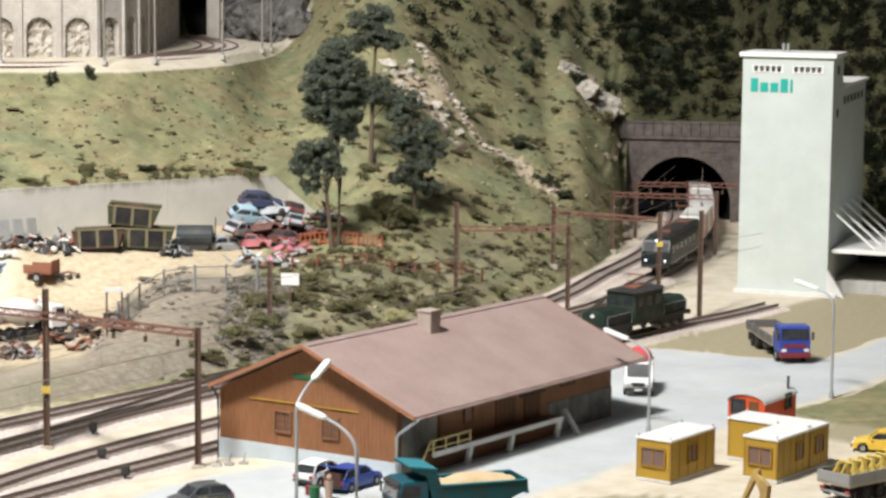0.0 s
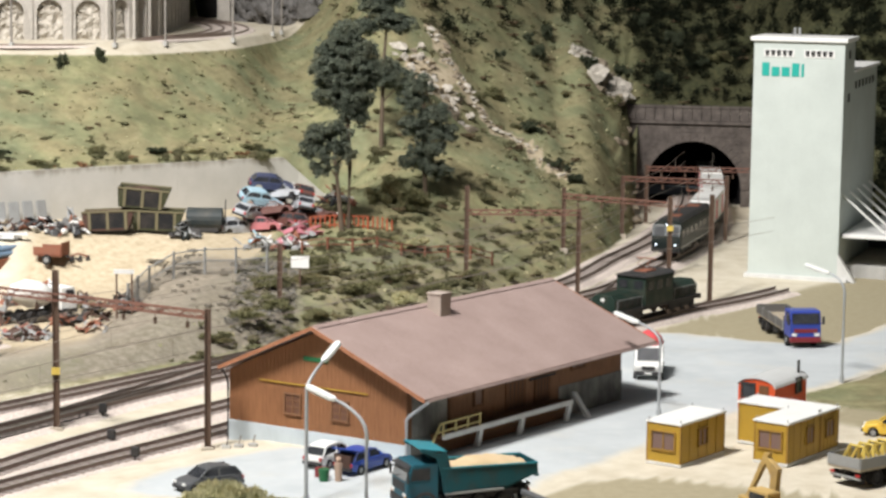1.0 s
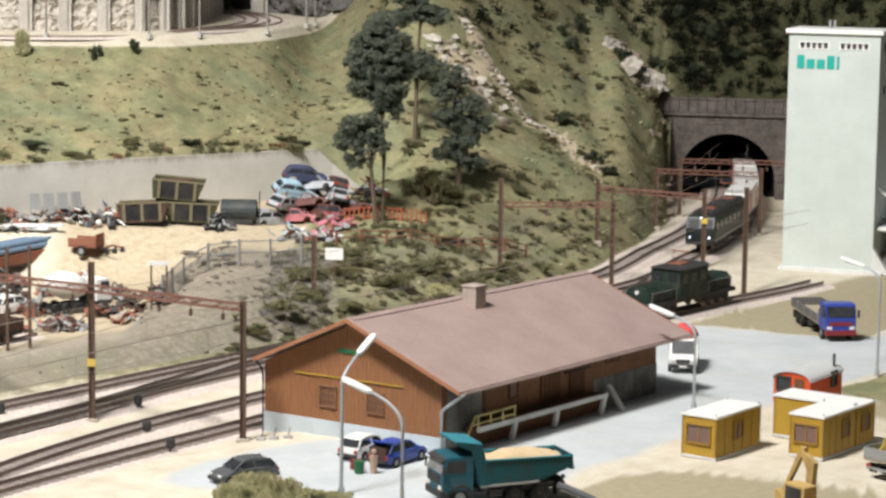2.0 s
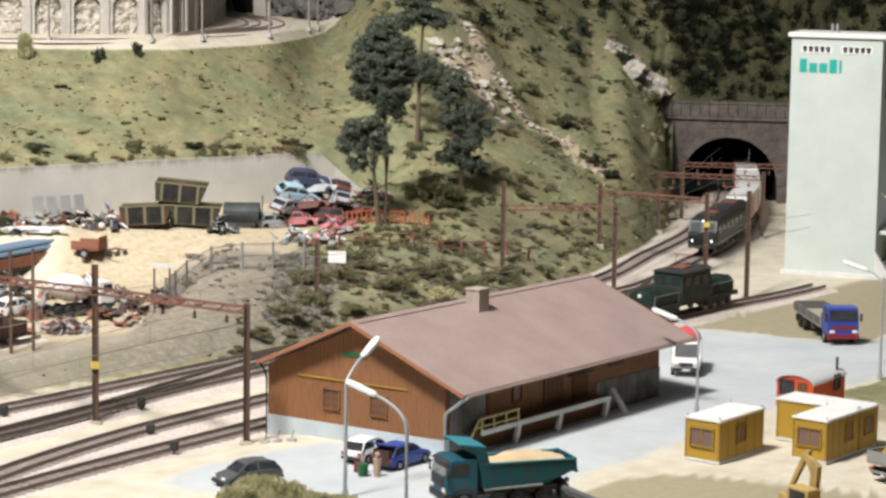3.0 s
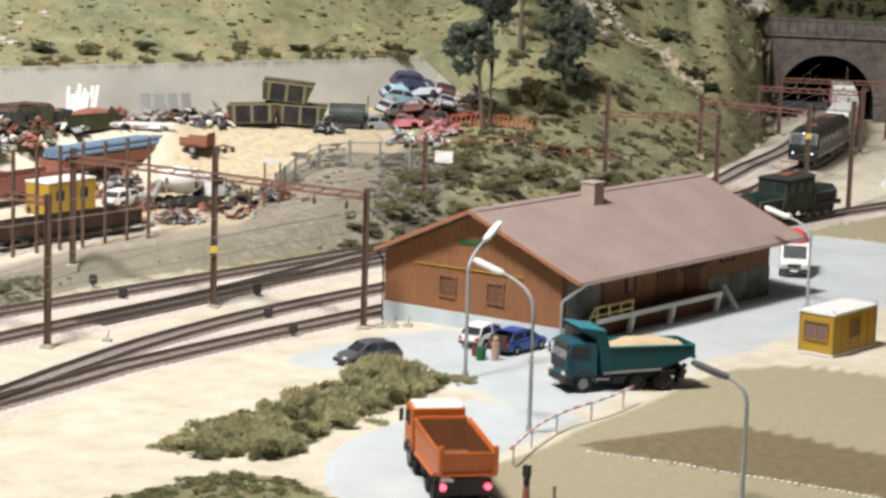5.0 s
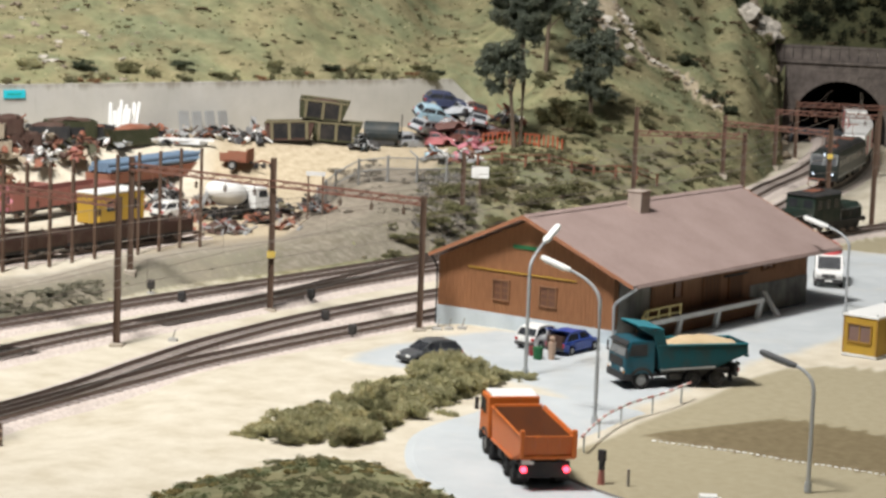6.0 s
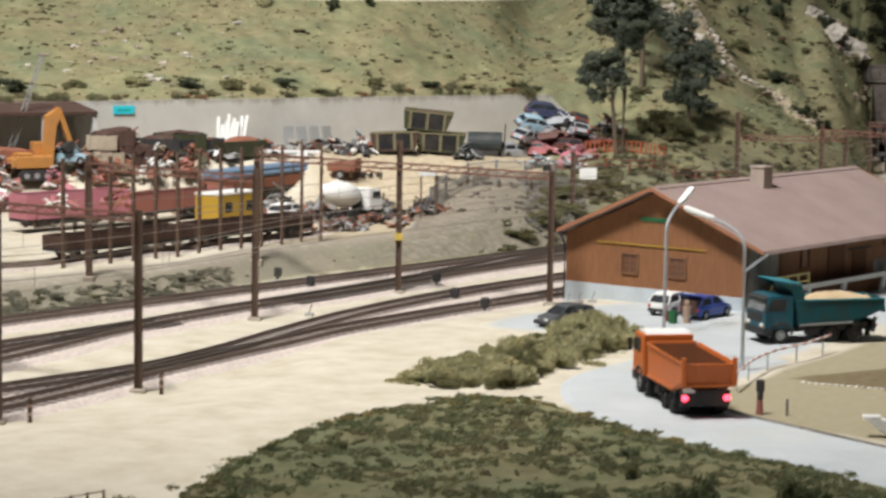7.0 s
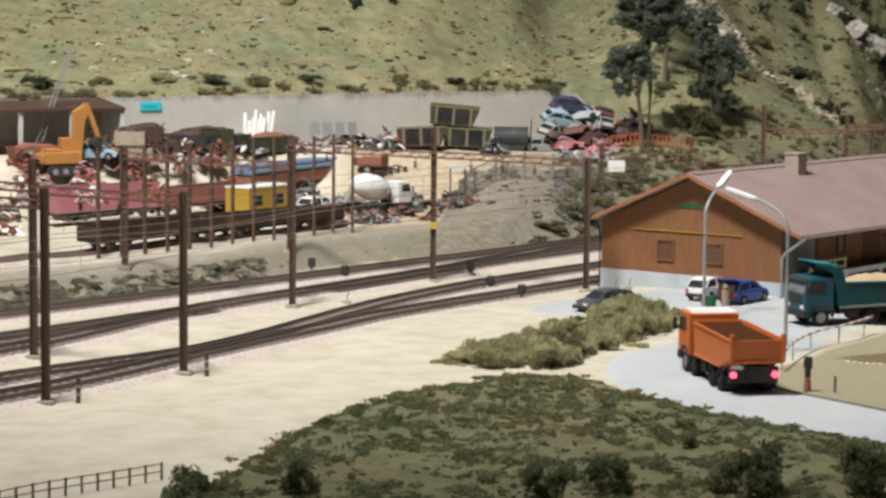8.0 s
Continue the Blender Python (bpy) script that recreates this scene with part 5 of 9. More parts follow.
def cab(t, x, w, h, z, body, lower=None, depth=1.9, mirrors=True, screen=None):
    """A forward-control lorry cab with its front at x."""
    bm = prism([(x - depth, z), (x, z), (x, z + h * 0.5), (x - 0.28, z + h * 0.95), (x - 0.4, z + h), (x - depth, z + h)], -w / 2, w / 2, "y", 0.06)
    c = part("cab", bm, body, t)
    part("windscreen", prism([(x + 0.012, z + h * 0.53), (x + 0.03, z + h * 0.53), (x - 0.20, z + h * 0.91), (x - 0.218, z + h * 0.91)], -w / 2 + 0.14, w / 2 - 0.14, "y"), screen or GLASS, c)
    for s in (-1, 1):
        lo, hi = sorted((s * (w / 2 + 0.004), s * (w / 2 + 0.03)))
        part("side_window", prism([(x - depth * 0.72, z + h * 0.55), (x - 0.22, z + h * 0.55), (x - 0.38, z + h * 0.88), (x - depth * 0.72, z + h * 0.88)], lo, hi, "y"), GLASS, c)
        part("headlight", box(x, s * (w / 2 - 0.32) - 0.2, z + 0.14, x + 0.05, s * (w / 2 - 0.32) + 0.2, z + 0.36, 0.02), WHITE, c)
        if mirrors:
            part("mirror", box(x - 0.05, s * (w / 2 + 0.17) - 0.1, z + h * 0.5, x + 0.04, s * (w / 2 + 0.17) + 0.1, z + h * 0.8, 0.03), CHASSIS, c)
    part("grille", box(x + 0.002, -w / 2 + 0.3, z + 0.42, x + 0.04, w / 2 - 0.3, z + h * (0.34 if lower else 0.46), 0.01), lower or CHASSIS, c)
    part("bumper", box(x - 0.25, -w / 2 - 0.01, z - 0.35, x + 0.09, w / 2 + 0.01, z + 0.06, 0.04), lower or CHASSIS, c)
    part("wiper", tube([(x + 0.05, -0.5, z + h * 0.54), (x - 0.02, 0.1, z + h * 0.66)], 0.015, 4), CHASSIS, c)
    return c


def lorry_base(t, front, rear, axles, r=0.52):
    bm = box(rear + 0.3, -0.5, 0.62, front - 0.3, -0.36, 0.92)
    box(rear + 0.3, 0.36, 0.62, front - 0.3, 0.5, 0.92, bm=bm)
    for a in axles:
        rod((a, -0.9, r), (a, 0.9, r), 0.1, n=6, bm=bm)
    box(-0.6, -1.1, 0.45, 0.5, -0.55, 0.9, 0.05, bm)
    box(-0.4, 0.6, 0.45, 0.4, 1.1, 0.9, 0.05, bm)
    part("chassis", bm, CHASSIS, t)
    for k, a in enumerate(axles):
        for s in (-1, 1):
            wheel(t, a, s * 1.22, r, 0.3, GREY if k == 0 else CHASSIS, twin=k > 0)


def mud_flaps(t, x):
    for s in (-1, 1):
        part("mud_flap", box(x - 0.03, s * 0.9 - 0.28, 0.28, x + 0.03, s * 0.9 + 0.28, 0.85), BLACK, t)


def dump_truck(x, y, rz, paint_mat, bed_mat, label, load=None, canopy=True, length=7.6, axles=(2.2, -1.15, -2.7), lit=False, nose=3.3):
    t = thing("dump_truck", x, y, 0.1, rz, label=label, category="truck", group="dump trucks")
    f, b = nose, -length * 0.55
    lorry_base(t, f - 0.4, b + 0.3, axles, 0.54)
    c = cab(t, f, 2.45, 2.0, 0.9, paint_mat, screen=GLARE_SCREEN)
    for s in (-1, 1):
        # wheel arch, step and a dark lower panel of the cab
        lo, hi = sorted((s * 1.226, s * 1.27))
        ring = [(axles[0] + q * math.cos(a), 0.54 + q * math.sin(a)) for q, aa in ((0.78, range(0, 9)), (0.62, range(8, -1, -1))) for a in [math.pi * k / 8 for k in aa]]
        part("wheel_arch", prism(ring, lo, hi, "y"), CHASSIS, c)
        part("step", box(f - 0.55, lo, 0.55, f - 0.1, hi, 0.88, 0.02), CHASSIS, c)
        part("indicator", box(f - 0.06, s * 1.1 - 0.1, 1.0, f + 0.06, s * 1.1 + 0.1, 1.12, 0.02), DIGGER, c, "orange indicator lamp")
    part("sun_visor", prism([(f - 0.3, 2.78), (f + 0.02, 2.66), (f + 0.02, 2.7), (f - 0.3, 2.84)], -1.15, 1.15, "y"), CHASSIS, c)
    x0, x1 = b, min(f - 2.0, 1.25)
    kick = 0.17 if canopy else 0.0
    side = [(x0 - 0.3 - kick, 1.78 + kick), (x0 + 1.15 + 3 * kick, 1.2 + 0.5 * kick), (x1 - 0.25, 1.12 + 0.5 * kick), (x1, 2.55), (x0 - 0.42, 2.5)]
    bm = prism(side, -1.25, -1.15, "y", 0.02)
    prism(side, 1.15, 1.25, "y", 0.02, bm)
    prism([(x0 - 0.15, 1.55 + 1.5 * kick), (x0 + 1.1 + 3 * kick, 1.1), (x1 - 0.25, 1.05), (x1 - 0.25, 1.2), (x0 + 1.1 + 3 * kick, 1.25), (x0 - 0.15, 1.7 + 1.5 * kick)], -1.15, 1.15, "y", 0.0, bm)
    prism([(x1 - 0.33, 1.15), (x1 - 0.2, 1.15), (x1 + 0.08, 2.7), (x1 - 0.05, 2.7)], -1.15, 1.15, "y", 0.0, bm)
    body = part("tipper_body", bm, bed_mat, t)
    for s in (-1, 1):
        lo, hi = sorted((s * 1.2, s * 1.31))
        part("top_rail", prism([(x0 - 0.42, 2.5), (x1, 2.55), (x1, 2.65), (x0 - 0.42, 2.6)], lo, hi, "y", 0.015), SHIELD_TEAL if canopy else bed_mat, body)
        part("bottom_rail", prism([(x0 + 1.15 + 3 * kick, 1.14), (x1 - 0.25, 1.06), (x1 - 0.25, 1.18), (x0 + 1.15 + 3 * kick, 1.26)], lo, hi, "y", 0.01), GREY if canopy else bed_mat, body)
        if not canopy:
            lo, hi = sorted((s * 1.135, s * 1.146))
            part("lining", prism([(x0 - 0.2, 1.75), (x0 + 1.15, 1.28), (x1 - 0.3, 1.22), (x1 - 0.06, 2.48), (x0 - 0.3, 2.44)], lo, hi, "y"), BED_RUST, body, "rust-worn inside of the tipper body")
            part("corner_post", box(x0 - 0.5, s * 1.2 - 0.1, 1.6, x0 - 0.28, s * 1.2 + 0.1, 2.85, 0.03), bed_mat, body)
            part("hinge", box(x0 - 0.12, s * 0.6 - 0.1, 1.35, x0 + 0.05, s * 0.6 + 0.1, 1.55, 0.02), CHASSIS, body)
    gate = part("tailgate", prism([(x0 - 0.26 - kick, 1.62 + 1.5 * kick), (x0 - 0.14 - kick, 1.62 + 1.5 * kick), (x0 - 0.34, 2.58), (x0 - 0.46, 2.58)], -1.14, 1.14, "y", 0.02), bed_mat, body)
    part("tailgate_lip", box(x0 - 0.36 - kick, -1.26, 1.5 + 1.5 * kick, x0 - 0.1 - kick, 1.26, 1.64 + 1.5 * kick, 0.03), bed_mat, gate)
    if not canopy:
        for yy in (-0.55, 0.0, 0.55):
            part("tailgate_rib", prism([(x0 - 0.29, 1.66), (x0 - 0.25, 1.66), (x0 - 0.46, 2.54), (x0 - 0.5, 2.54)], yy - 0.04, yy + 0.04, "y"), bed_mat, gate)
    if canopy:
        part("front_plate", prism([(x1 - 0.5, 1.2), (x1 - 0.35, 1.2), (x1 + 0.32, 3.5), (x1 + 0.17, 3.5)], -1.2, 1.2, "y", 0.01), bed_mat, body)
        for s in (-1, 1):
            lo, hi = sorted((s * 1.2, s * 1.31))
            part("cheek_plate", prism([(x1 - 0.95, 1.25), (x1 - 0.3, 1.12), (x1 + 0.42, 3.5), (x1 - 0.3, 3.5)], lo, hi, "y", 0.01), bed_mat, body)
            part("shield_flange", prism([(x1 + 0.35, 3.2), (x1 + 1.28, 3.62), (x1 + 1.28, 3.76), (x1 + 0.35, 3.54)], lo, hi, "y"), bed_mat, body)
        part("cab_shield", prism([(x1 - 0.3, 3.5), (x1 + 1.3, 3.74), (x1 + 1.3, 3.82), (x1 - 0.3, 3.6)], -1.31, 1.31, "y", 0.02), SHIELD_TEAL, body, "pale teal cab shield")
    else:
        part("bed_floor", prism([(x0 - 0.08, 1.69), (x0 + 1.1, 1.25), (x1 - 0.3, 1.21), (x1 - 0.3, 1.24), (x0 + 1.1, 1.28), (x0 - 0.08, 1.73)], -1.13, 1.13, "y"), BED_RUST, body, "worn rusty tipper floor")
        part("front_lining", prism([(x1 - 0.34, 1.22), (x1 - 0.33, 1.22), (x1 - 0.06, 2.6), (x1 - 0.07, 2.6)], -1.13, 1.13, "y"), BED_RUST, body)
        part("cab_roof", prism([(f - 1.85, 2.9), (f - 0.42, 2.9), (f - 0.55, 3.04), (f - 1.7, 3.04)], -1.1, 1.1, "y", 0.03), WHITE, t, "white cab roof")
    if load:
        bm = bmesh.new()
        n = 20
        grid = [[bm.verts.new((x0 + (x1 - x0 - 0.1) * i / n, -1.14 + 2.28 * j / 12, 2.3 + 0.62 * math.sin(math.pi * min(1, 0.06 + i / n)) ** 0.7 * math.sin(math.pi * j / 12) ** 0.8 + 0.16 * noise.noise(Vector((i * 0.5, j * 0.5, 4))))) for j in range(13)] for i in range(n + 1)]
        for i in range(n):
            for j in range(12):
                bm.faces.new((grid[i][j], grid[i + 1][j], grid[i + 1][j + 1], grid[i][j + 1]))
        part("load", bm, load, t, "heap of pale sand", True)
    for s in (-1, 1):
        part("tail_light", rod((x0 - 0.02, s * 0.98, 0.95), (x0 + 0.1, s * 0.98, 0.95), 0.14, n=12), GLOW_RED if lit else RED, t)
        part("mudguard", prism([(axles[-1] - 0.75, 1.06), (axles[-2] + 0.75, 1.06), (axles[-2] + 0.75, 1.12), (axles[-1] - 0.75, 1.12)], s * 1.22 - (0.5 if s > 0 else 0), s * 1.22 + (0.0 if s > 0 else 0.5), "y"), CHASSIS, t)
    part("subframe", box(x0 + 0.6, -0.95, 0.72, x1 - 0.4, 0.95, 1.08, 0.02), CHASSIS, t)
    part("rear_frame", box(x0 + 0.1, -1.15, 0.55, x0 + 0.3, 1.15, 1.3, 0.02), CHASSIS, t)
    mud_flaps(t, x0 + 0.5)
    part("plate", box(x0 - 0.04, 0.55, 1.2, x0 - 0.01, 1.1, 1.4), WHITE, t)
    return t


teal_truck = dump_truck(7.8, -7.05, -122.5, TEAL, TEAL_BED, "teal dump truck loaded with sand on the asphalt", SAND_LOAD)
orange_truck = dump_truck(14.2, -30.2, 139.5, ORANGE, ORANGE, "orange dump truck with an empty tipper body and lit tail lights", None, False, 8.0, (2.7, 1.4, -1.7, -3.0), True, 3.9)
orange_truck.scale = (1.08, 1.08, 1.08)


def flat_truck(x, y, rz, cab_mat, side_mat, label, length=11.5, cab_low=None, load=None):
    t = thing("flatbed_truck", x, y, 0.1, rz, label=label, category="truck", group="flatbed trucks")
    f, b = length * 0.5, -length * 0.5
    lorry_base(t, f - 0.4, b + 0.2, (f - 1.4, b + 3.0, b + 1.7))
    cab(t, f, 2.45, 2.1, 0.85, cab_mat, cab_low)
    x0, x1 = b, f - 2.15
    bed = part("bed", box(x0, -1.25, 1.05, x1, 1.25, 1.2, 0.02), PLANK, t)
    n = 4
    for s in (-1, 1):
        for k in range(n):
            a, c = x0 + (x1 - x0) * k / n + 0.04, x0 + (x1 - x0) * (k + 1) / n - 0.04
            part("side_board", box(a, s * 1.25 - 0.04, 1.2, c, s * 1.25 + 0.04, 1.85, 0.015), side_mat, bed)
            part("stanchion", box(c + 0.0, s * 1.25 - 0.06, 1.1, c + 0.08, s * 1.25 + 0.06, 1.92), GREY, bed)
    part("tailboard", box(x0 - 0.04, -1.24, 1.2, x0 + 0.04, 1.24, 1.85, 0.015), side_mat, bed)
    part("headboard", box(x1 - 0.06, -1.24, 1.2, x1 + 0.04, 1.24, 2.25, 0.015), side_mat, bed)
    part("under_run_bar", box(x0 + 0.15, -1.15, 0.5, x0 + 0.27, 1.15, 0.64, 0.02), GREY, t)
    for s in (-1, 1):
        part("tail_light", box(x0 + 0.1, s * 0.98 - 0.15, 0.7, x0 + 0.16, s * 0.98 + 0.15, 0.85), RED, t)
    if load:
        for k in range(7):
            xx = x0 + 0.8 + 0.85 * k
            bm = bmesh.new()
            for s in (-1, 1):
                tube([(xx, s * 0.9, 1.2), (xx + 0.35, s * 0.5, 2.3)], 0.09, 5, bm)
                tube([(xx + 0.35, s * 0.5, 2.3), (xx + 0.75, s * 0.95, 1.25)], 0.09, 5, bm)
            tube([(xx + 0.35, -0.55, 2.3), (xx + 0.35, 0.55, 2.3)], 0.09, 5, bm)
            part("trestle", bm, load, t, "yellow steel trestle")
    mud_flaps(t, x0 + 0.5)
    return t


flat_truck(-4.6, 55.8, -47, TRUCK_BLUE, DARK_SIDE, "blue-cabbed flatbed truck with dark grey drop sides on sand", 10.6, TRUCK_RED)
flat_truck(24.1, 17.2, 76, CAR_YELLOW, GREY, "grey drop-side truck loaded with yellow steel trestles", 11.5, None, YELLOW)


def van():
    t = thing("delivery_van", -4.7, 34.6, 0.1, -60, label="white delivery van with a bulging red roof", category="van")
    part("body", prism([(-2.4, 0.4), (2.4, 0.4), (2.45, 1.0), (1.75, 1.15), (1.1, 2.0), (-2.4, 2.05)], -0.95, 0.95, "y", 0.07), WHITE, t)
    bm = ball((-0.75, 0, 1.95), 1.0, 3, (1.65, 0.93, 0.85))
    part("roof", bm, VAN_RED, t, "bulging red roof", True)
    part("windscreen", prism([(1.765, 1.2), (1.785, 1.2), (1.16, 1.93), (1.14, 1.93)], -0.78, 0.78, "y"), GLASS, t)
    for s in (-1, 1):
        lo, hi = sorted((s * 0.954, s * 0.98))
        part("side_window", prism([(0.2, 1.25), (1.5, 1.25), (1.05, 1.85), (0.2, 1.85)], lo, hi, "y"), GLASS, t)
        part("headlight", box(2.4, s * 0.66 - 0.17, 0.75, 2.48, s * 0.66 + 0.17, 0.95, 0.03), WHITE, t)
        for a in (-1.5, 1.55):
            wheel(t, a, s * 1.0, 0.34, 0.22)
    part("bumper", box(2.35, -0.93, 0.36, 2.56, 0.93, 0.62, 0.04), CHASSIS, t)
    part("grille", box(2.42, -0.45, 0.72, 2.49, 0.45, 0.92, 0.02), CHASSIS, t)
    part("plate", box(2.57, -0.26, 0.44, 2.59, 0.26, 0.56), WHITE, t)
    t.scale = (1.0, 1.08, 1.15)
    return t


van()


# ---- cabins and hut ----
def site_cabin(x, y, w, l, label, windows):
    t = thing("site_cabin", x, y, 0, 0, label=label, category="site cabin", group="mustard site cabins")
    part("body", box(0.03, 0.03, 0.2, w - 0.03, l - 0.03, 2.62, 0.02), MUSTARD, t)
    part("roof", box(-0.06, -0.06, 2.62, w + 0.06, l + 0.06, 2.78, 0.03), WHITE, t, "white flat roof")
    part("base", box(-0.03, -0.03, 0.03, w + 0.03, l + 0.03, 0.2, 0.02), PALE_CONCRETE, t)
    for a in (0.0, w - 0.12):
        for b in (0.0, l - 0.12):
            part("corner_post", box(a, b, 0.2, a + 0.12, b + 0.12, 2.62), DARK_MUSTARD, t)
    for k in range(1, 5):
        part("panel_joint", box(w - 0.025, l * k / 5 - 0.02, 0.22, w - 0.005, l * k / 5 + 0.02, 2.6), DARK_MUSTARD, t)
    for axis, c, z0, ww, hh in windows:
        window_unit(t, axis, c, z0, ww, hh, 0.03 if axis == "x" else w - 0.03, -1 if axis == "x" else 1, DARK_MUSTARD, 2, pane_mat=CABIN_GLASS)
    for a, b in ((0.1, 0.1), (w - 0.1, 0.1), (w - 0.1, l - 0.1), (0.1, l - 0.1)):
        part("lifting_eye", rod((a, b, 2.78), (a, b, 2.95), 0.05, n=6), STEEL, t)
    return t


site_cabin(10.15, 9.9, 2.45, 5.4, "mustard yellow site cabin with white roof", [("x", 1.2, 1.05, 1.55, 1.05), ("y", 2.6, 1.1, 1.0, 0.95)])
site_cabin(15.2, 14.3, 2.35, 4.3, "mustard yellow site cabin with white roof joined to another", [("x", 1.15, 1.05, 1.5, 1.05), ("y", 2.9, 1.1, 0.8, 0.95)])
site_cabin(11.65, 18.66, 5.9, 2.45, "long mustard yellow site cabin standing crosswise", [("y", 1.2, 1.1, 0.9, 0.95)])


def red_hut():
    t = thing("workmen_hut", 7.6, 25.9, 0.0, 3, label="orange-red workmen's hut wagon with a curved grey roof", category="hut")
    w, l = 2.7, 5.0
    pts = [(0, 0.6), (w, 0.6), (w, 2.2)] + [(w / 2 + w / 2 * math.cos(a), 2.2 + 0.55 * math.sin(a)) for a in [math.pi * k / 10 for k in range(1, 10)]] + [(0, 2.2)]
    part("body", prism(pts, 0, l, "y"), HUT_RED, t)
    top = [(w / 2 + (w / 2 + 0.1) * math.cos(a), 2.22 + 0.6 * math.sin(a)) for a in [math.pi * k / 10 for k in range(11)]]
    inn = [(w / 2 + (w / 2 + 0.02) * math.cos(a), 2.22 + 0.56 * math.sin(a)) for a in [math.pi * k / 10 for k in range(10, -1, -1)]]
    part("roof", prism(top + inn, -0.12, l + 0.12, "y"), ROOF_GREY, t, "curved pale grey roof")
    part("stove_pipe", rod((w - 0.35, l - 0.6, 2.5), (w - 0.35, l - 0.6, 3.5), 0.1, n=8), CHASSIS, t)
    window_unit(t, "x", 0.75, 1.5, 0.85, 0.85, -0.004, -1, CHASSIS, 1)
    window_unit(t, "y", 3.6, 1.5, 0.7, 0.9, w + 0.004, 1, CHASSIS, 1)
    part("door", box(1.55, -0.05, 0.7, 2.25, -0.004, 2.35, 0.01), DARK_BOARDS, t)
    for y in (0.9, l - 0.9):
        for s in (0.15, w - 0.15):
            part("wheel", rod((s - 0.1, y, 0.35), (s + 0.1, y, 0.35), 0.35, n=12), BLACK, t)
    return t


red_hut()


# ---- rail vehicles; forward is +x ----
def bogie(t, x, axles, r=0.5):
    b = part("bogie", box(x + min(axles) * 0.3, -1.0, 0.55, x + max(axles) * 0.3, 1.0, 0.8, 0.02), CHASSIS, t)
    for s in (-1, 1):
        bm = box(x + min(axles) - 0.6, s * 1.05 - 0.08, 0.45, x + max(axles) + 0.6, s * 1.05 + 0.08, 0.95, 0.03)
        for a in axles:
            box(x + a - 0.2, s * 1.12 - 0.08, 0.3, x + a + 0.2, s * 1.12 + 0.08, 0.7, 0.02, bm)
        part("side_frame", bm, CHASSIS, b)
    for a in axles:
        bm = rod((x + a, -0.8, r), (x + a, 0.8, r), 0.09, n=6)
        for s in (-1, 1):
            rod((x + a, s * 0.68, r), (x + a, s * 0.82, r), r, n=16, bm=bm)
        part("wheelset", bm, RAIL, b)


def pantograph(t, x, z, up=0.5):
    bm = bmesh.new()
    for s in (-1, 1):
        tube([(x - 0.9, s * 0.5, z), (x + 0.3, s * 0.45, z + up), (x - 0.4, s * 0.5, z + up * 2)], 0.035, 5, bm)
    tube([(x - 0.4, -0.9, z + up * 2), (x - 0.4, 0.9, z + up * 2)], 0.05, 5, bm)
    box(x - 1.1, -0.6, z - 0.15, x + 0.6, 0.6, z - 0.05, bm=bm)
    part("pantograph", bm, RUST, t)


def box_loco(x, y, rz, label):
    t = thing("electric_locomotive", x, y, 0.5, rz, label=label, category="locomotive")
    L = 8.6
    prof = [(-1.45, 1.0), (-1.47, 2.9), (-1.25, 3.5), (-0.6, 3.75), (0.6, 3.75), (1.25, 3.5), (1.47, 2.9), (1.45, 1.0)]
    bm = prism(prof, -L + 0.5, L - 0.5, "x")
    for s in (-1, 1):
        prism([(s * (L - 0.5), 1.0), (s * L, 1.0), (s * L, 2.3), (s * (L - 0.5), 3.4)], -1.4, 1.4, "y", 0.04, bm)
    body = part("body", bm, LOCO_GREEN, t)
    part("roof", prism([(-1.2, 3.53), (-0.6, 3.78), (0.6, 3.78), (1.2, 3.53), (0.9, 3.85), (-0.9, 3.85)], -L + 1.2, L - 1.2, "x"), CHASSIS, t)
    for s in (-1, 1):
        for k in range(6):
            xx = -5.2 + 2.1 * k
            part("window", box(xx - 0.5, s * 1.475 - 0.02, 2.15, xx + 0.5, s * 1.475 + 0.02, 2.75, 0.01), GLASS, body)
        for e in (-1, 1):
            xx = e * (L - 1.35)
            part("cab_window", box(xx - 0.4, s * 1.475 - 0.02, 2.1, xx + 0.4, s * 1.475 + 0.02, 2.85, 0.01), GLASS, body)
    for e in (-1, 1):
        for s in (-1, 1):
            lo, hi = sorted((s * 0.15, s * 1.2))
            a = prism([(e * (L - 0.02), 2.34), (e * (L + 0.01), 2.34), (e * (L - 0.38), 3.2), (e * (L - 0.41), 3.2)], lo, hi, "y")
            part("windscreen", a, LOCO_PANE, body)
            part("headlight", rod((e * L, s * 0.95, 1.45), (e * (L + 0.08), s * 0.95, 1.45), 0.1, n=10), GLOW_WHITE if e > 0 else WHITE, body)
            part("buffer", rod((e * (L - 0.1), s * 0.88, 0.98), (e * (L + 0.5), s * 0.88, 0.98), 0.13, 0.24, 10), CHASSIS, body)
        part("buffer_beam", box(min(e * (L - 0.4), e * (L + 0.02)), -1.4, 0.75, max(e * (L - 0.4), e * (L + 0.02)), 1.4, 1.05, 0.02), CHASSIS, body)
        part("lamp_top", rod((e * (L - 0.45), 0, 3.35), (e * (L - 0.3), 0, 3.35), 0.09, n=8), GLOW_WHITE if e > 0 else WHITE, body)
        pantograph(t, e * 4.6, 3.95, 0.4 if e > 0 else 0.7)
    part("stripe", box(-L + 0.6, -1.485, 1.1, L - 0.6, 1.485, 1.2), STEEL, body)
    bogie(t, -4.3, (-1.6, 0, 1.6), r=0.6)
    bogie(t, 4.3, (-1.6, 0, 1.6), r=0.6)
    return t


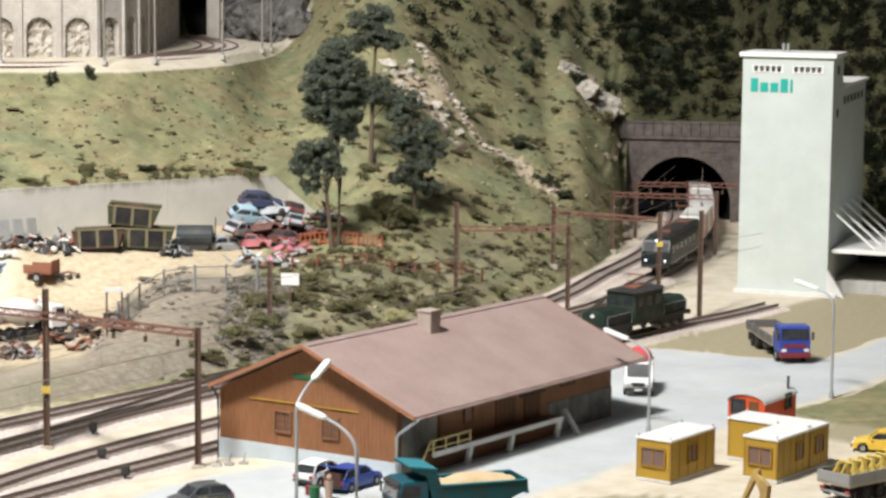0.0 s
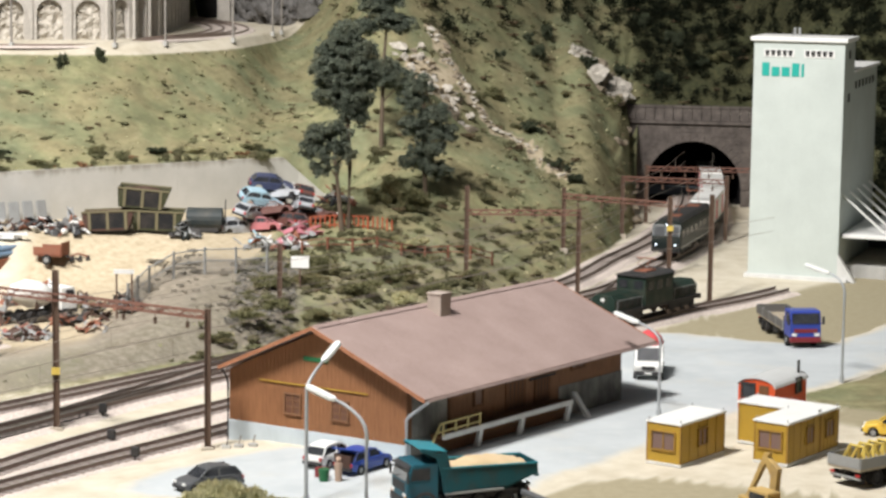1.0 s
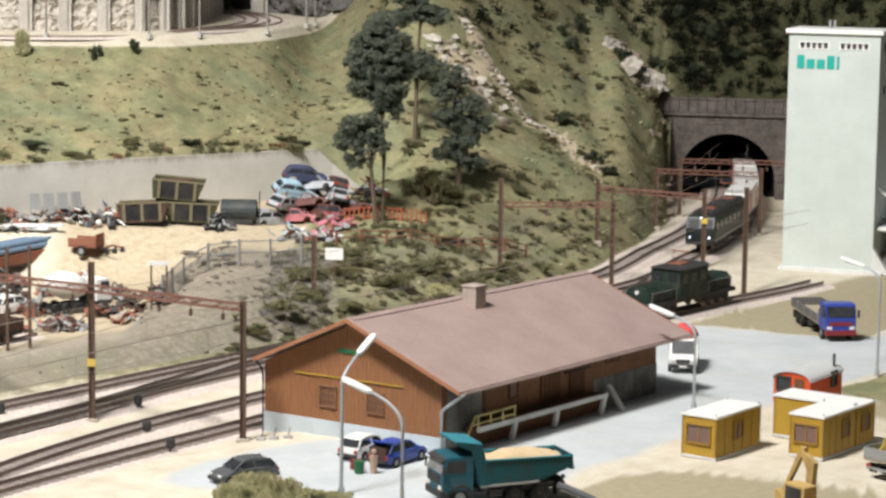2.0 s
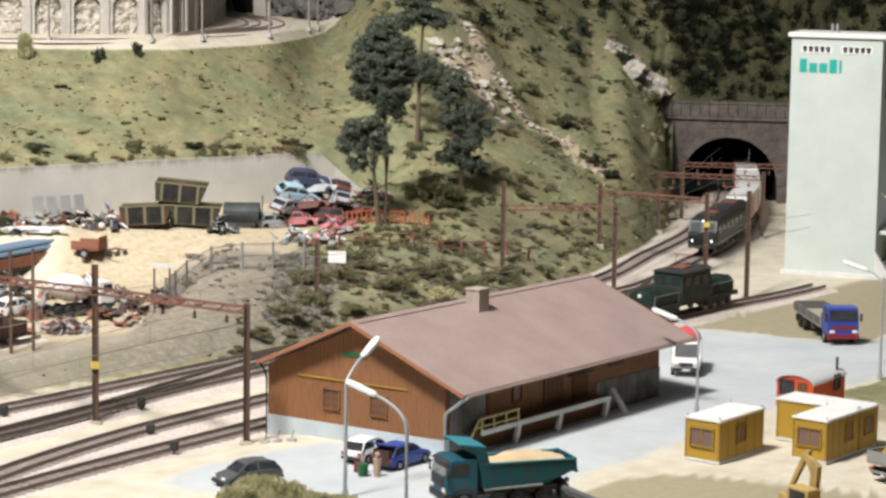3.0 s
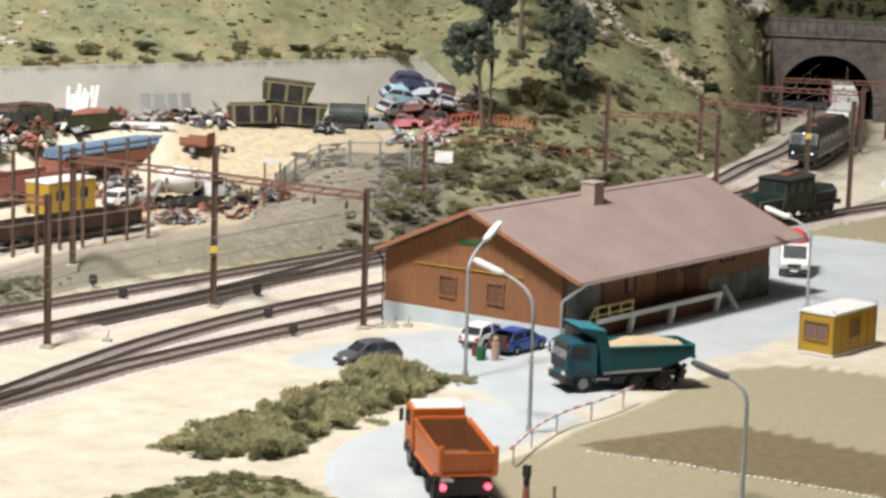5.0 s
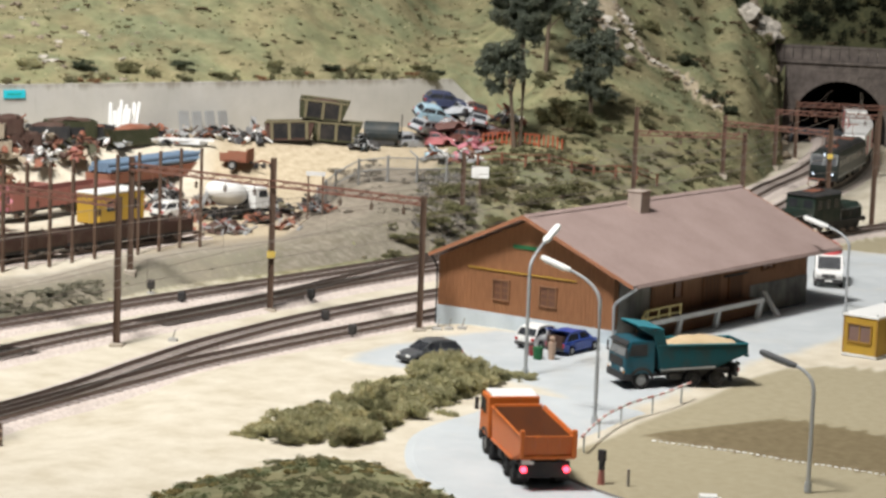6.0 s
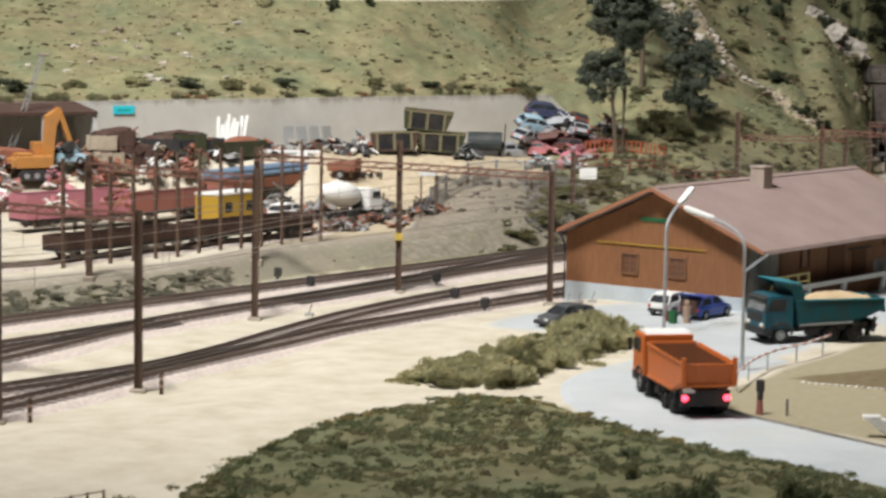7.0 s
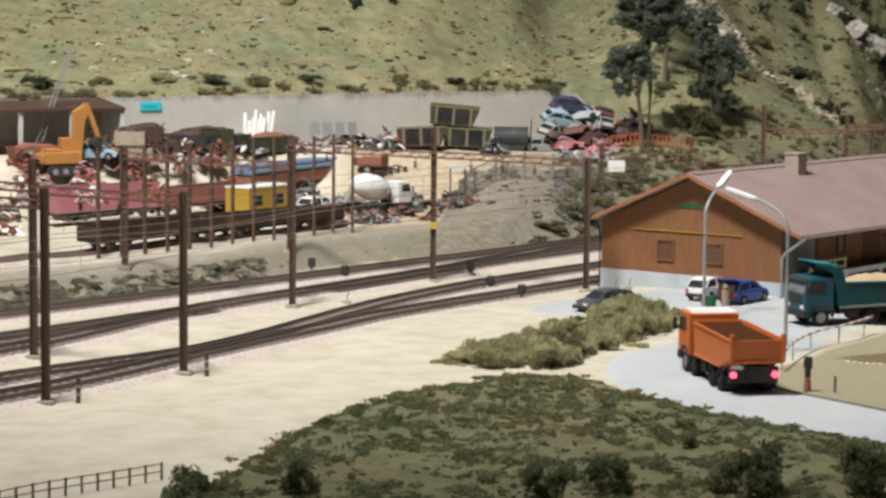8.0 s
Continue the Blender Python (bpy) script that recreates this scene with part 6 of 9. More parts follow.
def along(key, s):
    pts = curve_points(LINES[key], 0.5)
    i = min(range(len(pts)), key=lambda k: abs(pts[k].y - s))
    d = pts[i - 3] - pts[i + 3]
    return pts[i].x, pts[i].y, math.degrees(math.atan2(d.y, d.x))


x, y, a = along("second", 93.5)
box_loco(x, y, a, "dark green electric locomotive hauling a container train")


def container_wagon(x, y, rz, colours, label):
    t = thing("container_wagon", x, y, 0.5, rz, label=label, category="wagon", group="container wagons of the train")
    part("frame", box(-6.6, -1.3, 0.85, 6.6, 1.3, 1.15, 0.03), CHASSIS, t)
    bogie(t, -4.3, (-0.9, 0.9))
    bogie(t, 4.3, (-0.9, 0.9))
    for k, m in enumerate(colours):
        c = part("container", box(-6.4 + 6.45 * k, -1.22, 1.16, -0.15 + 6.45 * k, 1.22, 3.7, 0.04), m, t, "white and red swap body")
        for s in (-1, 1):
            part("red_panel", box(-6.2 + 6.45 * k, s * 1.22 - 0.015, 1.3, -3.9 + 6.45 * k, s * 1.22 + 0.015, 3.3), VAN_RED, c)
        for e in (-6.42, -0.13):
            part("end_door", box(e + 6.45 * k - 0.02, -1.0, 1.3, e + 6.45 * k + 0.02, 1.0, 3.55), WHITE, c)
    return t


for s in (109.0, 122.0, 135.5):
    x, y, a = along("second", s)
    container_wagon(x, y, a, (WHITE, WHITE), "flat wagon with white and red containers")


def crocodile_loco():
    x, y, a = along("fourth", 57.3)
    t = thing("shunting_locomotive", x, y, sunk(x, y) + 0.52, a, label="old green shunting locomotive with a centre cab and two bonnets", category="locomotive")
    part("frame", box(-7.0, -1.35, 0.95, 7.0, 1.35, 1.3, 0.03), CHASSIS, t)
    for e in (-1, 1):
        lo, hi = sorted((e * 2.3, e * 6.6))
        b = part("bonnet", prism([(-1.15, 1.3), (1.15, 1.3), (1.15, 2.2), (0.7, 2.6), (-0.7, 2.6), (-1.15, 2.2)], lo, hi, "x", 0.04), LOCO_DARK, t)
        for k in range(4):
            for s in (-1, 1):
                part("louvre", box(e * (3.0 + 0.9 * k) - 0.3, s * 1.17 - 0.03, 1.5, e * (3.0 + 0.9 * k) + 0.3, s * 1.17 + 0.03, 2.1), CHASSIS, b)
        for s in (-1, 1):
            part("buffer", rod((e * 6.9, s * 0.88, 1.0), (e * 7.5, s * 0.88, 1.0), 0.13, 0.24, 10), CHASSIS, t)
            part("handrail", tube([(e * 2.6, s * 1.3, 1.3), (e * 2.6, s * 1.3, 2.2), (e * 6.4, s * 1.3, 2.2), (e * 6.4, s * 1.3, 1.3)], 0.03, 5), STEEL, t)
        part("lamp", rod((e * 6.6, 0, 2.2), (e * 6.75, 0, 2.2), 0.16, n=8), WHITE, t)
    c = part("cab", box(-2.3, -1.42, 1.3, 2.3, 1.42, 3.7, 0.06), LOCO_DARK, t)
    part("cab_roof", prism([(-1.5, 3.7), (-1.0, 3.92), (1.0, 3.92), (1.5, 3.7)], -2.5, 2.5, "x"), CHASSIS, t)
    for s in (-1, 1):
        for xx in (-1.4, 0.0, 1.4):
            part("window", box(xx - 0.42, s * 1.425 - 0.02, 2.5, xx + 0.42, s * 1.425 + 0.02, 3.3, 0.01), GLASS, c)
    for e in (-1, 1):
        for s in (-0.75, 0.75):
            part("window", box(e * 2.305 - 0.02, s - 0.4, 2.7, e * 2.305 + 0.02, s + 0.4, 3.35), GLASS, c)
    pantograph(t, 0.3, 4.05, 0.45)
    bogie(t, -4.2, (-1.5, 0, 1.5), r=0.6)
    bogie(t, 4.2, (-1.5, 0, 1.5), r=0.6)
    return t


crocodile_loco()


# ---- foliage ----
def leaf_mesh(clumps, count, size, material, seed, flat=0.35, wide=0.55):
    """Many small leaf blades in uneven clumps; clumps: (centre, radii)."""
    rng = np.random.default_rng(seed)
    vol = np.array([r[0] * r[1] * r[2] for _, r in clumps]) ** 0.8
    per = np.maximum(6, (count * vol / vol.sum()).astype(int))
    vs = []
    for (c, r), n in zip(clumps, per):
        d = rng.normal(size=(n, 3))
        d /= np.linalg.norm(d, axis=1)[:, None]
        rad = rng.random(n) ** 0.45
        lump = 0.72 + 0.28 * np.sin(3.1 * d[:, 0] + seed) * np.cos(2.7 * d[:, 1] + 1.3 * seed) + 0.18 * np.sin(7 * d[:, 2] + 5 * d[:, 0])
        p = np.array(c) + d * (rad * lump)[:, None] * np.array(r)
        a = rng.normal(size=(n, 3))
        a[:, 2] *= flat
        a /= np.linalg.norm(a, axis=1)[:, None]
        b = np.cross(a, rng.normal(size=(n, 3)))
        b /= np.linalg.norm(b, axis=1)[:, None]
        s = size * (0.6 + 0.8 * rng.random(n))[:, None]
        vs.append(np.stack([p - a * s, p - b * s * wide, p + a * s, p + b * s * wide], 1).reshape(-1, 3))
    v = np.concatenate(vs) * K
    me = bpy.data.meshes.new("leaves")
    n = len(v) // 4
    me.from_pydata(v.tolist(), [], [(4 * i, 4 * i + 1, 4 * i + 2, 4 * i + 3) for i in range(n)])
    me.materials.append(material)
    return me


def crown_mesh(clumps, count, size, material, seed, dense):
    """Needle sprays through the volume of the clumps, thinned by a noise into boughs, gaps and a ragged outline."""
    rng = np.random.default_rng(seed)
    vol = np.array([r[0] * r[1] * r[2] for _, r in clumps])
    pts = []
    for (c, r), n in zip(clumps, (count * 3.0 * vol / vol.sum()).astype(int)):
        d = rng.normal(size=(n, 3))
        d /= np.linalg.norm(d, axis=1)[:, None]
        rad = rng.random(n) ** 0.4
        for q, e in zip((d * rad[:, None]).tolist(), rad.tolist()):
            p = Vector((c[0] + q[0] * r[0] * 1.4, c[1] + q[1] * r[1] * 1.4, c[2] + q[2] * r[2] * 1.35))
            gap = noise.noise(Vector((p.x * 1.1, p.y * 1.1, p.z * 1.5 + seed))) + 0.6 * noise.noise(Vector((p.x * 2.7, p.y * 2.7, p.z * 3.2 - seed)))
            if gap > 0.85 * e - dense:
                pts.append(p)
    p = np.array(pts)
    n = len(p)
    a = rng.normal(size=(n, 3))
    a[:, 2] = a[:, 2] * 0.5 - 0.35
    a /= np.linalg.norm(a, axis=1)[:, None]
    b = np.cross(a, rng.normal(size=(n, 3)))
    b /= np.linalg.norm(b, axis=1)[:, None]
    s = size * (0.5 + 0.7 * rng.random(n))[:, None]
    v = np.stack([p - a * s, p - b * s * 0.42, p + a * s, p + b * s * 0.42], 1).reshape(-1, 3) * K
    me = bpy.data.meshes.new("leaves")
    me.from_pydata(v.tolist(), [], [(4 * i, 4 * i + 1, 4 * i + 2, 4 * i + 3) for i in range(n)])
    me.materials.append(material)
    return me


def tree(x, y, trunk, clumps, label, leaves=9000, dense=0.47, size=0.125):
    z = ground_at(x, y) - 0.2
    t = thing("pine_tree", x, y, z, 0, label=label, category="tree", group="pines at the scrap yard")
    part("trunk", tube(trunk, 0.26, 7, r_end=0.07), BARK, t)
    for c, r in clumps:
        base = min(trunk, key=lambda p: abs(p[2] - (c[2] - r[2] * 0.5)))
        part("limb", tube([base, ((base[0] + c[0]) / 2, (base[1] + c[1]) / 2, (base[2] * 0.4 + c[2] * 0.6) + 0.3), c], 0.09, 5, r_end=0.03), BARK, t)
    ob = new("crown", crown_mesh(clumps, leaves, size, PINE, int(abs(x)) + 3, dense))
    ob.parent = t
    return t




def uvz(u, v, z):
    """A step across (u), away (v) and up, in plan axes."""
    return (u * RIGHT[0] + v * AHEAD[0], u * RIGHT[1] + v * AHEAD[1], z)


def clump(u, v, z, r, h):
    return (uvz(u, v, z), (r, r, h))


tree(-48.9, 54.8, [uvz(0, 0, 0), uvz(0.1, 0, 6), uvz(-0.2, 0, 11), uvz(-0.5, 0, 15), uvz(-0.5, 0, 18.6)],
     [clump(-0.3, 0, 17.6, 1.2, 1.1), clump(-1.3, 0, 16.4, 1.3, 1.2), clump(0.8, 0.3, 16.0, 1.4, 1.3), clump(-2.0, 0, 14.7, 1.3, 1.4), clump(-0.3, 0, 14.6, 1.8, 1.8), clump(1.4, 0.2, 14.3, 1.2, 1.4), clump(-1.7, 0.2, 12.7, 1.3, 1.3), clump(0.4, 0, 12.6, 1.5, 1.5), clump(0.1, 0, 11.0, 1.1, 1.0), clump(0.9, 0, 10.2, 0.8, 0.7)],
     "tall slender pine with a dark dense crown", 64000, 0.66)
tree(-48.8, 53.8, [uvz(0, 0, 0), uvz(-0.5, 0, 5), uvz(-1.0, 0, 9)],
     [clump(-2.0, 0, 9.0, 1.2, 0.8), clump(-0.6, 0, 9.3, 1.2, 0.8), clump(-2.8, 0.4, 7.6, 1.0, 0.8), clump(-1.2, 0, 7.6, 1.3, 1.0), clump(0.3, 0, 7.4, 0.9, 0.9), clump(-1.6, 0, 5.9, 1.1, 0.8)],
     "thin young pine with a loose crown beside a taller one", 22000, 0.44)
tree(-60.5, 74.6, [uvz(0, 0, 0), uvz(0.1, 0, 5), uvz(0.2, 0, 9), uvz(0.5, 0, 13), uvz(0.5, 0, 16)],
     [clump(-0.2, 0, 7.3, 1.2, 0.8), clump(1.3, 0, 7.6, 1.5, 1.0), clump(2.3, 0, 6.6, 1.0, 0.7), clump(0.4, 0, 8.6, 1.2, 0.8), clump(-1.6, 0, 12.6, 1.2, 0.8), clump(0.3, 0, 13.2, 1.5, 1.0), clump(1.9, 0, 12.8, 1.3, 0.8), clump(0.5, 0, 15.2, 1.5, 1.1), clump(-1.2, 0, 14.8, 1.1, 0.8)],
     "tall pine with a bare lower trunk on the slope", 34000, 0.56)
tree(-51.1, 69.5, [uvz(0, 0, 0), uvz(-0.2, 0, 4), uvz(-0.3, 0, 11)],
     [clump(-0.6, 0, 11.0, 1.1, 1.0), clump(-1.4, 0, 9.6, 1.2, 0.9), clump(0.8, 0, 8.2, 1.4, 1.0), clump(-1.0, 0, 7.2, 1.3, 0.9), clump(1.7, 0, 6.6, 1.1, 0.8), clump(0.2, 0, 5.0, 1.4, 0.9), clump(-1.1, 0, 3.8, 1.2, 0.8), clump(1.2, 0, 3.0, 1.2, 0.8)],
     "bushy dark pine below a rocky gully", 40000, 0.53)
# bushes: a few shapes, copied
BUSH_SHAPES = {}
for key, mat in (("green", BUSH), ("dark", DARK_BUSH), ("dry", DRY), ("mound", MOUND_SCRUB)):
    rows = []
    for k in range(4):
        rng = random.Random(k * 7 + len(key))
        cl = [((rng.uniform(-0.6, 0.6), rng.uniform(-0.6, 0.6), rng.uniform(0.2, 0.8)), (lambda q: (q, q, q * 0.8))(rng.uniform(0.2, 0.45))) for _ in range(13)]
        rows.append(leaf_mesh(cl, 3200 if key == "dry" else 2600, 0.14 if key == "dry" else 0.06, mat, 40 + k + len(key) * 9, 2.2 if key == "dry" else 0.8, 0.2 if key == "dry" else 0.55))
    BUSH_SHAPES[key] = rows
bush_count = [0]


def bush(x, y, w, h, key="green", label="", group="bushes on the slopes", name="bush"):
    bush_count[0] += 1
    n = bush_count[0]
    ob = new(name, BUSH_SHAPES[key][n % 4])
    ob.matrix_world = place(x, y, ground_at(x, y) - 0.08 * h, (n * 67) % 360) @ Matrix.Diagonal((w, w * (0.8 + 0.05 * (n % 7)), h, 1))
    words = {"green": "low olive green bush on the grassy slope", "dark": "small dark evergreen bush on the hillside", "dry": "dry straw-coloured scrub on sandy ground", "mound": "dark green bush on the front mound"}
    return tagged(ob, label or words[key], "bush", group)


for x, y, w, h, key in ((-89.0, 58.7, 1.1, 1.6, "dark"), (-87.3, 62.6, 1.0, 1.5, "dark"), (-94.5, 54.0, 1.2, 2.6, "dry"), (-69.2, 115.6, 1.1, 2.2, "dark"), (-69.4, 107.0, 1.1, 1.4, "dark"), (-73.0, 122.9, 1.4, 2.0, "dark"),
                        (-66.0, 121.0, 2.0, 2.2, "dark"), (-65.0, 138.4, 1.5, 2.4, "dark"), (-67.8, 131.1, 1.8, 1.8, "dark"), (-69.6, 138.3, 1.8, 2.2, "dark"), (-59.7, 100.2, 1.6, 1.4, "dark"), (-65.4, 101.0, 1.6, 1.2, "green"),
                        (-54.4, 97.8, 1.7, 1.4, "dark"), (-52.0, 96.8, 1.5, 1.2, "dark"), (-71.9, 117.3, 1.2, 1.3, "dark"), (-61.1, 137.8, 1.8, 1.5, "dark"), (-59.4, 140.2, 2.0, 1.6, "green"), (-63.1, 133.3, 1.8, 1.6, "dark"), (-63.2, 122.1, 1.5, 1.3, "green"), (-49.6, 63.0, 2.0, 2.4, "green"), (-50.6, 61.4, 1.7, 1.8, "green"), (-48.4, 64.6, 1.9, 2.0, "green"), (-51.8, 65.2, 1.6, 1.7, "green")):
    bush(x, y, w, h, key)
for x, y, w, h, key in ((-88.6, 14.2, 2.2, 1.9, "dark"), (-86.9, 20.4, 1.7, 1.3, "green"), (-84.5, 26.0, 1.5, 1.1, "dry"), (-82.2, 31.1, 1.8, 1.7, "dark"), (-80.4, 34.9, 1.9, 1.5, "green"), (-74.7, 48.8, 1.6, 1.2, "green"),
                        (-72.4, 54.8, 1.9, 1.0, "dark"), (-69.4, 65.4, 1.6, 1.1, "green"), (-78.8, 40.4, 1.8, 1.1, "dark"), (-76.0, 42.7, 1.5, 0.9, "green"), (-71.0, 58.5, 1.5, 0.9, "dry"), (-67.3, 65.0, 1.6, 1.2, "dark")):
    bush(x, y, w * 0.85, h * 0.7, key, label="dense bush on the edge above the wall", group="bushes along the wall's top")
for x, y, w, h, key in ((-37.6, 27.4, 2.0, 1.1, "green"), (-38.5, 32.6, 1.9, 1.3, "green"), (-36.9, 35.4, 1.8, 1.0, "green"), (-38.5, 43.0, 2.2, 1.4, "green"), (-41.2, 51.3, 2.4, 1.8, "green"), (-38.3, 53.2, 2.0, 1.2, "green"), (-38.8, 59.9, 1.9, 1.2, "green"),
                        (-38.7, 65.6, 1.6, 1.0, "green"), (-43.2, 44.2, 2.2, 1.6, "green"), (-42.7, 36.2, 2.0, 1.4, "green"), (-37.6, 48.1, 1.8, 0.9, "dry"), (-36.5, 22.8, 1.6, 0.8, "green"), (-44.5, 58.0, 2.0, 1.2, "dry"), (-41.0, 40.0, 2.0, 1.4, "green")):
    bush(x, y, w, h, key, label="olive scrub bush on the bank beside the tracks", group="bushes on the bank")
rng = random.Random(11)
for k in range(84):
    f = k / 83
    x, y = 2.6 - 3.3 * f + rng.uniform(-2.7, 2.5) * (1 - 0.45 * f), -34.6 + 19.6 * f + rng.uniform(-1.2, 1.2)
    bush(x, y, rng.uniform(0.9, 1.6), rng.uniform(0.7, 1.3) + 0.35 * smooth(0.72, 0.95, f), "dry" if k % 4 else "green", group="scrub patch beside the road", label="" if k % 4 else "olive green scrub bush beside the road")
for x, y, h in ((-2.4, -15.3, 1.8), (-1.4, -15.9, 2.0), (-3.2, -14.8, 1.5), (-0.6, -16.2, 1.8), (-2.0, -17.0, 1.5), (-3.2, -16.4, 1.2)):
    bush(x, y, 1.5, h, "dry", group="scrub patch beside the road")
for k in range(9):
    bush(-4.2 + 0.9 * k * 0.8, -13.4 + 0.15 * k, 0.7, 0.55, "dry", group="scrub patch beside the road")
for x, y, w, h in ((17.6, -71.5, 1.5, 1.9), (21.9, -70.4, 0.9, 1.5), (28.5, -64.4, 1.1, 1.5), (29.9, -62.4, 1.0, 1.6), (33.8, -59.3, 1.4, 2.4), (36.9, -56.5, 1.6, 2.1), (26.8, -52.6, 0.6, 0.55), (19.9, -48.4, 0.45, 0.4), (14.6, -56.6, 0.5, 0.4), (13.0, -59.2, 0.45, 0.4), (24.6, -49.6, 0.5, 0.4)):
    bush(x, y, w, h, "mound", group="dark bushes on the front mound", label="dark green bush on the front mound")


def scatter(name, count, region, size, height, material, label, seed, spread=1.0):
    """Uncountable small growth over the land as one object."""
    rng = np.random.default_rng(seed)
    pts = []
    tries = 0
    while len(pts) < count and tries < count * 6:
        tries += 1
        u, v = rng.uniform(region[0], region[1]), rng.uniform(region[2], region[3])
        x, y = uv_xy(u, v)
        keep = wants_growth(u, v)
        if keep <= 0 or rng.random() > keep:
            continue
        if noise.noise(Vector((x / 5, y / 5, seed))) * spread + rng.random() * 0.5 < 0.1:
            continue
        pts.append((x, y, land(u, v)))
    p = np.array(pts)
    n = len(p)
    a = rng.random(n) * 6.283
    s = size * (0.5 + rng.random(n))
    h = height * (0.4 + rng.random(n))
    dx, dy = np.cos(a) * s, np.sin(a) * s
    lean = rng.normal(size=(n, 2)) * 0.35 * s[:, None]
    v0 = np.stack([p[:, 0] - dx, p[:, 1] - dy, p[:, 2] - 0.05], 1)
    v1 = np.stack([p[:, 0] + dx, p[:, 1] + dy, p[:, 2] - 0.05], 1)
    sx, sy = -dy * 1.5 + lean[:, 0], dx * 1.5 + lean[:, 1]
    v2 = np.stack([p[:, 0] + dx * 0.6 + sx, p[:, 1] + dy * 0.6 + sy, p[:, 2] + h], 1)
    v3 = np.stack([p[:, 0] - dx * 0.6 + sx, p[:, 1] - dy * 0.6 + sy, p[:, 2] + h * 0.8], 1)
    v = np.stack([v0, v1, v2, v3], 1).reshape(-1, 3) * K
    me = bpy.data.meshes.new(name)
    me.from_pydata(v.tolist(), [], [(4 * i, 4 * i + 1, 4 * i + 2, 4 * i + 3) for i in range(n)])
    me.materials.append(material)
    return tagged(new(name, me), label, "grass", kind="stuff")


def wants_growth(u, v):
    toe, wall, ledge = lerp_table(TOE, u), lerp_table(WALL, u), lerp_table(LEDGE, u)
    front = lerp_table(FRONT, u) - v
    if front > 0:
        return smooth(0, 2, front)
    d = v - toe
    if d < 0.5 or (u > 27 and v < lerp_table(WOODS, u) + 0.5):
        return 0
    if u < -14:
        if v < wall:
            return 0.25 * smooth(9, 2, d)
        return 0 if v > ledge - 0.5 else 1
    return 1


scatter("grass_tufts", 2200, (-75, 32, 135, 300), 0.16, 0.08, GRASS_TUFT, "short olive and straw-coloured grass tufts", 3, 0.5)
scatter("mound_tufts", 900, (-40, 12, 60, 113), 0.14, 0.12, DARK_TUFT, "dark grass tufts on the front mound", 8, 1.0)
scatter("bank_rubble", 2600, (-23, -9, 186, 206), 0.14, 0.07, RUBBLE, "loose grey rubble and litter on the bank", 15, 0.3)
scatter("dry_tufts", 1600, (-60, 30, 140, 300), 0.17, 0.14, DRY, "dry yellow grass tufts", 9, 2.0)


def mats(name, count, spots, radius, flat, leaf, per, material, label, seed, stand=0.35):
    """Low uneven cushions of growth; spots(rng) gives u, v or None."""
    rng = random.Random(seed)
    cl = []
    tries = 0
    while len(cl) < count and tries < count * 12:
        tries += 1
        at = spots(rng)
        if at is None:
            continue
        x, y, z = on_land(*at)
        r = radius[0] + (radius[1] - radius[0]) * rng.random() ** 2
        for _ in range(3):
            q = r * rng.uniform(0.45, 0.8)
            cl.append(((x + rng.gauss(0, 0.5) * r, y + rng.gauss(0, 0.5) * r, z + q * flat * 0.45), (q, q, q * flat)))
    ob = new(name, leaf_mesh(cl, len(cl) * per, leaf, material, seed, stand))
    return tagged(ob, label, "undergrowth", kind="stuff")


def patchy(u0, u1, v0, v1, size, bias, seed, ok=None, need=0.9):
    """Spots in a stretch of land, gathered into drifts."""
    def spot(rng):
        u, v = rng.uniform(u0, u1), rng.uniform(v0, v1)
        x, y = uv_xy(u, v)
        if wants_growth(u, v) < need or (ok and not ok(u, v)):
            return None
        if noise.noise(Vector((x / size, y / size, seed))) + rng.uniform(-0.25, 0.25) < bias:
            return None
        return u, v
    return spot


def scrub_skirt(rng):
    f = rng.random()
    x, y = 2.6 - 2.8 * f + rng.uniform(-3.4, 3.2) * (1 - 0.4 * f), -35.4 + 22.0 * f + rng.uniform(-1.5, 1.5)
    return xy_uv(x, y)


def above_wall(reach):
    def spot(rng):
        u = rng.uniform(-70, -12)
        if noise.noise(Vector((u / 3.0, reach, 4))) + rng.uniform(-0.3, 0.3) < -0.1:
            return None
        return u, lerp_table(WALL, u) + 0.75 + reach * rng.random() ** 2 - 0.35
    return spot


hill_side = lambda u, v: u > -9 and v > lerp_table(TOE, u) + 2
mats("olive_hill_scrub", 1000, patchy(-9, 28, 190, 296, 6, -0.1, 2, hill_side), (0.3, 1.1), 0.5, 0.11, 46, OLIVE_MAT, "olive scrub cushions on the hillside", 61)
mats("dark_hill_scrub", 480, patchy(-9, 42, 190, 300, 5, 0.05, 6, hill_side), (0.3, 1.2), 0.6, 0.11, 60, HILL_SCRUB, "dark green shrubs spread over the hillside", 62)
mats("brown_hill_scrub", 900, patchy(-9, 42, 190, 300, 5, -0.1, 9, hill_side), (0.3, 1.0), 0.3, 0.11, 46, BROWN_SCRUB, "brown dead scrub on the hillside", 63)
bench = lambda u, v: v < lerp_table(TOE, u) + 24
mats("bench_scrub", 760, patchy(-17, 14, 180, 236, 5, -0.2, 3, bench, 0.05), (0.3, 1.1), 0.45, 0.11, 60, HILL_SCRUB, "dense olive-grey scrub beside the tracks", 64)
mats("bench_dry_scrub", 320, patchy(-24, 16, 176, 240, 4, -0.05, 5, bench, 0.05), (0.3, 0.9), 0.5, 0.11, 50, OLIVE_MAT, "dry olive weeds beside the tracks", 65)
meadow = lambda u, v: u < -8 and v > lerp_table(WALL, u) + 1
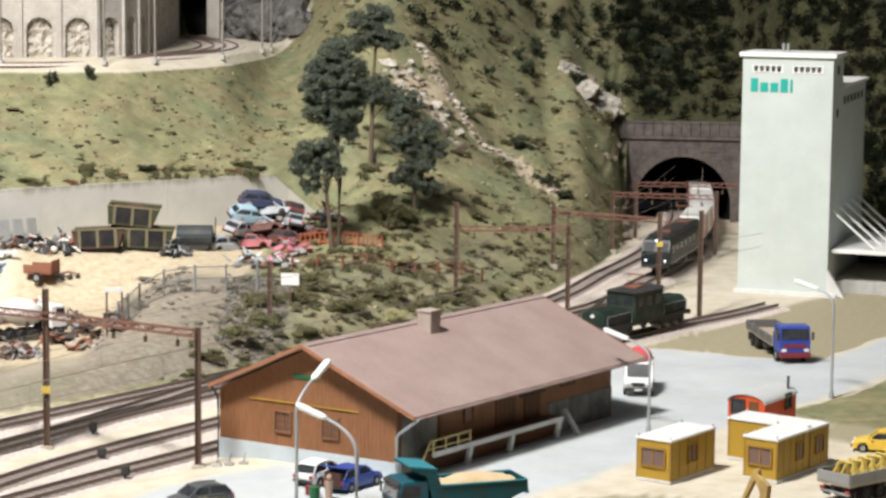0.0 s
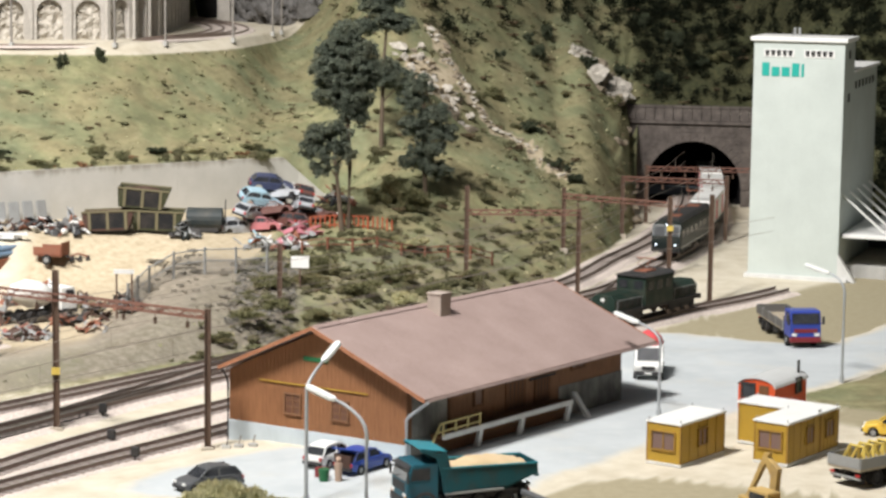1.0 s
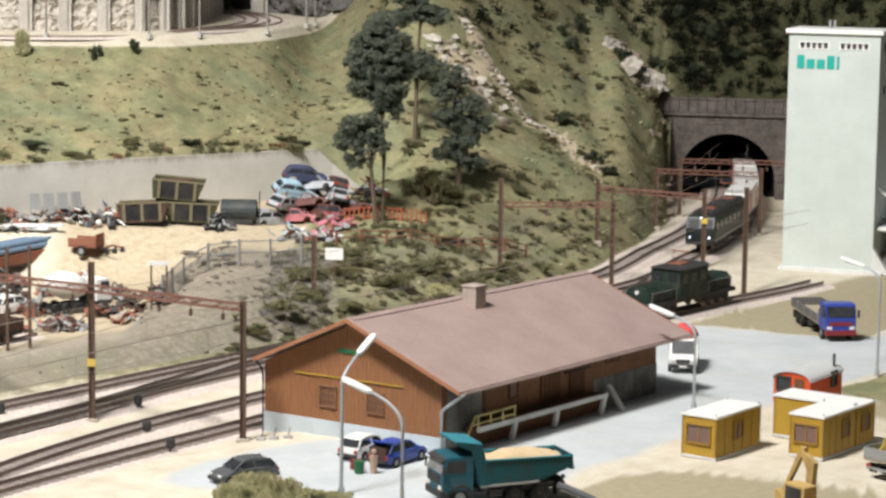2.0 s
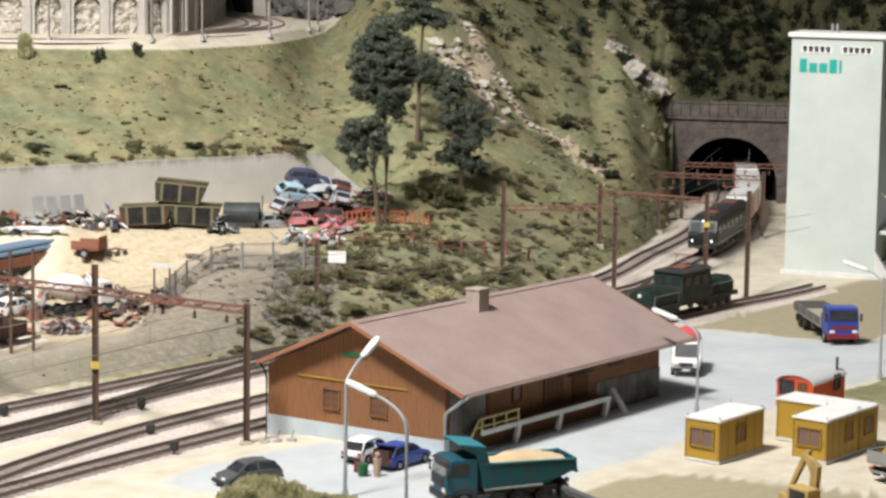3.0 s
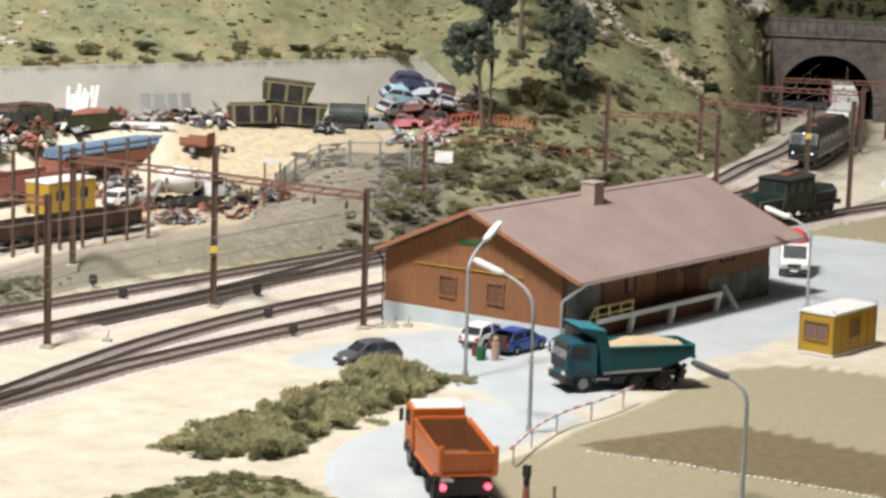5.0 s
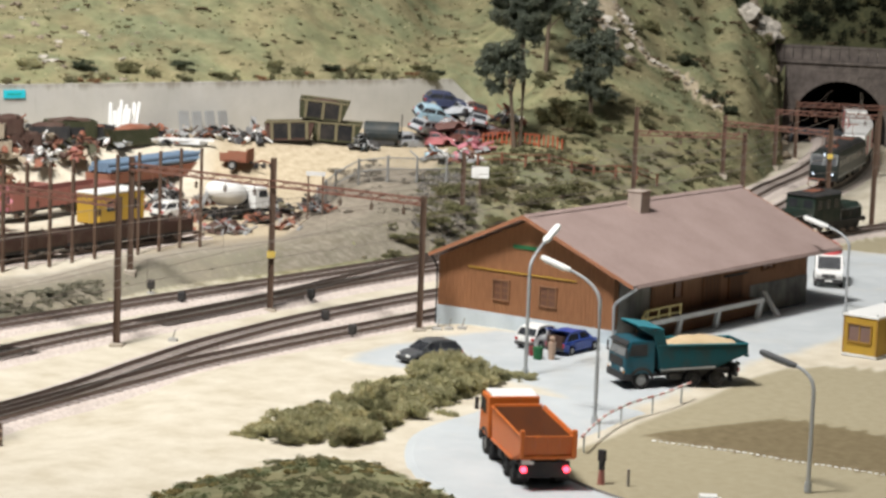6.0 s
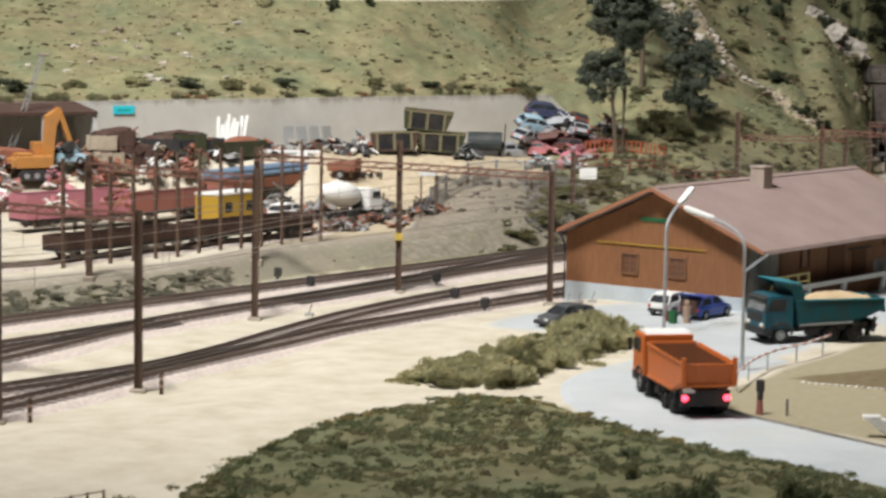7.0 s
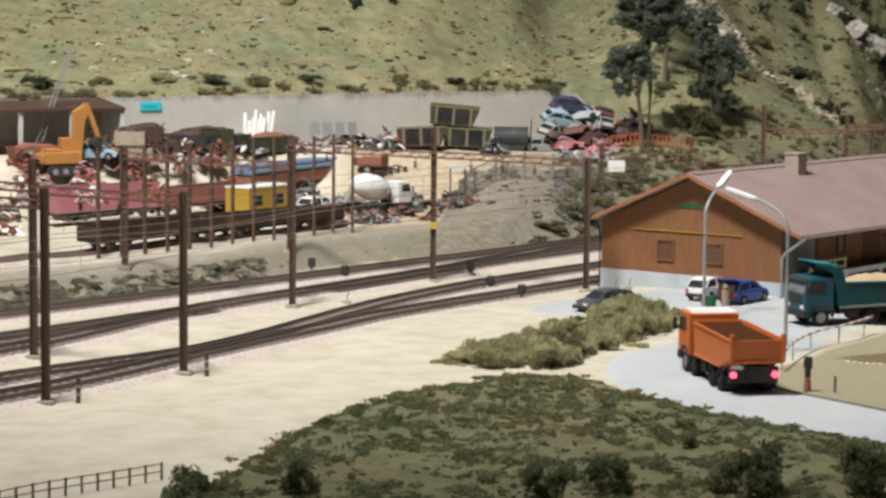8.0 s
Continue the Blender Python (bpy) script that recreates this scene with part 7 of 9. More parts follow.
mats("meadow_mats", 800, patchy(-70, -8, 210, 262, 4, 0.05, 7, meadow), (0.2, 0.7), 0.22, 0.1, 34, OLIVE_MAT, "low green mats of herbs in the meadow", 66)
mats("meadow_brown_mats", 420, patchy(-70, -8, 210, 262, 5, 0.15, 8, meadow), (0.2, 0.6), 0.22, 0.1, 34, BROWN_SCRUB, "dead brown mats of grass in the meadow", 67)
mats("wall_top_fringe", 240, above_wall(2.8), (0.25, 1.2), 0.7, 0.1, 60, OLIVE_MAT, "olive weeds fringing the top of the wall", 68)
mats("wall_top_dark_fringe", 120, above_wall(2.4), (0.25, 1.2), 0.75, 0.1, 60, HILL_SCRUB, "dark weeds fringing the top of the wall", 69)
mats("wall_top_rusty_fringe", 80, above_wall(3.0), (0.25, 0.9), 0.6, 0.1, 50, ORANGE_SCRUB, "rust-coloured dry weeds above the wall", 70)
dead_bank = lambda rng: (lambda u, v: (u, v) if noise.noise(Vector((u / 2, v / 2, 3))) > -0.25 else None)(rng.uniform(-21.5, -8.5), rng.uniform(187, 209))
mats("dead_brush", 260, dead_bank, (0.25, 0.9), 0.35, 0.1, 60, GREY_BRUSH, "dead grey brush covering the bank below the yard", 74)
bank_foot = lambda rng: (lambda u: (u, lerp_table(TOE, u) + rng.uniform(1.4, 6.5)))(rng.uniform(-62, -35))
mats("bank_scrub", 1500, bank_foot, (0.25, 0.9), 0.22, 0.09, 34, BANK_SCRUB, "soft grey-green scrub covering the low bank", 78)
mats("bank_weeds", 90, bank_foot, (0.25, 0.8), 0.4, 0.1, 56, OLIVE_MAT, "olive weeds along the foot of the bank", 73)
mats("scrub_skirt", 170, scrub_skirt, (0.2, 0.7), 0.45, 0.075, 60, DRY, "dry straw around the scrub beside the road", 76, 2.2)
mats("scrub_green", 90, scrub_skirt, (0.25, 0.8), 0.9, 0.075, 80, OLIVE_MAT, "olive weeds among the scrub beside the road", 77, 2.2)
mound = lambda u, v: v < lerp_table(FRONT, u) - 0.5
mats("mound_scrub", 3600, patchy(-36, 10, 66, 110, 6, -0.5, 11, mound), (0.2, 0.9), 0.26, 0.06, 24, MOUND_SCRUB, "dark green low growth on the front mound", 71)
mound_edge = lambda rng: (lambda u, k: (u, lerp_table(FRONT, u) - k))(rng.uniform(-34, -6), 0.6 + 7.0 * rng.random() ** 1.6)
mats("mound_straw", 420, mound_edge, (0.15, 0.5), 0.5, 0.065, 70, STRAW, "yellow straw-like growth on the mound's edge", 75)
mats("mound_dry_scrub", 2600, patchy(-36, 10, 76, 112, 6, 0.0, 12, mound), (0.2, 0.8), 0.3, 0.06, 34, OLIVE_MAT, "yellowish low growth on the front mound", 72)


# woodland on the upper slope: crowns beyond counting
def woodland():
    rng = random.Random(21)
    cl = []
    for _ in range(5200):
        u, v = rng.uniform(-6, 62), rng.uniform(246, 325)
        x, y, z = on_land(u, v)
        deep = 0.4 * smooth(17, 22, z) * smooth(19, 29, u) + 0.15 * smooth(17, 21, z) * smooth(-2, 6, u)
        if u > 27 and v > lerp_table(WOODS, u) + 1.5:
            deep = max(deep, smooth(44, 47, u), 0.5 + 0.5 * smooth(12, 16, z))
        if rng.random() > deep:
            continue
        r = rng.uniform(0.7, 1.6)
        cl.append(((x, y, z + r * 0.6), (r, r, r * rng.uniform(0.7, 1.2))))
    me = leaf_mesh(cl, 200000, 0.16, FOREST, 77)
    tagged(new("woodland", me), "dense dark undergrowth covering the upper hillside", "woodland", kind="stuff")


woodland()


# ---- rocks ----
def rock(x, y, r, mat, label, group, seed, squash=(1.3, 0.9, 0.6), lift=-0.05):
    """An angular block: a lumpy ball cut by a few planes."""
    cut = random.Random(int(seed * 10))
    planes = []
    for _ in range(9):
        n = Vector((cut.gauss(0, 1), cut.gauss(0, 1), cut.gauss(0, 1))).normalized()
        planes.append((n, r * cut.uniform(0.42, 0.8)))
    bm = ball((0, 0, 0), r, 3, (1, 1, 1), 0.0)
    for v in bm.verts:
        q = v.co * (1.4 / r) + Vector((seed, seed * 0.37, 0))
        v.co *= 0.95 + 0.45 * noise.noise(q) + 0.25 * noise.noise(q * 2.3)
        for n, d in planes:
            over = v.co.dot(n) - d
            if over > 0:
                v.co -= n * over
        v.co += Vector((noise.noise(q * 4.1), noise.noise(q * 4.1 + Vector((9, 0, 0))), noise.noise(q * 4.1 + Vector((0, 9, 0))))) * r * 0.09
        v.co = Vector((v.co.x * squash[0], v.co.y * squash[1], v.co.z * squash[2])) * 1.25
    ob = part("rock", bm, mat)
    ob.matrix_world = place(x, y, ground_at(x, y) + lift * r, (seed * 57) % 360)
    return tagged(ob, label, "rock", group)


rng = random.Random(31)
k = 0
for j in range(120):
    k += 1
    f = rng.random() * 8.99
    a, b = GULLY_LINE[int(f)], GULLY_LINE[int(f) + 1]
    g = f - int(f)
    u, v = a[0] + (b[0] - a[0]) * g + rng.gauss(0, 0.45), a[1] + (b[1] - a[1]) * g + rng.gauss(0, 0.6)
    x, y = uv_xy(u, v)
    rock(x, y, rng.choice((0.16, 0.2, 0.25, 0.32, 0.42)), ROCK if j % 3 else SCREE, "brown and pale stone lying in a gully", "rocks in the gully", k * 1.7, (1.5, 0.8, 0.6))
for j in range(40):
    k += 1
    f = rng.random()
    x, y = uv_xy(-0.6 + 6.6 * f + rng.gauss(0, 1.0), 258.5 - 6.5 * f + rng.gauss(0, 1.7))
    rock(x, y, rng.uniform(0.2, 0.7), ROCK if j % 4 else SCREE, "pale limestone outcrop above the pines", "rock outcrop above the pines", k * 1.7, (1.4, 0.8, 0.8))
for j in range(24):
    k += 1
    f = rng.random()
    x, y = uv_xy(18.8 + 6.2 * f + rng.gauss(0, 0.4), 281.0 + 1.8 * f + rng.gauss(0, 1.2))
    rock(x, y, rng.uniform(0.5, 1.7), ROCK if j % 3 else SCREE, "pale rock outcrop above the tunnel", "rock outcrop above the tunnel", k * 1.7, (1.4, 0.9, 0.8))
for _ in range(10):
    k += 1
    x, y = uv_xy(rng.uniform(22.0, 26.5), rng.uniform(262, 282))
    rock(x, y, rng.uniform(0.4, 0.9), SCREE, "brownish rock on the bank beside the portal", "rocks beside the portal", k * 1.7)
for j in range(90):
    k += 1
    f = rng.random()
    x, y = uv_xy(-22.4 + 10.6 * f + rng.uniform(-0.4, 0.4), 306.0 - 17.5 * f + rng.uniform(0, 3.0))
    rock(x, y, rng.uniform(0.6, 1.7), CRAG if j % 4 else DARK_ROCK, "dark craggy rock behind the upper track", "crags behind the upper track", k * 1.7, (1.1, 1.0, 1.3), rng.uniform(0.0, 3.6))
for _ in range(60):
    k += 1
    x, y = uv_xy(rng.uniform(-62, -40), rng.uniform(216, 238))
    rock(x, y, rng.uniform(0.12, 0.5), ROCK if k % 3 == 0 else SCREE, "pale stone showing in the meadow", "stones in the meadow", k * 1.7)

# ---- upper ledge track ----
upper = curve_points([uv_xy(u, lerp_table(LEDGE, u) + 3.0) for u in (-90, -60, -45, -36)] + [uv_xy(*q) for q in ((-27.9, 254.6), (-22.6, 261.6), (-19.9, 270), (-19.4, 281), (-21.6, 293), (-25.4, 303), (-28, 312))], 0.8)
upper2 = curve_points([uv_xy(u, lerp_table(LEDGE, u) + 6.0) for u in (-90, -60, -45, -36)] + [uv_xy(*q) for q in ((-28.4, 256.4), (-24.4, 263), (-22.5, 271), (-22.2, 281), (-24.0, 292), (-26.8, 301), (-29, 310))], 0.8)
for line in (upper, upper2):
    for p in line:
        p.z = 19.96 - 0.42 * smooth(-26.5, -30, xy_uv(p.x, p.y)[0]) * smooth(275, 265, xy_uv(p.x, p.y)[1])
    t = thing("upper_track", 0, 0, 0, label="single track on pale ballast along the ledge", category="railway track", group="tracks on the ledge", kind="structure")
    part("ballast", ribbon(line, [(-1.7, -0.1), (-1.4, 0.1), (1.4, 0.1), (1.7, -0.1)]), BALLAST, t)
    for o in (-0.72, 0.72):
        part("rail", ribbon(line, [(o - 0.08, 0.08), (o - 0.06, 0.3), (o + 0.06, 0.3), (o + 0.08, 0.08)]), RAIL, t)
for u in (-40.5, -30.2, -25.4, -19.0, -15.6, -14.8):
    x, y = uv_xy(u, lerp_table(LEDGE, u) + 1.6)
    m = thing("catenary_mast", x, y, 19.6, 20, label="grey steel catenary mast on the ledge", category="mast", group="masts on the ledge")
    part("post", box(-0.09, -0.09, 0, 0.09, 0.09, 8.5), LEDGE_POST, m)
    part("foot", box(-0.22, -0.22, -0.1, 0.22, 0.22, 0.42, 0.03), CONCRETE, m)


def rock_gallery():
    x, y = uv_xy(-26.0, 304.5)
    t = thing("gallery_portal", x, y, 19.6, 40, label="grey stone tunnel mouth at the end of the ledge", category="tunnel")
    outline = [(-4.5, 0)] + arch_outline(-0.3, 2.1, 6.6, 0.0, 14) + [(3.8, 0), (3.8, 14), (-4.5, 14)]
    bm = prism(outline, 0, 1.0, "y")
    bmesh.ops.triangulate(bm, faces=[f for f in bm.faces if len(f.verts) > 4])
    part("face", bm, ARCADE_STONE, t)
    part("tunnel_back", box(-5, 9.0, -0.5, 5, 9.4, 11), TUNNEL_SHADE, t)
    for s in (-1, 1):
        part("tunnel_side", box(s * 2.9 - 0.2, 1.0, -0.5, s * 2.9 + 0.2, 9.0, 11), TUNNEL_SHADE, t)
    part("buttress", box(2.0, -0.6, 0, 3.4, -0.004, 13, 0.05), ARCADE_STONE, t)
    part("tunnel_roof", box(-5, 1.0, 8.8, 5, 9.4, 9.4), TUNNEL_SHADE, t)


rock_gallery()


# ---- scrap yard ----
yard_line = curve_points([(-44.6, -36), (-44.9, -15), (-45.2, 8)], 0.8)
t = thing("yard_track", 0, 0, 0, label="rusty siding along the edge of the scrap yard", category="railway track", kind="structure")
for p in yard_line:
    p.z = ground_at(p.x, p.y)
part("ballast", ribbon(yard_line, [(-2.0, -0.5), (-1.6, 0.1), (1.6, 0.1), (2.0, -0.5)]), BALLAST, t)
for o in (-0.72, 0.72):
    part("rail", ribbon(yard_line, [(o - 0.08, 0.1), (o - 0.06, 0.35), (o + 0.06, 0.35), (o + 0.08, 0.1)]), RAIL, t)


def low_wagon(x, y, rz, l, h, mat, label, deck=0.75):
    t = thing("low_wagon", x, y, ground_at(x, y) + 0.3, rz, label=label, category="wagon", group="wagons in the scrap yard")
    part("frame", box(-l / 2, -1.25, deck - 0.25, l / 2, 1.25, deck, 0.03), CHASSIS, t)
    n = max(2, int(l / 3))
    for s in (-1, 1):
        for k in range(n):
            a, b = -l / 2 + l * k / n + 0.04, -l / 2 + l * (k + 1) / n - 0.04
            part("side_board", box(a, s * 1.25 - 0.05, deck, b, s * 1.25 + 0.05, deck + h, 0.02), mat, t)
            part("stanchion", box(b, s * 1.27 - 0.07, deck - 0.1, b + 0.08, s * 1.27 + 0.07, deck + h + 0.05), mat, t)
    for e in (-1, 1):
        part("end_board", box(e * l / 2 - 0.05, -1.2, deck, e * l / 2 + 0.05, 1.2, deck + h, 0.02), mat, t)
        bogie(t, e * (l / 2 - 2.0), (-0.8, 0.8), r=0.38)
    return t


low_wagon(-44.8, -13.4, 90, 12.2, 0.85, BROWN_STEEL, "dark brown low-sided wagon at the yard's edge")
low_wagon(-45.0, -0.2, 90, 12.2, 0.85, BROWN_STEEL, "dark brown low-sided wagon at the yard's edge")
low_wagon(-60.9, -3.6, 84, 9.6, 1.9, PINK, "faded pink high-sided wagon in the scrap yard")
low_wagon(-66.0, 4.0, 98, 17, 0.6, FADED_RED, "faded red long flat wagon in the scrap yard")
low_wagon(-61.0, 7.6, 97, 13, 1.3, FADED_RED, "faded red low wagon in the scrap yard")
w = low_wagon(-66.8, 24.5, 99, 15.5, 0.9, RUST, "rust-red wagon loaded with blue pipes")
for k in range(5):
    part("pipe", tube([(-7.4, -0.95 + 0.48 * k, 1.95), (7.6, -0.95 + 0.48 * k, 1.95)], 0.24, 10), PIPE_BLUE, w, "blue ribbed pipe")
for k in range(4):
    part("pipe", tube([(-7.4, -0.71 + 0.48 * k, 2.36), (7.5, -0.71 + 0.48 * k, 2.36)], 0.24, 10), PIPE_BLUE, w, "blue ribbed pipe")

post = thing("yard_post", -42.2, -21.0, ground_at(-42.2, -21.0) - 0.2, 0, label="tall rusty brown steel post beside the siding", category="post", group="row of tall posts at the siding")
part("shaft", box(-0.11, -0.11, 0, 0.11, 0.11, 7.7, 0.02), MAST, post)
for k in range(1, 13):
    x, y = -42.2 + 0.02 * k, -21.0 + 2.16 * k
    copy_thing(post, place(x, y, ground_at(x, y) - 0.2, 3 * k))


def cabin_box(x, y, rz, label):
    t = thing("site_cabin", x, y, ground_at(x, y), rz, label=label, category="site cabin")
    part("body", box(-2.7, -1.2, 0.15, 2.7, 1.2, 2.5, 0.04), MUSTARD, t)
    part("roof", box(-2.75, -1.25, 2.5, 2.75, 1.25, 2.65, 0.03), WHITE, t)
    for a in (-1.4, 1.3):
        part("window", box(a - 0.45, -1.23, 1.1, a + 0.45, -1.204, 1.9), GLASS, t)


cabin_box(-55.4, 8.6, 95, "mustard yellow cabin with white roof in the scrap yard")
car(-54.3, 14.6, 95, WHITE, "white car standing in the scrap yard", 4.2, z=ground_at(-54.3, 14.6))
car(-76.8, 10.5, 40, PALE_BLUE, "light blue car propped on scrap beside a digger", 4.0, z=ground_at(-76.8, 10.5) + 0.9)


def mixer_truck():
    x, y = -50.8, 17.8
    t = thing("concrete_mixer_truck", x, y, ground_at(x, y) + 0.05, 80, label="white concrete mixer truck with a white drum", category="truck")
    lorry_base(t, 3.6, -3.9, (2.6, -1.4, -2.7))
    cab(t, 4.0, 2.4, 1.95, 0.9, WHITE)
    bm = bmesh.new()
    prof = [(-3.3, 0.35), (-2.9, 0.75), (-1.2, 1.25), (0.3, 1.15), (1.4, 0.75), (1.6, 0.3)]
    n = 18
    rings = [[bm.verts.new((a, r * math.cos(6.2832 * i / n), 2.35 - 0.12 * a + r * math.sin(6.2832 * i / n))) for i in range(n)] for a, r in prof]
    for p, q in zip(rings, rings[1:]):
        for i in range(n):
            bm.faces.new((p[i], p[(i + 1) % n], q[(i + 1) % n], q[i]))
    bm.faces.new(rings[0])
    bm.faces.new(rings[-1])
    part("drum", bm, WHITE, t, "white mixing drum", True)
    part("chute", prism([(-4.3, 1.2), (-3.3, 2.6), (-3.1, 2.5), (-4.1, 1.1)], -0.3, 0.3, "y"), GREY, t)
    part("pedestal", box(1.3, -0.6, 0.9, 1.7, 0.6, 2.3, 0.04), CHASSIS, t)
    return t


mixer_truck().scale = (0.76, 0.9, 0.9)


def excavator(x, y, rz, mat, label, reach, z=None, slim=1.0):
    t = thing("excavator", x, y, ground_at(x, y) if z is None else z, rz, label=label, category="excavator", group="tracked excavators")
    for s in (-1, 1):
        pts = [(1.55 * (1 if math.cos(a) > 0 else -1) + 0.45 * math.cos(a), 0.45 + 0.45 * math.sin(a)) for a in [6.2832 * k / 16 for k in range(16)]]
        tr = part("track", prism(pts, s * 1.25 - 0.28, s * 1.25 + 0.28, "y"), CHASSIS, t)
        for k in range(4):
            part("roller", rod((-1.4 + 0.93 * k, s * 1.54, 0.42), (-1.4 + 0.93 * k, s * 1.58, 0.42), 0.26, n=10), GREY, tr)
    part("undercarriage", box(-1.0, -1.0, 0.4, 1.0, 1.0, 0.95, 0.05), CHASSIS, t)
    body = part("upper_body", box(-2.2, -1.25, 1.0, 1.2, 1.25, 2.1, 0.12), mat, t)
    part("counterweight", box(-2.6, -1.2, 1.05, -2.15, 1.2, 1.95, 0.15), mat, body)
    part("engine_cover", box(-2.0, -1.1, 2.1, -0.6, 1.1, 2.35, 0.08), mat, body)
    c = part("cab", box(-0.1, 0.25, 2.1, 1.5, 1.2, 3.2, 0.08), mat, t)
    part("cab_glass", box(1.505, 0.35, 2.2, 1.52, 1.1, 3.05), GLASS, c)
    part("cab_side_glass", box(0.1, 1.205, 2.25, 1.35, 1.22, 3.05), GLASS, c)
    a, b, e = reach
    part("boom", prism([(1.3 - 0.8 * slim, 1.5), (1.4, 1.5), (a[0] * 0.55 + 0.6 * slim, a[1] * (0.85 - 0.07 * slim)), (a[0] + 0.3 * slim, a[1] - 0.3 * slim), (a[0], a[1] + 0.3 * slim), (a[0] * 0.4, a[1] * 0.88 + 0.3 * slim)], -0.28 - 0.32 * slim, -0.28 + 0.33 * slim, "y", 0.03), mat, t)
    part("stick", prism([(a[0] - 0.25, a[1] + 0.35), (a[0] + 0.2, a[1] + 0.3), (b[0] + 0.24 * slim, b[1]), (b[0] - 0.24 * slim, b[1])], -0.28 - 0.27 * slim, -0.28 + 0.26 * slim, "y", 0.03), mat, t)
    part("cylinder", rod((1.2, -0.28, 1.6), (a[0] * 0.6, -0.28, a[1] * 0.75), 0.09, n=8), STEEL, t)
    part("bucket", prism([(b[0] - 0.2, b[1] + 0.1), (b[0] + 0.3, b[1] + 0.1), (b[0] + 0.25, b[1] - 0.7), (b[0] - 0.35, b[1] - 0.95), (b[0] - 0.75, b[1] - 0.5)], -0.75, 0.2, "y", 0.03), mat if e else CHASSIS, t)
    return t


excavator(-77.3, 7.4, 70, DIGGER, "orange-yellow tracked excavator with a raised arm", ((1.9, 5.9), (3.0, 3.2), 0))
excavator(26.6, -3.2, 160, DIGGER_YELLOW, "dusty yellow tracked excavator with a raised boom", ((1.6, 4.6), (3.1, 2.2), 1), 0.0, 0.5)


def scrap_heap(x, y, w, h, mats, label, seed, n=34):
    """A loose heap of odd plates, bars and lumps: one pile."""
    t = thing("scrap_heap", x, y, ground_at(x, y), 0, label=label, category="scrap heap", group="scrap heaps in the yard")
    rng = random.Random(seed)
    for k in range(n):
        r = rng.random()
        a = rng.random() * 6.283
        px, py = r * w * math.cos(a), r * w * 0.8 * math.sin(a)
        pz = h * (1 - r) * rng.uniform(0.3, 1.0)
        kind = rng.random()
        if kind < 0.4:
            bm = box(-0.5, -0.35, -0.04, 0.5, 0.35, 0.04, 0.01)
        elif kind < 0.75:
            bm = tube([(-0.8, 0, 0), (0, 0.1, 0.05), (0.8, 0, 0)], 0.08, 5)
        else:
            bm = ball((0, 0, 0), 0.38, 1, (1.3, 0.9, 0.7), 0.7, None, k * 1.3)
        moved(bm, Matrix.Translation((px, py, pz + 0.12)) @ Euler((rng.uniform(-0.8, 0.8), rng.uniform(-0.8, 0.8), a)).to_matrix().to_4x4())
        part("scrap_piece", bm, mats[int(rng.random() * len(mats)) % len(mats)], t)
    return t


x, y = uv_xy(-29.7, 213)
scrap_heap(x, y, 2.2, 1.9, (GREY, RUST, WHITE, CHASSIS, STEEL), "grey and rusty scrap heap against the wall", 4, 46)
scrap_heap(-75.6, 14.8, 2.4, 2.6, (RUST, BROWN_STEEL, PLANK, RUST), "rusty brown scrap heap", 6, 46)
scrap_heap(-74.0, 19.1, 2.0, 1.6, (RUST, BROWN_STEEL, GREEN_SKIP), "rusty scrap heap in the yard", 7)
scrap_heap(-75.5, 17.0, 2.6, 2.8, (RUST, BROWN_STEEL, PLANK, GREY), "brown scrap and timber heap", 8, 46)
x, y = uv_xy(-12.8, 212)
scrap_heap(x, y, 2.4, 1.0, (WHITE, RUST, CHASSIS, GREY, PALE_BLUE), "low heap of car parts", 9, 40)
x, y = uv_xy(-6.5, 222)
scrap_heap(x, y, 1.9, 1.6, (WHITE, RUST, CHASSIS, GREY), "heap of bent panels beside the cars", 10, 30)
scrap_heap(-73.7, 24.9, 1.6, 0.9, (CHASSIS, RUST, GREY), "dark scrap at the wall", 12, 22)
x, y = uv_xy(-45.4, 206.2)
scrap_heap(x, y, 2.0, 1.7, (RUST, CHASSIS, BROWN_STEEL), "dark rusty scrap heap", 13, 30)

t = thing("plank_stack", -73.2, 27.0, ground_at(-73.2, 27.0), 20, label="bundle of white planks standing upright at the wall", category="planks")
rng = random.Random(3)
for k in range(12):
    bm = box(-0.16, -0.06, 0, 0.16, 0.06, rng.uniform(2.6, 3.8))
    moved(bm, Matrix.Translation((-1.2 + 0.22 * k, rng.uniform(-0.2, 0.5), 0)) @ Matrix.Rotation(rng.uniform(-0.12, 0.12), 4, "Y") @ Matrix.Rotation(-0.1, 4, "X"))
    part("plank", bm, WHITE, t)
x, y = uv_xy(-36.2, 209.3)
t = thing("beam_stack", x, y, ground_at(x, y), 40, label="loose stack of white painted beams on the ground", category="beams")
for k in range(6):
    bm = box(-2.6, -0.15, 0, 2.6, 0.15, 0.26, 0.02)
    moved(bm, Matrix.Translation((0.3 * k - 0.8, 0.36 * (k % 4) - 0.5, 0.27 * (k // 4))) @ Matrix.Rotation(radians(rng.uniform(-9, 9)), 4, "Z"))
    part("beam", bm, WHITE, t)
for k in range(4):
    x, y = uv_xy(-36.6 + 1.15 * k, 217.3 + 0.75 * k)
    t = thing("concrete_slab", x, y, ground_at(x, y), 66 + 4 * k, label="grey corrugated slab leaning on the wall", category="slab", group="slabs leaning on the wall", rx=-12)
    part("sheet", box(-0.5, -0.07, 0, 0.5, 0.07, 2.1, 0.02), GREY, t)
    for j in range(3):
        part("rib", box(-0.36 + 0.3 * j, -0.11, 0.05, -0.24 + 0.3 * j, -0.072, 2.05), GREY, t)


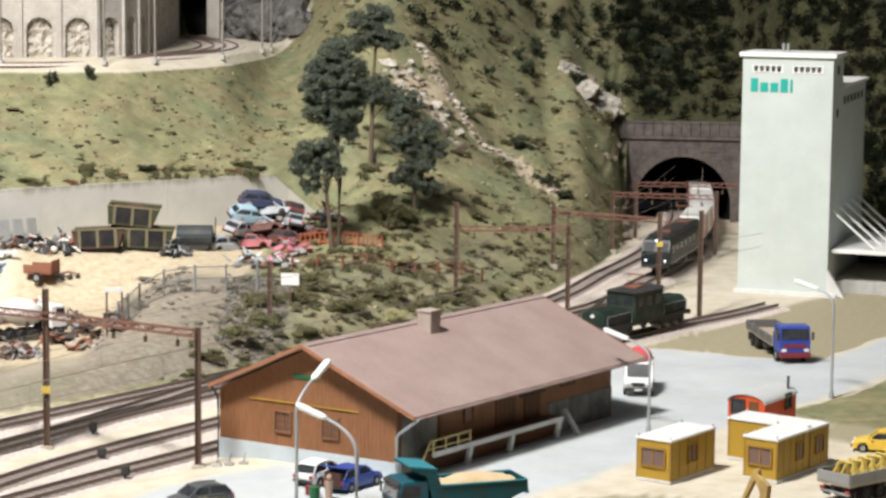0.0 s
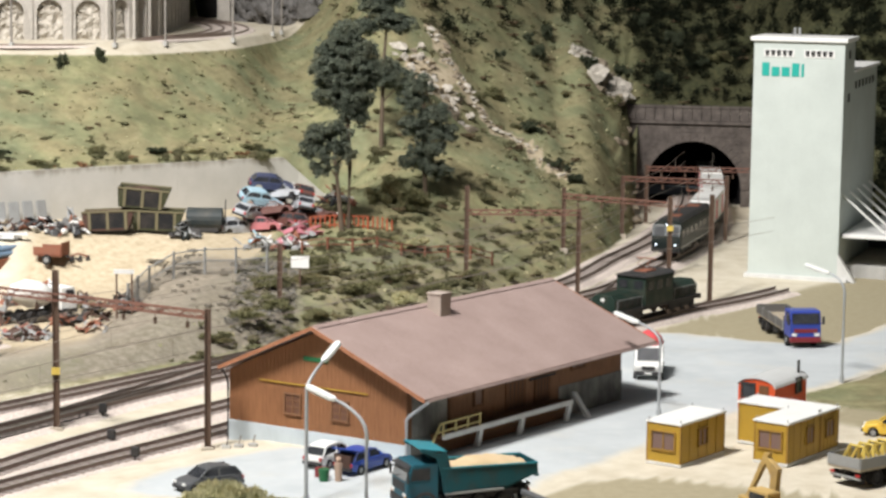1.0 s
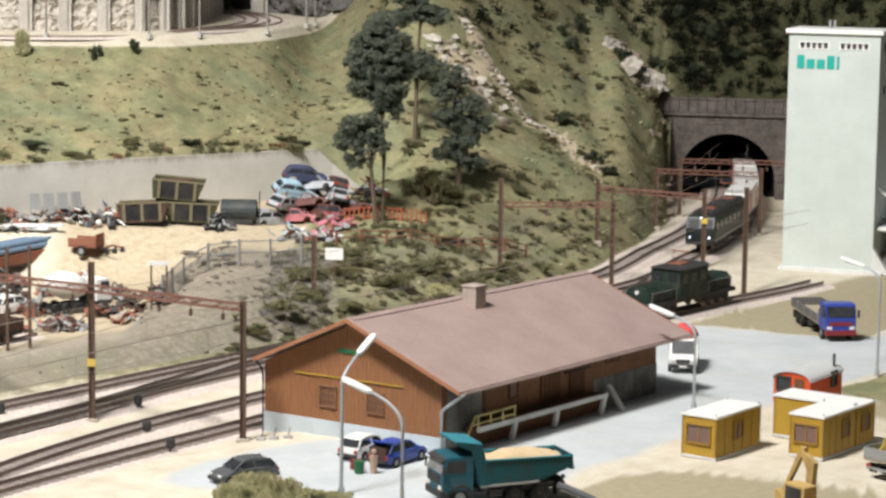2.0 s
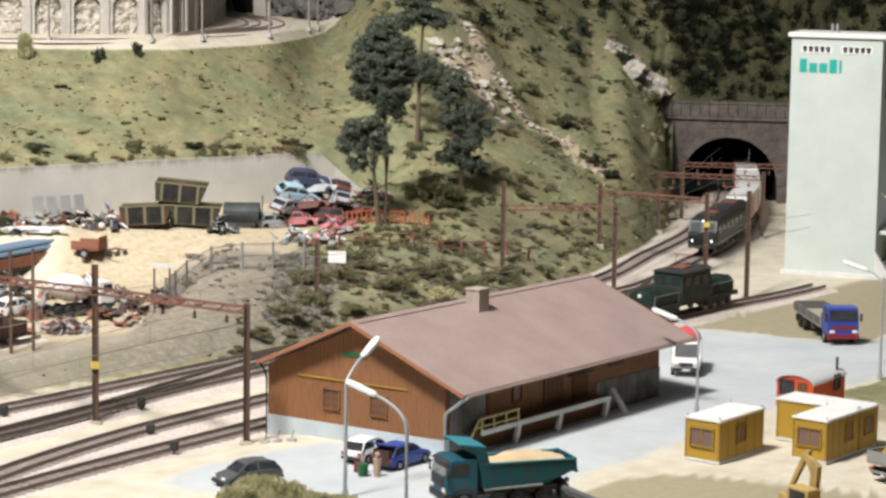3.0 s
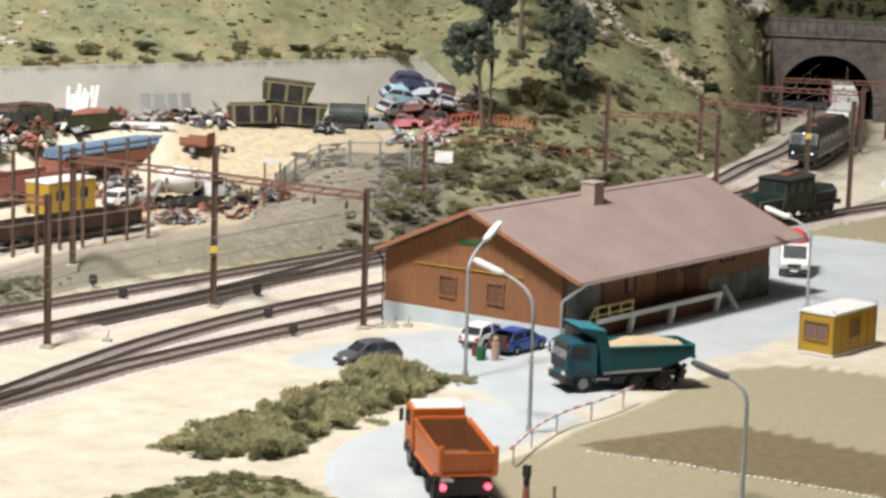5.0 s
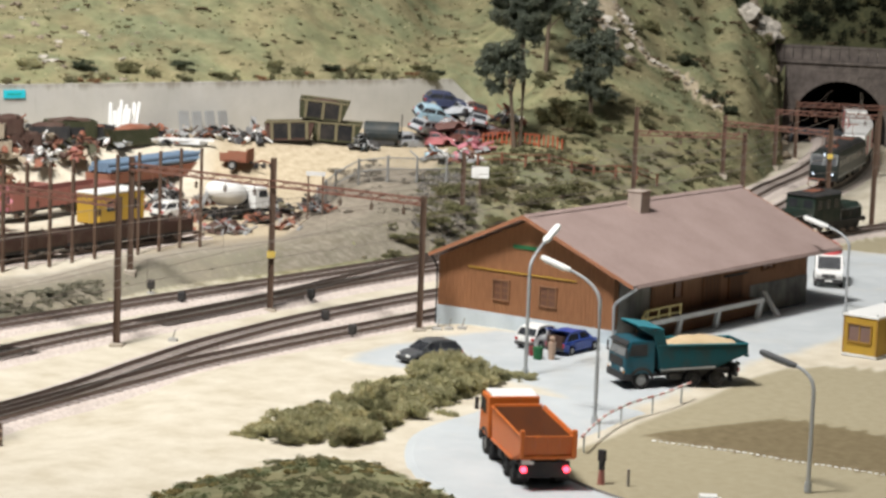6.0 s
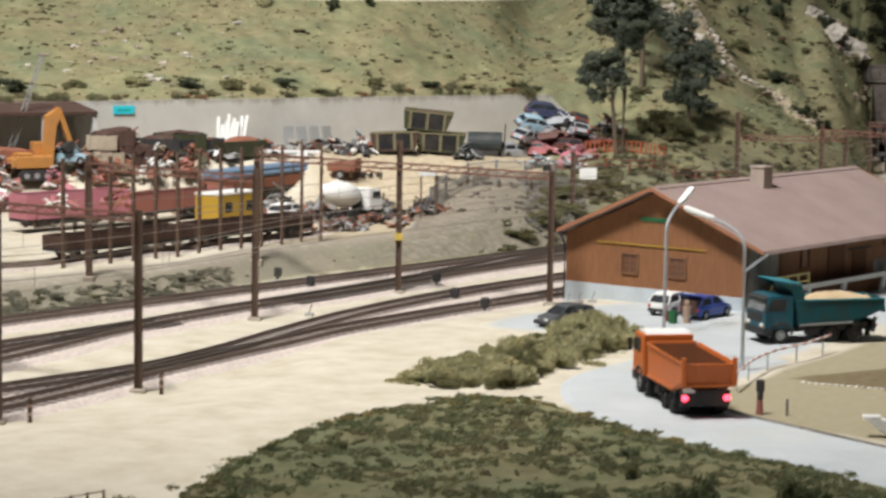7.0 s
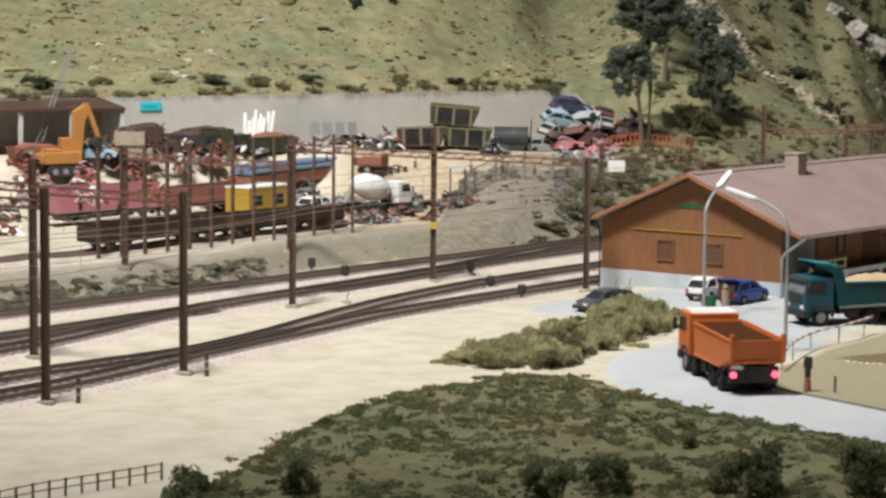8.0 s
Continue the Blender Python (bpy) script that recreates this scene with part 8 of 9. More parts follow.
def skip_tub(x, y, z, rz, label, tilt=0.0, shell=GREEN_SKIP):
    t = thing("tipper_skip", x, y, z, rz, rx=tilt * 0.5, ry=tilt, label=label, category="skip", group="dark green tipper skips")
    out = [(-1.85, 0.25), (1.7, 0.25), (2.2, 1.9), (-2.0, 1.9)]
    bm = prism(out, -1.3, -1.18, "y", 0.01)
    prism(out, 1.18, 1.3, "y", 0.01, bm)
    prism([(-1.85, 0.25), (1.7, 0.25), (1.7, 0.37), (-1.85, 0.37)], -1.18, 1.18, "y", 0, bm)
    prism([(-1.85, 0.3), (-1.73, 0.3), (-1.88, 1.9), (-2.0, 1.9)], -1.18, 1.18, "y", 0, bm)
    part("tub", bm, shell, t)
    for s in (-1, 1):
        for k in range(3):
            part("rib", box(-1.5 + 1.45 * k, s * 1.34 - 0.06, 0.3, -1.28 + 1.45 * k, s * 1.34 + 0.06, 1.88), YELLOWISH, t)
        # black sheets between the ribs stand in for the skip's shaded inside
        for k in range(2):
            lo, hi = sorted((s * 1.305, s * 1.32))
            part("panel", box(-1.26 + 1.45 * k, lo, 0.45, -0.07 + 1.45 * k, hi, 1.8), BLACK, t, "flat black panel painting the shade of an open bay")
        part("rim", box(-2.0, s * 1.3 - 0.1, 1.88, 2.2, s * 1.3 + 0.1, 2.02), YELLOWISH, t)
    t.scale = (1.1, 1.0, 1.0)
    part("scrap_fill", ball((0, 0, 1.55), 1.0, 2, (1.7, 1.1, 0.45), 0.6, None, x), BROWN_STEEL, t)
    part("skid", box(-1.6, -1.0, 0.0, 1.5, 1.0, 0.24, 0.02), CHASSIS, t)


for u, v, dz in ((-26.4, 213.6, 0), (-22.3, 215.0, 0), (-23.6, 214.9, 2.0)):
    x, y = uv_xy(u, v)
    skip_tub(x, y, ground_at(x, y) + dz, 38, "dark olive tipper skip stacked on others" if dz else "rusty brown tipper skip with tan ribs" if u < -25 else "dark olive tipper skip with tan ribs", 5 if dz else -3 if u < -25 else 2, BROWN_STEEL if u < -25 else GREEN_SKIP)
x, y = uv_xy(-18.0, 216.2)
t = thing("steel_tank", x, y, ground_at(x, y), 36, label="dark grey-green steel tank lying in the yard", category="tank")
part("shell", rod((-1.7, 0, 1.1), (1.5, 0, 1.1), 1.05, n=18), GREEN_GREY, t)
part("saddle", box(-1.4, -0.8, 0, 1.2, 0.8, 0.5, 0.03), CHASSIS, t)
part("ladder", tube([(1.7, -0.3, 0), (1.8, -0.3, 2.9)], 0.06, 5), CHASSIS, t)
x, y = uv_xy(-30.6, 207.5)
t = thing("farm_trailer", x, y, ground_at(x, y), 20, label="rust-red farm trailer with a drawbar", category="trailer")
part("bed", box(-1.3, -0.9, 0.7, 1.3, 0.9, 0.85, 0.02), RUST, t)
for s in (-1, 1):
    part("side", box(-1.3, s * 0.9 - 0.05, 0.85, 1.3, s * 0.9 + 0.05, 1.5, 0.02), RUST, t)
    wheel(t, 0.0, s * 1.15, 0.42, 0.25)
part("front", box(1.25, -0.85, 0.85, 1.33, 0.85, 1.9, 0.02), RUST, t)
part("drawbar", tube([(1.3, 0, 0.7), (2.6, 0, 0.4)], 0.08, 5), CHASSIS, t)
x, y = uv_xy(-28.4, 208.2)
t = thing("old_plough", x, y, ground_at(x, y), 60, label="dark rusty plough lying beside the trailer", category="plough")
part("frame", tube([(-1.0, 0, 0.3), (0, 0.1, 0.6), (1.0, 0, 0.3)], 0.1, 6), RUST, t)
for k in range(3):
    part("blade", prism([(-0.8 + 0.7 * k, 0.0), (-0.4 + 0.7 * k, 0.0), (-0.5 + 0.7 * k, 0.5)], -0.3, 0.1, "y"), CHASSIS, t)

# pile of scrap cars
PILE = [(-15.4, 217.6, 0.0, 75, 6, "FADED_GREY"), (-13.0, 217.9, 0.1, 20, -9, "FADED_RED2"), (-10.6, 218.2, 0.0, 160, 7, "BROWN_CAR"), (-8.2, 218.9, 0.05, 40, -10, "BROWN_CAR"), (-14.0, 220.6, 0.2, 120, 0, "DARK_GREY"), (-11.2, 221.2, 0.1, 200, 10, "RUST"), 
        (-14.3, 218.4, 1.2, 100, 14, "FADED_GREY"), (-12.0, 218.8, 1.15, 25, -16, "BROWN_CAR"), (-9.6, 219.4, 1.05, 140, 12, "FADED_GREY"), (-12.9, 220.9, 1.3, 190, 8, "RUST"),
        (-13.4, 219.3, 2.35, 62, 18, "PALE_BLUE"), (-11.2, 219.9, 2.2, 10, -14, "FADED_GREY"), (-9.9, 220.6, 1.7, 150, 16, "BROWN_CAR"), (-12.4, 220.4, 3.35, 48, 10, "DARK_BLUE")]
for u, v, dz, turn, tip, mat in PILE:
    x, y = uv_xy(u, v)
    words = {"FADED_GREY": "grey", "FADED_RED2": "faded pink-red", "BROWN_CAR": "dark brown", "WHITE": "white", "DARK_GREY": "dark grey", "RUST": "rusty", "PALE_BLUE": "pale blue", "BLUE": "bright blue", "DARK_BLUE": "dark blue"}[mat]
    car(x, y, turn, PILE_PAINT[mat], words + " scrapped car without wheels in a heap", 4.1, ground_at(x, y) - 0.2 + dz, tip, tip * 0.6, "heap of scrapped cars", wheels=False)


# open shed at the end of the wall
x, y = uv_xy(-57.5, 201.5)
t = thing("open_shed", x, y, ground_at(x, y), 70, label="open-fronted brown shed against the wall", category="shed")
part("roof", prism([(-2.6, 3.8), (3.4, 4.5), (3.4, 4.75), (-2.6, 4.05)], -10.0, 4.8, "x"), BROWN_STEEL, t, "rust-brown sheet roof")
for k in range(4):
    part("post", box(-9.8 + 4.75 * k, -2.4, 0, -9.45 + 4.75 * k, -2.05, 3.85, 0.02), PALE_CONCRETE, t)
part("back_wall", box(-10, 3.0, 0, 4.8, 3.3, 4.45), DARK_BOARDS, t)
part("end_wall", box(4.5, -2.2, 0, 4.75, 3.0, 3.85), PALE_CONCRETE, t)


# ---- fences, signs, signals ----
def rail_fence(name, pts, h, mat, label, slats=0, gap=2.6, thin=0.055):
    t = thing(name, 0, 0, 0, label=label, category="fence")
    line = curve_points(pts, gap)
    for p in line:
        p.z = ground_at(p.x, p.y)
        part("fence_post", box(p.x - 1.4 * thin, p.y - 1.4 * thin, p.z - 0.2, p.x + 1.4 * thin, p.y + 1.4 * thin, p.z + h), mat, t)
    for f in ((0.92, 0.5) if not slats else (0.95, 0.2)):
        part("fence_rail", tube([(p.x, p.y, p.z + h * f) for p in line], thin, 5), mat, t)
    if slats:
        fine = curve_points(pts, gap / slats)
        for p in fine:
            z = ground_at(p.x, p.y)
            part("slat", box(p.x - 0.07, p.y - 0.03, z + 0.05, p.x + 0.07, p.y + 0.03, z + h), mat, t)
    return t


rail_fence("slat_fence", [uv_xy(-8.6, 217.0), uv_xy(-5, 217.3), uv_xy(-1.2, 217.6)], 1.15, RED_SLAT, "orange-red slatted fence behind the scrub", 6)
rail_fence("rail_fence", [uv_xy(-9.0, 209), uv_xy(-3, 213), uv_xy(3.5, 217.5), uv_xy(8.7, 221.5)], 1.2, RUST, "rusty brown rail fence across the scrub")
rail_fence("rail_fence", [(9.8, -76.5), (10.4, -69), (10.75, -66.3)], 0.72, MAST, "low brown fence with thin rails on sand", 0, 0.78, 0.025)
t = rail_fence("wire_fence", [uv_xy(-22.0, 190.5), uv_xy(-20.5, 197), uv_xy(-15, 201), uv_xy(-10.5, 203.5)], 2.3, GREY, "grey wire-mesh fence above the bank", 0, 2.9)
bm = bmesh.new()
for p in curve_points([uv_xy(-22.0, 190.5), uv_xy(-20.5, 197), uv_xy(-15, 201), uv_xy(-10.5, 203.5)], 0.2):
    z = ground_at(p.x, p.y)
    tube([(p.x, p.y, z), (p.x, p.y, z + 2.15)], 0.02, 3, bm)
part("mesh", bm, STEEL, t, "fine grey wire mesh")


def board_sign(x, y, rz, w, h, z, legs, label, mat):
    t = thing("notice_board", x, y, ground_at(x, y), rz, label=label, category="sign")
    for s in ((-1, 1) if legs == 2 else (0,)):
        part("post", box(s * w * 0.38 - 0.07, -0.07, -0.2, s * w * 0.38 + 0.07, 0.07, z + h * 0.5), MAST, t)
    part("board", box(-w / 2, -0.12, z, w / 2, -0.075, z + h, 0.01), mat, t)


x, y = uv_xy(-8.7, 199.0)
board_sign(x, y, 34, 1.5, 1.0, 1.6, 1, "blank white notice board on a post in the scrub", WHITE)
x, y = uv_xy(-22.1, 188.9)
board_sign(x, y, 34, 1.6, 0.35, 3.5, 2, "pale crossboard on two tall posts", PALE_CONCRETE)


def dwarf_signal(x, y, rz=-60):
    t = thing("dwarf_signal", x, y, ground_at(x, y), rz, label="small dark box signal on a pale foot beside the track", category="signal", group="dwarf signals")
    part("foot", box(-0.25, -0.25, -0.15, 0.25, 0.25, 0.08, 0.03), CONCRETE, t)
    part("post", rod((0, 0, 0.1), (0, 0, 0.42), 0.07, n=6), CHASSIS, t)
    part("head", box(-0.2, -0.28, 0.3, 0.14, 0.28, 0.98, 0.12), CHASSIS, t)


for x, y in ((-20.4, -5.4), (-15.4, -8.5), (-36.4, -5.8), (-31.6, -7.6), (-26.6, 0.2)):
    dwarf_signal(x, y)
for x, y in ((-22.8, -17.4), (-12.6, -3.2), (-11.6, -1.8), (-12.1, -2.6)):
    t = thing("point_lever", x, y, ground_at(x, y), 30, label="small pale lever box beside the rails", category="lever box", group="lever boxes")
    part("box", box(-0.28, -0.2, -0.1, 0.28, 0.2, 0.2, 0.03), CONCRETE, t)
    part("lever", rod((0, 0, 0.15), (0.15, 0, 0.75), 0.04, n=5), LEDGE_POST, t)
for x, y in ((-8.6, -44.4), (-7.2, -54.6)):
    t = thing("marker_post", x, y, ground_at(x, y), 0, label="short brown post with tan bands", category="post", group="banded marker posts")
    part("post", rod((0, 0, -0.1), (0, 0, 1.2), 0.11, n=8), MAST, t)
    for z in (0.35, 0.75):
        part("band", rod((0, 0, z), (0, 0, z + 0.14), 0.118, n=8), TAN_PLAIN, t)

# striped barrier along the yard edge
t = thing("striped_barrier", 0, 0, 0, label="low red and white striped barrier on grey posts", category="barrier")
line = curve_points([(14.6, -25.6), (12.6, -20.6), (11.7, -16.6), (11.5, -13.2), (10.9, -9.3)], 0.62)
for k, (a, b) in enumerate(zip(line, line[1:])):
    part("stripe", tube([(a.x, a.y, 1.0), (b.x, b.y, 1.0)], 0.07, 6), WHITE if k % 2 else PALE_RED, t)
    if k % 6 == 1:
        part("post", rod((a.x, a.y, -0.1), (a.x, a.y, 0.95), 0.05, n=6), LAMP_GREY, t)
# kerb of the road, white edging stones, small things
kerb = thing("kerb", 0, 0, 0, label="low dark grey kerb along the curving road", category="kerb", kind="structure")
side = [p for p in road_line if p.y < -24]
for a, b in zip(side, side[1:]):
    d = (b - a).normalized()
    o = Vector((-d.y, d.x, 0)) * 3.45
    part("kerb_stone", tube([a + o + d * 0.03 + Vector((0, 0, 0.1)), b + o - d * 0.03 + Vector((0, 0, 0.1))], 0.12, 4), KERB, kerb)
for k, p in enumerate(curve_points([(15.4, -20.0), (19.5, -19.0), (24, -18.2), (28.3, -17.6), (33, -17.4)], 0.36)):
    bm = ball((0, 0, 0), 0.075, 1, (1.9, 0.8, 0.6), 0.45, None, k * 0.9)
    ob = part("edging_stone", bm, WHITE)
    ob.matrix_world = place(p.x, p.y, ground_at(p.x, p.y) + 0.02, 12 + 9 * (k % 3))
    tagged(ob, "small white edging stone in a row", "stone", "row of white edging stones")
# plain marker shape in place of a small figurine beside the road
t = thing("marker_post", 18.8, -29.9, 0, 0, label="plain dark red and black shape standing in for a roadside figurine", category="road marker")
part("base", rod((0, 0, 0), (0, 0, 0.75), 0.2, 0.14, 10), FADED_RED, t)
part("band", rod((0, 0, 0.75), (0, 0, 1.15), 0.15, 0.15, 10), CHASSIS, t)
part("top", box(-0.2, -0.12, 1.15, 0.2, 0.12, 1.75, 0.05), CHASSIS, t)
t = thing("white_steps", 27.04, -30.54, 0.0, 36.82, label="white stepped blocks leaning apart beside the road", category="steps")
for reach, rise, wide in ((-1.45, 1.05, 0.42), (2.2, 0.85, 0.26)):
    for k in range(1, 7):
        f = k / 6
        part("step", box(reach * f - wide, -0.3, rise * f - 0.16, reach * f + wide, 0.3, rise * f, 0.02), WHITE, t)
part("foot", box(-0.3, -0.25, -0.1, 0.3, 0.25, 0.06, 0.02), CONCRETE, t)
t = thing("delineator_post", 20.0, -29.3, 0, 0, label="thin dark roadside post", category="post")
part("post", rod((0, 0, -0.1), (0, 0, 0.85), 0.085, n=6), LEDGE_POST, t)
t = thing("waste_bin", -1.9, -6.7, 0.1, 0, label="small dark green bin behind the blue car", category="bin")
part("bin", rod((0, 0, 0), (0, 0, 0.75), 0.27, 0.33, 10), GREEN_SIGN, t)
t = thing("suitcase", -2.6, -6.0, 0.1, 20, label="dark red case standing behind the blue car", category="case")
part("case", box(-0.4, -0.2, 0, 0.4, 0.2, 0.6, 0.05), TRUCK_RED, t)
bm = rod((0, 0, 0), (0, 0, 1.1), 0.2, 0.26, 8)
ball((0, 0, 1.32), 0.17, 2, (1, 1, 1.1), 0, bm)
ob = part("model_figure", bm, TAN_PLAIN)
ob.matrix_world = place(-1.2, -6.2, 0.1, 0)
tagged(ob, "plain tan model figure standing by the cars", "figurine")

# more litter of the scrap yard
WAGON_SCRAP = ((-75.0, 7.7, 1.1, 1.2, 1.5, (RUST, PINK, WHITE, BROWN_STEEL), "mixed scrap piled on a flat wagon"), (-73.7, 12.1, 1.1, 1.2, 1.2, (RUST, BROWN_STEEL, FADED_RED), "rusty scrap piled on a flat wagon"), (-72.4, 16.5, 1.1, 1.2, 1.4, (RUST, WHITE, GREY, BROWN_STEEL), "pale and rusty scrap on a flat wagon"), (-71.4, 19.8, 1.1, 1.1, 1.0, (PLANK, RUST, FADED_RED), "timber and rust on a flat wagon"),
        (-70.6, 4.8, 1.1, 1.1, 1.4, (FADED_RED, RUST, PINK), "red scrap piled on a low wagon"), (-69.6, 10.2, 1.1, 1.1, 1.3, (RUST, BROWN_STEEL, YELLOWISH), "brown scrap piled on a low wagon"), (-57.4, -7.6, 2.2, 1.1, 0.9, (PINK, FADED_RED, WHITE), "pink scrap heaped in a wagon"), (-57.0, -2.2, 2.2, 1.1, 1.0, (FADED_RED, PINK, RUST), "red scrap heaped in a wagon"))
LOOSE_SCRAP = ((-75.7, 34.2, 0, 1.5, 0.6, (RUST, BROWN_STEEL, GREY), "rusty brown scrap strewn over the yard"), (-71.5, 34.0, 0, 1.7, 0.75, (GREY, BROWN_STEEL, PLANK), "grey and brown plates on the sand"), (-70.3, 36.2, 0, 1.9, 0.8999999999999999, (CHASSIS, BROWN_STEEL, RUST), "dark iron parts on the yard's sand"), (-64.6, 24.4, 0, 1.5, 0.6, (BROWN_STEEL, FADED_RED, GREY), "brown wreckage between the wagons"), (-58.2, 22.9, 0, 1.7, 0.75, (RUST, CHASSIS, LEDGE_POST), "low heap of rusty bars"), (-52.5, 14.9, 0, 1.9, 0.8999999999999999, (RUST, BROWN_STEEL, GREY), "rusty brown scrap strewn over the yard"), (-52.3, 20.2, 0, 1.5, 0.6, (GREY, BROWN_STEEL, PLANK), "grey and brown plates on the sand"), (-48.2, 8.4, 0, 1.7, 0.75, (CHASSIS, BROWN_STEEL, RUST), "dark iron parts on the yard's sand"), (-46.1, 11.7, 0, 1.9, 0.8999999999999999, (BROWN_STEEL, FADED_RED, GREY), "brown wreckage between the wagons"), (-47.7, 18.1, 0, 1.5, 0.6, (RUST, CHASSIS, LEDGE_POST), "low heap of rusty bars"),
        (-48.0, 21.2, 0, 1.5, 0.9, (GREY, BROWN_STEEL, CHASSIS, YELLOWISH), "grey and brown panels before the mixer truck"), (-46.4, 24.0, 0, 1.4, 0.8, (CHASSIS, GREY, RUST), "dark litter on the yard's sand"), (-49.2, 26.2, 0, 1.6, 1.0, (BROWN_STEEL, GREY, CHASSIS), "brown and grey scrap on the yard's sand"), (-44.4, 17.6, 0, 1.3, 0.7, (GREY, RUST, PLANK), "brown and grey litter along the yard's edge"), (-52.2, 24.6, 0, 1.7, 1.1, (CHASSIS, BROWN_STEEL, GREY, YELLOWISH), "dark machine parts behind the mixer truck"), (-45.4, 12.4, 0, 1.3, 0.7, (BROWN_STEEL, GREY, CHASSIS), "rusty litter along the yard's edge"), (-49.6, 47.5, 0, 1.7, 1.0, (GREY, BROWN_STEEL, PINK, WHITE), "crushed car parts at the foot of the heap"), (-51.0, 50.8, 0, 1.8, 1.2, (RUST, BROWN_STEEL, PINK, GREY), "rusty panels beside the scrapped cars"), (-58.4, 43.4, 0, 1.6, 1.3, (CHASSIS, GREEN_GREY, GREY), "dark frames beside the steel tank"), (-63.3, 11.7, 0, 1.8, 1.6, (RUST, BROWN_STEEL, PLANK), "brown scrap behind the yellow cabin"), (-59.8, 15.4, 0, 1.8, 1.5, (WHITE, GREY, CHASSIS, RUST), "white and grey scrap beside the cars"), (-59.4, 19.0, 0, 2.0, 1.9, (WHITE, CHASSIS, GREY, BROWN_STEEL), "pale wreckage behind the mixer truck"), (-51.9, 20.7, 0, 1.6, 1.3, (GREY, CHASSIS, WHITE, YELLOW), "grey wreckage beside the mixer truck"),
        (-73.8, 18.5, 0, 2.2, 2.2, (WHITE, RUST, PLANK, BROWN_STEEL), "white and brown scrap heap"), (-73.0, 22.0, 0, 2.2, 1.4, (BROWN_STEEL, GREEN_SKIP, RUST), "dark brown scrap heap"), (-72.6, 24.8, 0, 2.4, 1.2, (WHITE, GREY, BROWN_STEEL, RUST), "low pale scrap heap"), (-77.4, 3.5, 0, 2.4, 1.6, (FADED_RED, GREY, RUST, WHITE), "red and grey scrap beside the digger"),
        (-74.2, 1.1, 0, 2.4, 1.5, (GREY, WHITE, PINK, CHASSIS), "grey and pink scrap heap"), (-78.9, 4.5, 0, 2.4, 2.0, (BROWN_STEEL, RUST, GREY), "rusty scrap in front of the shed"), (-71.4, 29.4, 0, 2.2, 1.1, (RUST, CHASSIS, WHITE), "rusty litter along the wall"), (-68.9, 36.4, 0, 2.6, 1.0, (RUST, GREY, WHITE, CHASSIS), "loose litter along the wall"))
for k, (x, y, dz, w, h, mats_used, words) in enumerate(WAGON_SCRAP + LOOSE_SCRAP):
    heap = scrap_heap(x, y, w, h, mats_used, words, 70 + k, 38)
    heap.matrix_world = place(x, y, ground_at(x, y) + dz, 0)
def crate(x, y, rz, l, w, h, mat, words, dz=0.0):
    t = thing("scrap_crate", x, y, ground_at(x, y) + dz, rz, label=words, category="crate", group="crates in the scrap yard")
    for s in (-1, 1):
        part("side", box(-l / 2, s * w / 2 - 0.05, 0.1, l / 2, s * w / 2 + 0.05, h, 0.01), mat, t)
        part("end", box(s * l / 2 - 0.05, -w / 2 + 0.05, 0.1, s * l / 2 + 0.05, w / 2 - 0.05, h, 0.01), mat, t)
        for k in range(4):
            a = -l / 2 + 0.25 + (l - 0.5) * k / 3
            part("rib", box(a - 0.07, s * (w / 2 + 0.1) - 0.05, 0.05, a + 0.07, s * (w / 2 + 0.1) + 0.05, h + 0.06), mat, t)
    part("floor", box(-l / 2, -w / 2, 0.0, l / 2, w / 2, 0.1), mat, t)
    part("filling", ball((0, 0, h - 0.2), 1.0, 2, (l * 0.45, w * 0.42, 0.55), 0.7, None, x + y), BROWN_STEEL, t, "lumpy rusty filling")


for x, y, rz, l, w, h, mat, words, dz in ((-75.9, 13.9, 60, 3.4, 2.0, 1.6, PLANK, "pale timber crate full of scrap", 0), (-75.0, 16.8, 52, 3.2, 2.2, 1.9, BROWN_STEEL, "dark brown crate full of scrap", 0), (-75.7, 16.0, 56, 3.4, 2.0, 1.7, RUST, "rust-red crate full of scrap", 0), (-75.8, 15.6, 50, 3.0, 2.0, 1.4, BROWN_STEEL, "dark crate stacked on another", 1.8),
                                          (-74.8, 19.6, 55, 3.6, 2.2, 1.9, CHASSIS, "black steel crate near the wall", 0), (-74.4, 21.9, 58, 4.4, 2.2, 2.0, GREEN_SKIP, "dark olive crate near the wall", 0), (-76.0, 14.0, 40, 2.6, 1.8, 1.3, PLANK, "small timber crate on other scrap", 1.7)):
    crate(x, y, rz, l, w, h, mat, words, dz)
x, y = uv_xy(-59.5, 199.0)
t = thing("lattice_boom", x, y, ground_at(x, y), 50, label="thin grey lattice crane boom leaning over the shed", category="crane boom")
for a in (-0.3, 0.3):
    for b in (-0.3, 0.3):
        part("chord", rod((a, b, 0), (a * 0.4 + 3.0, b * 0.4, 9.0), 0.05, n=5), GREY, t)
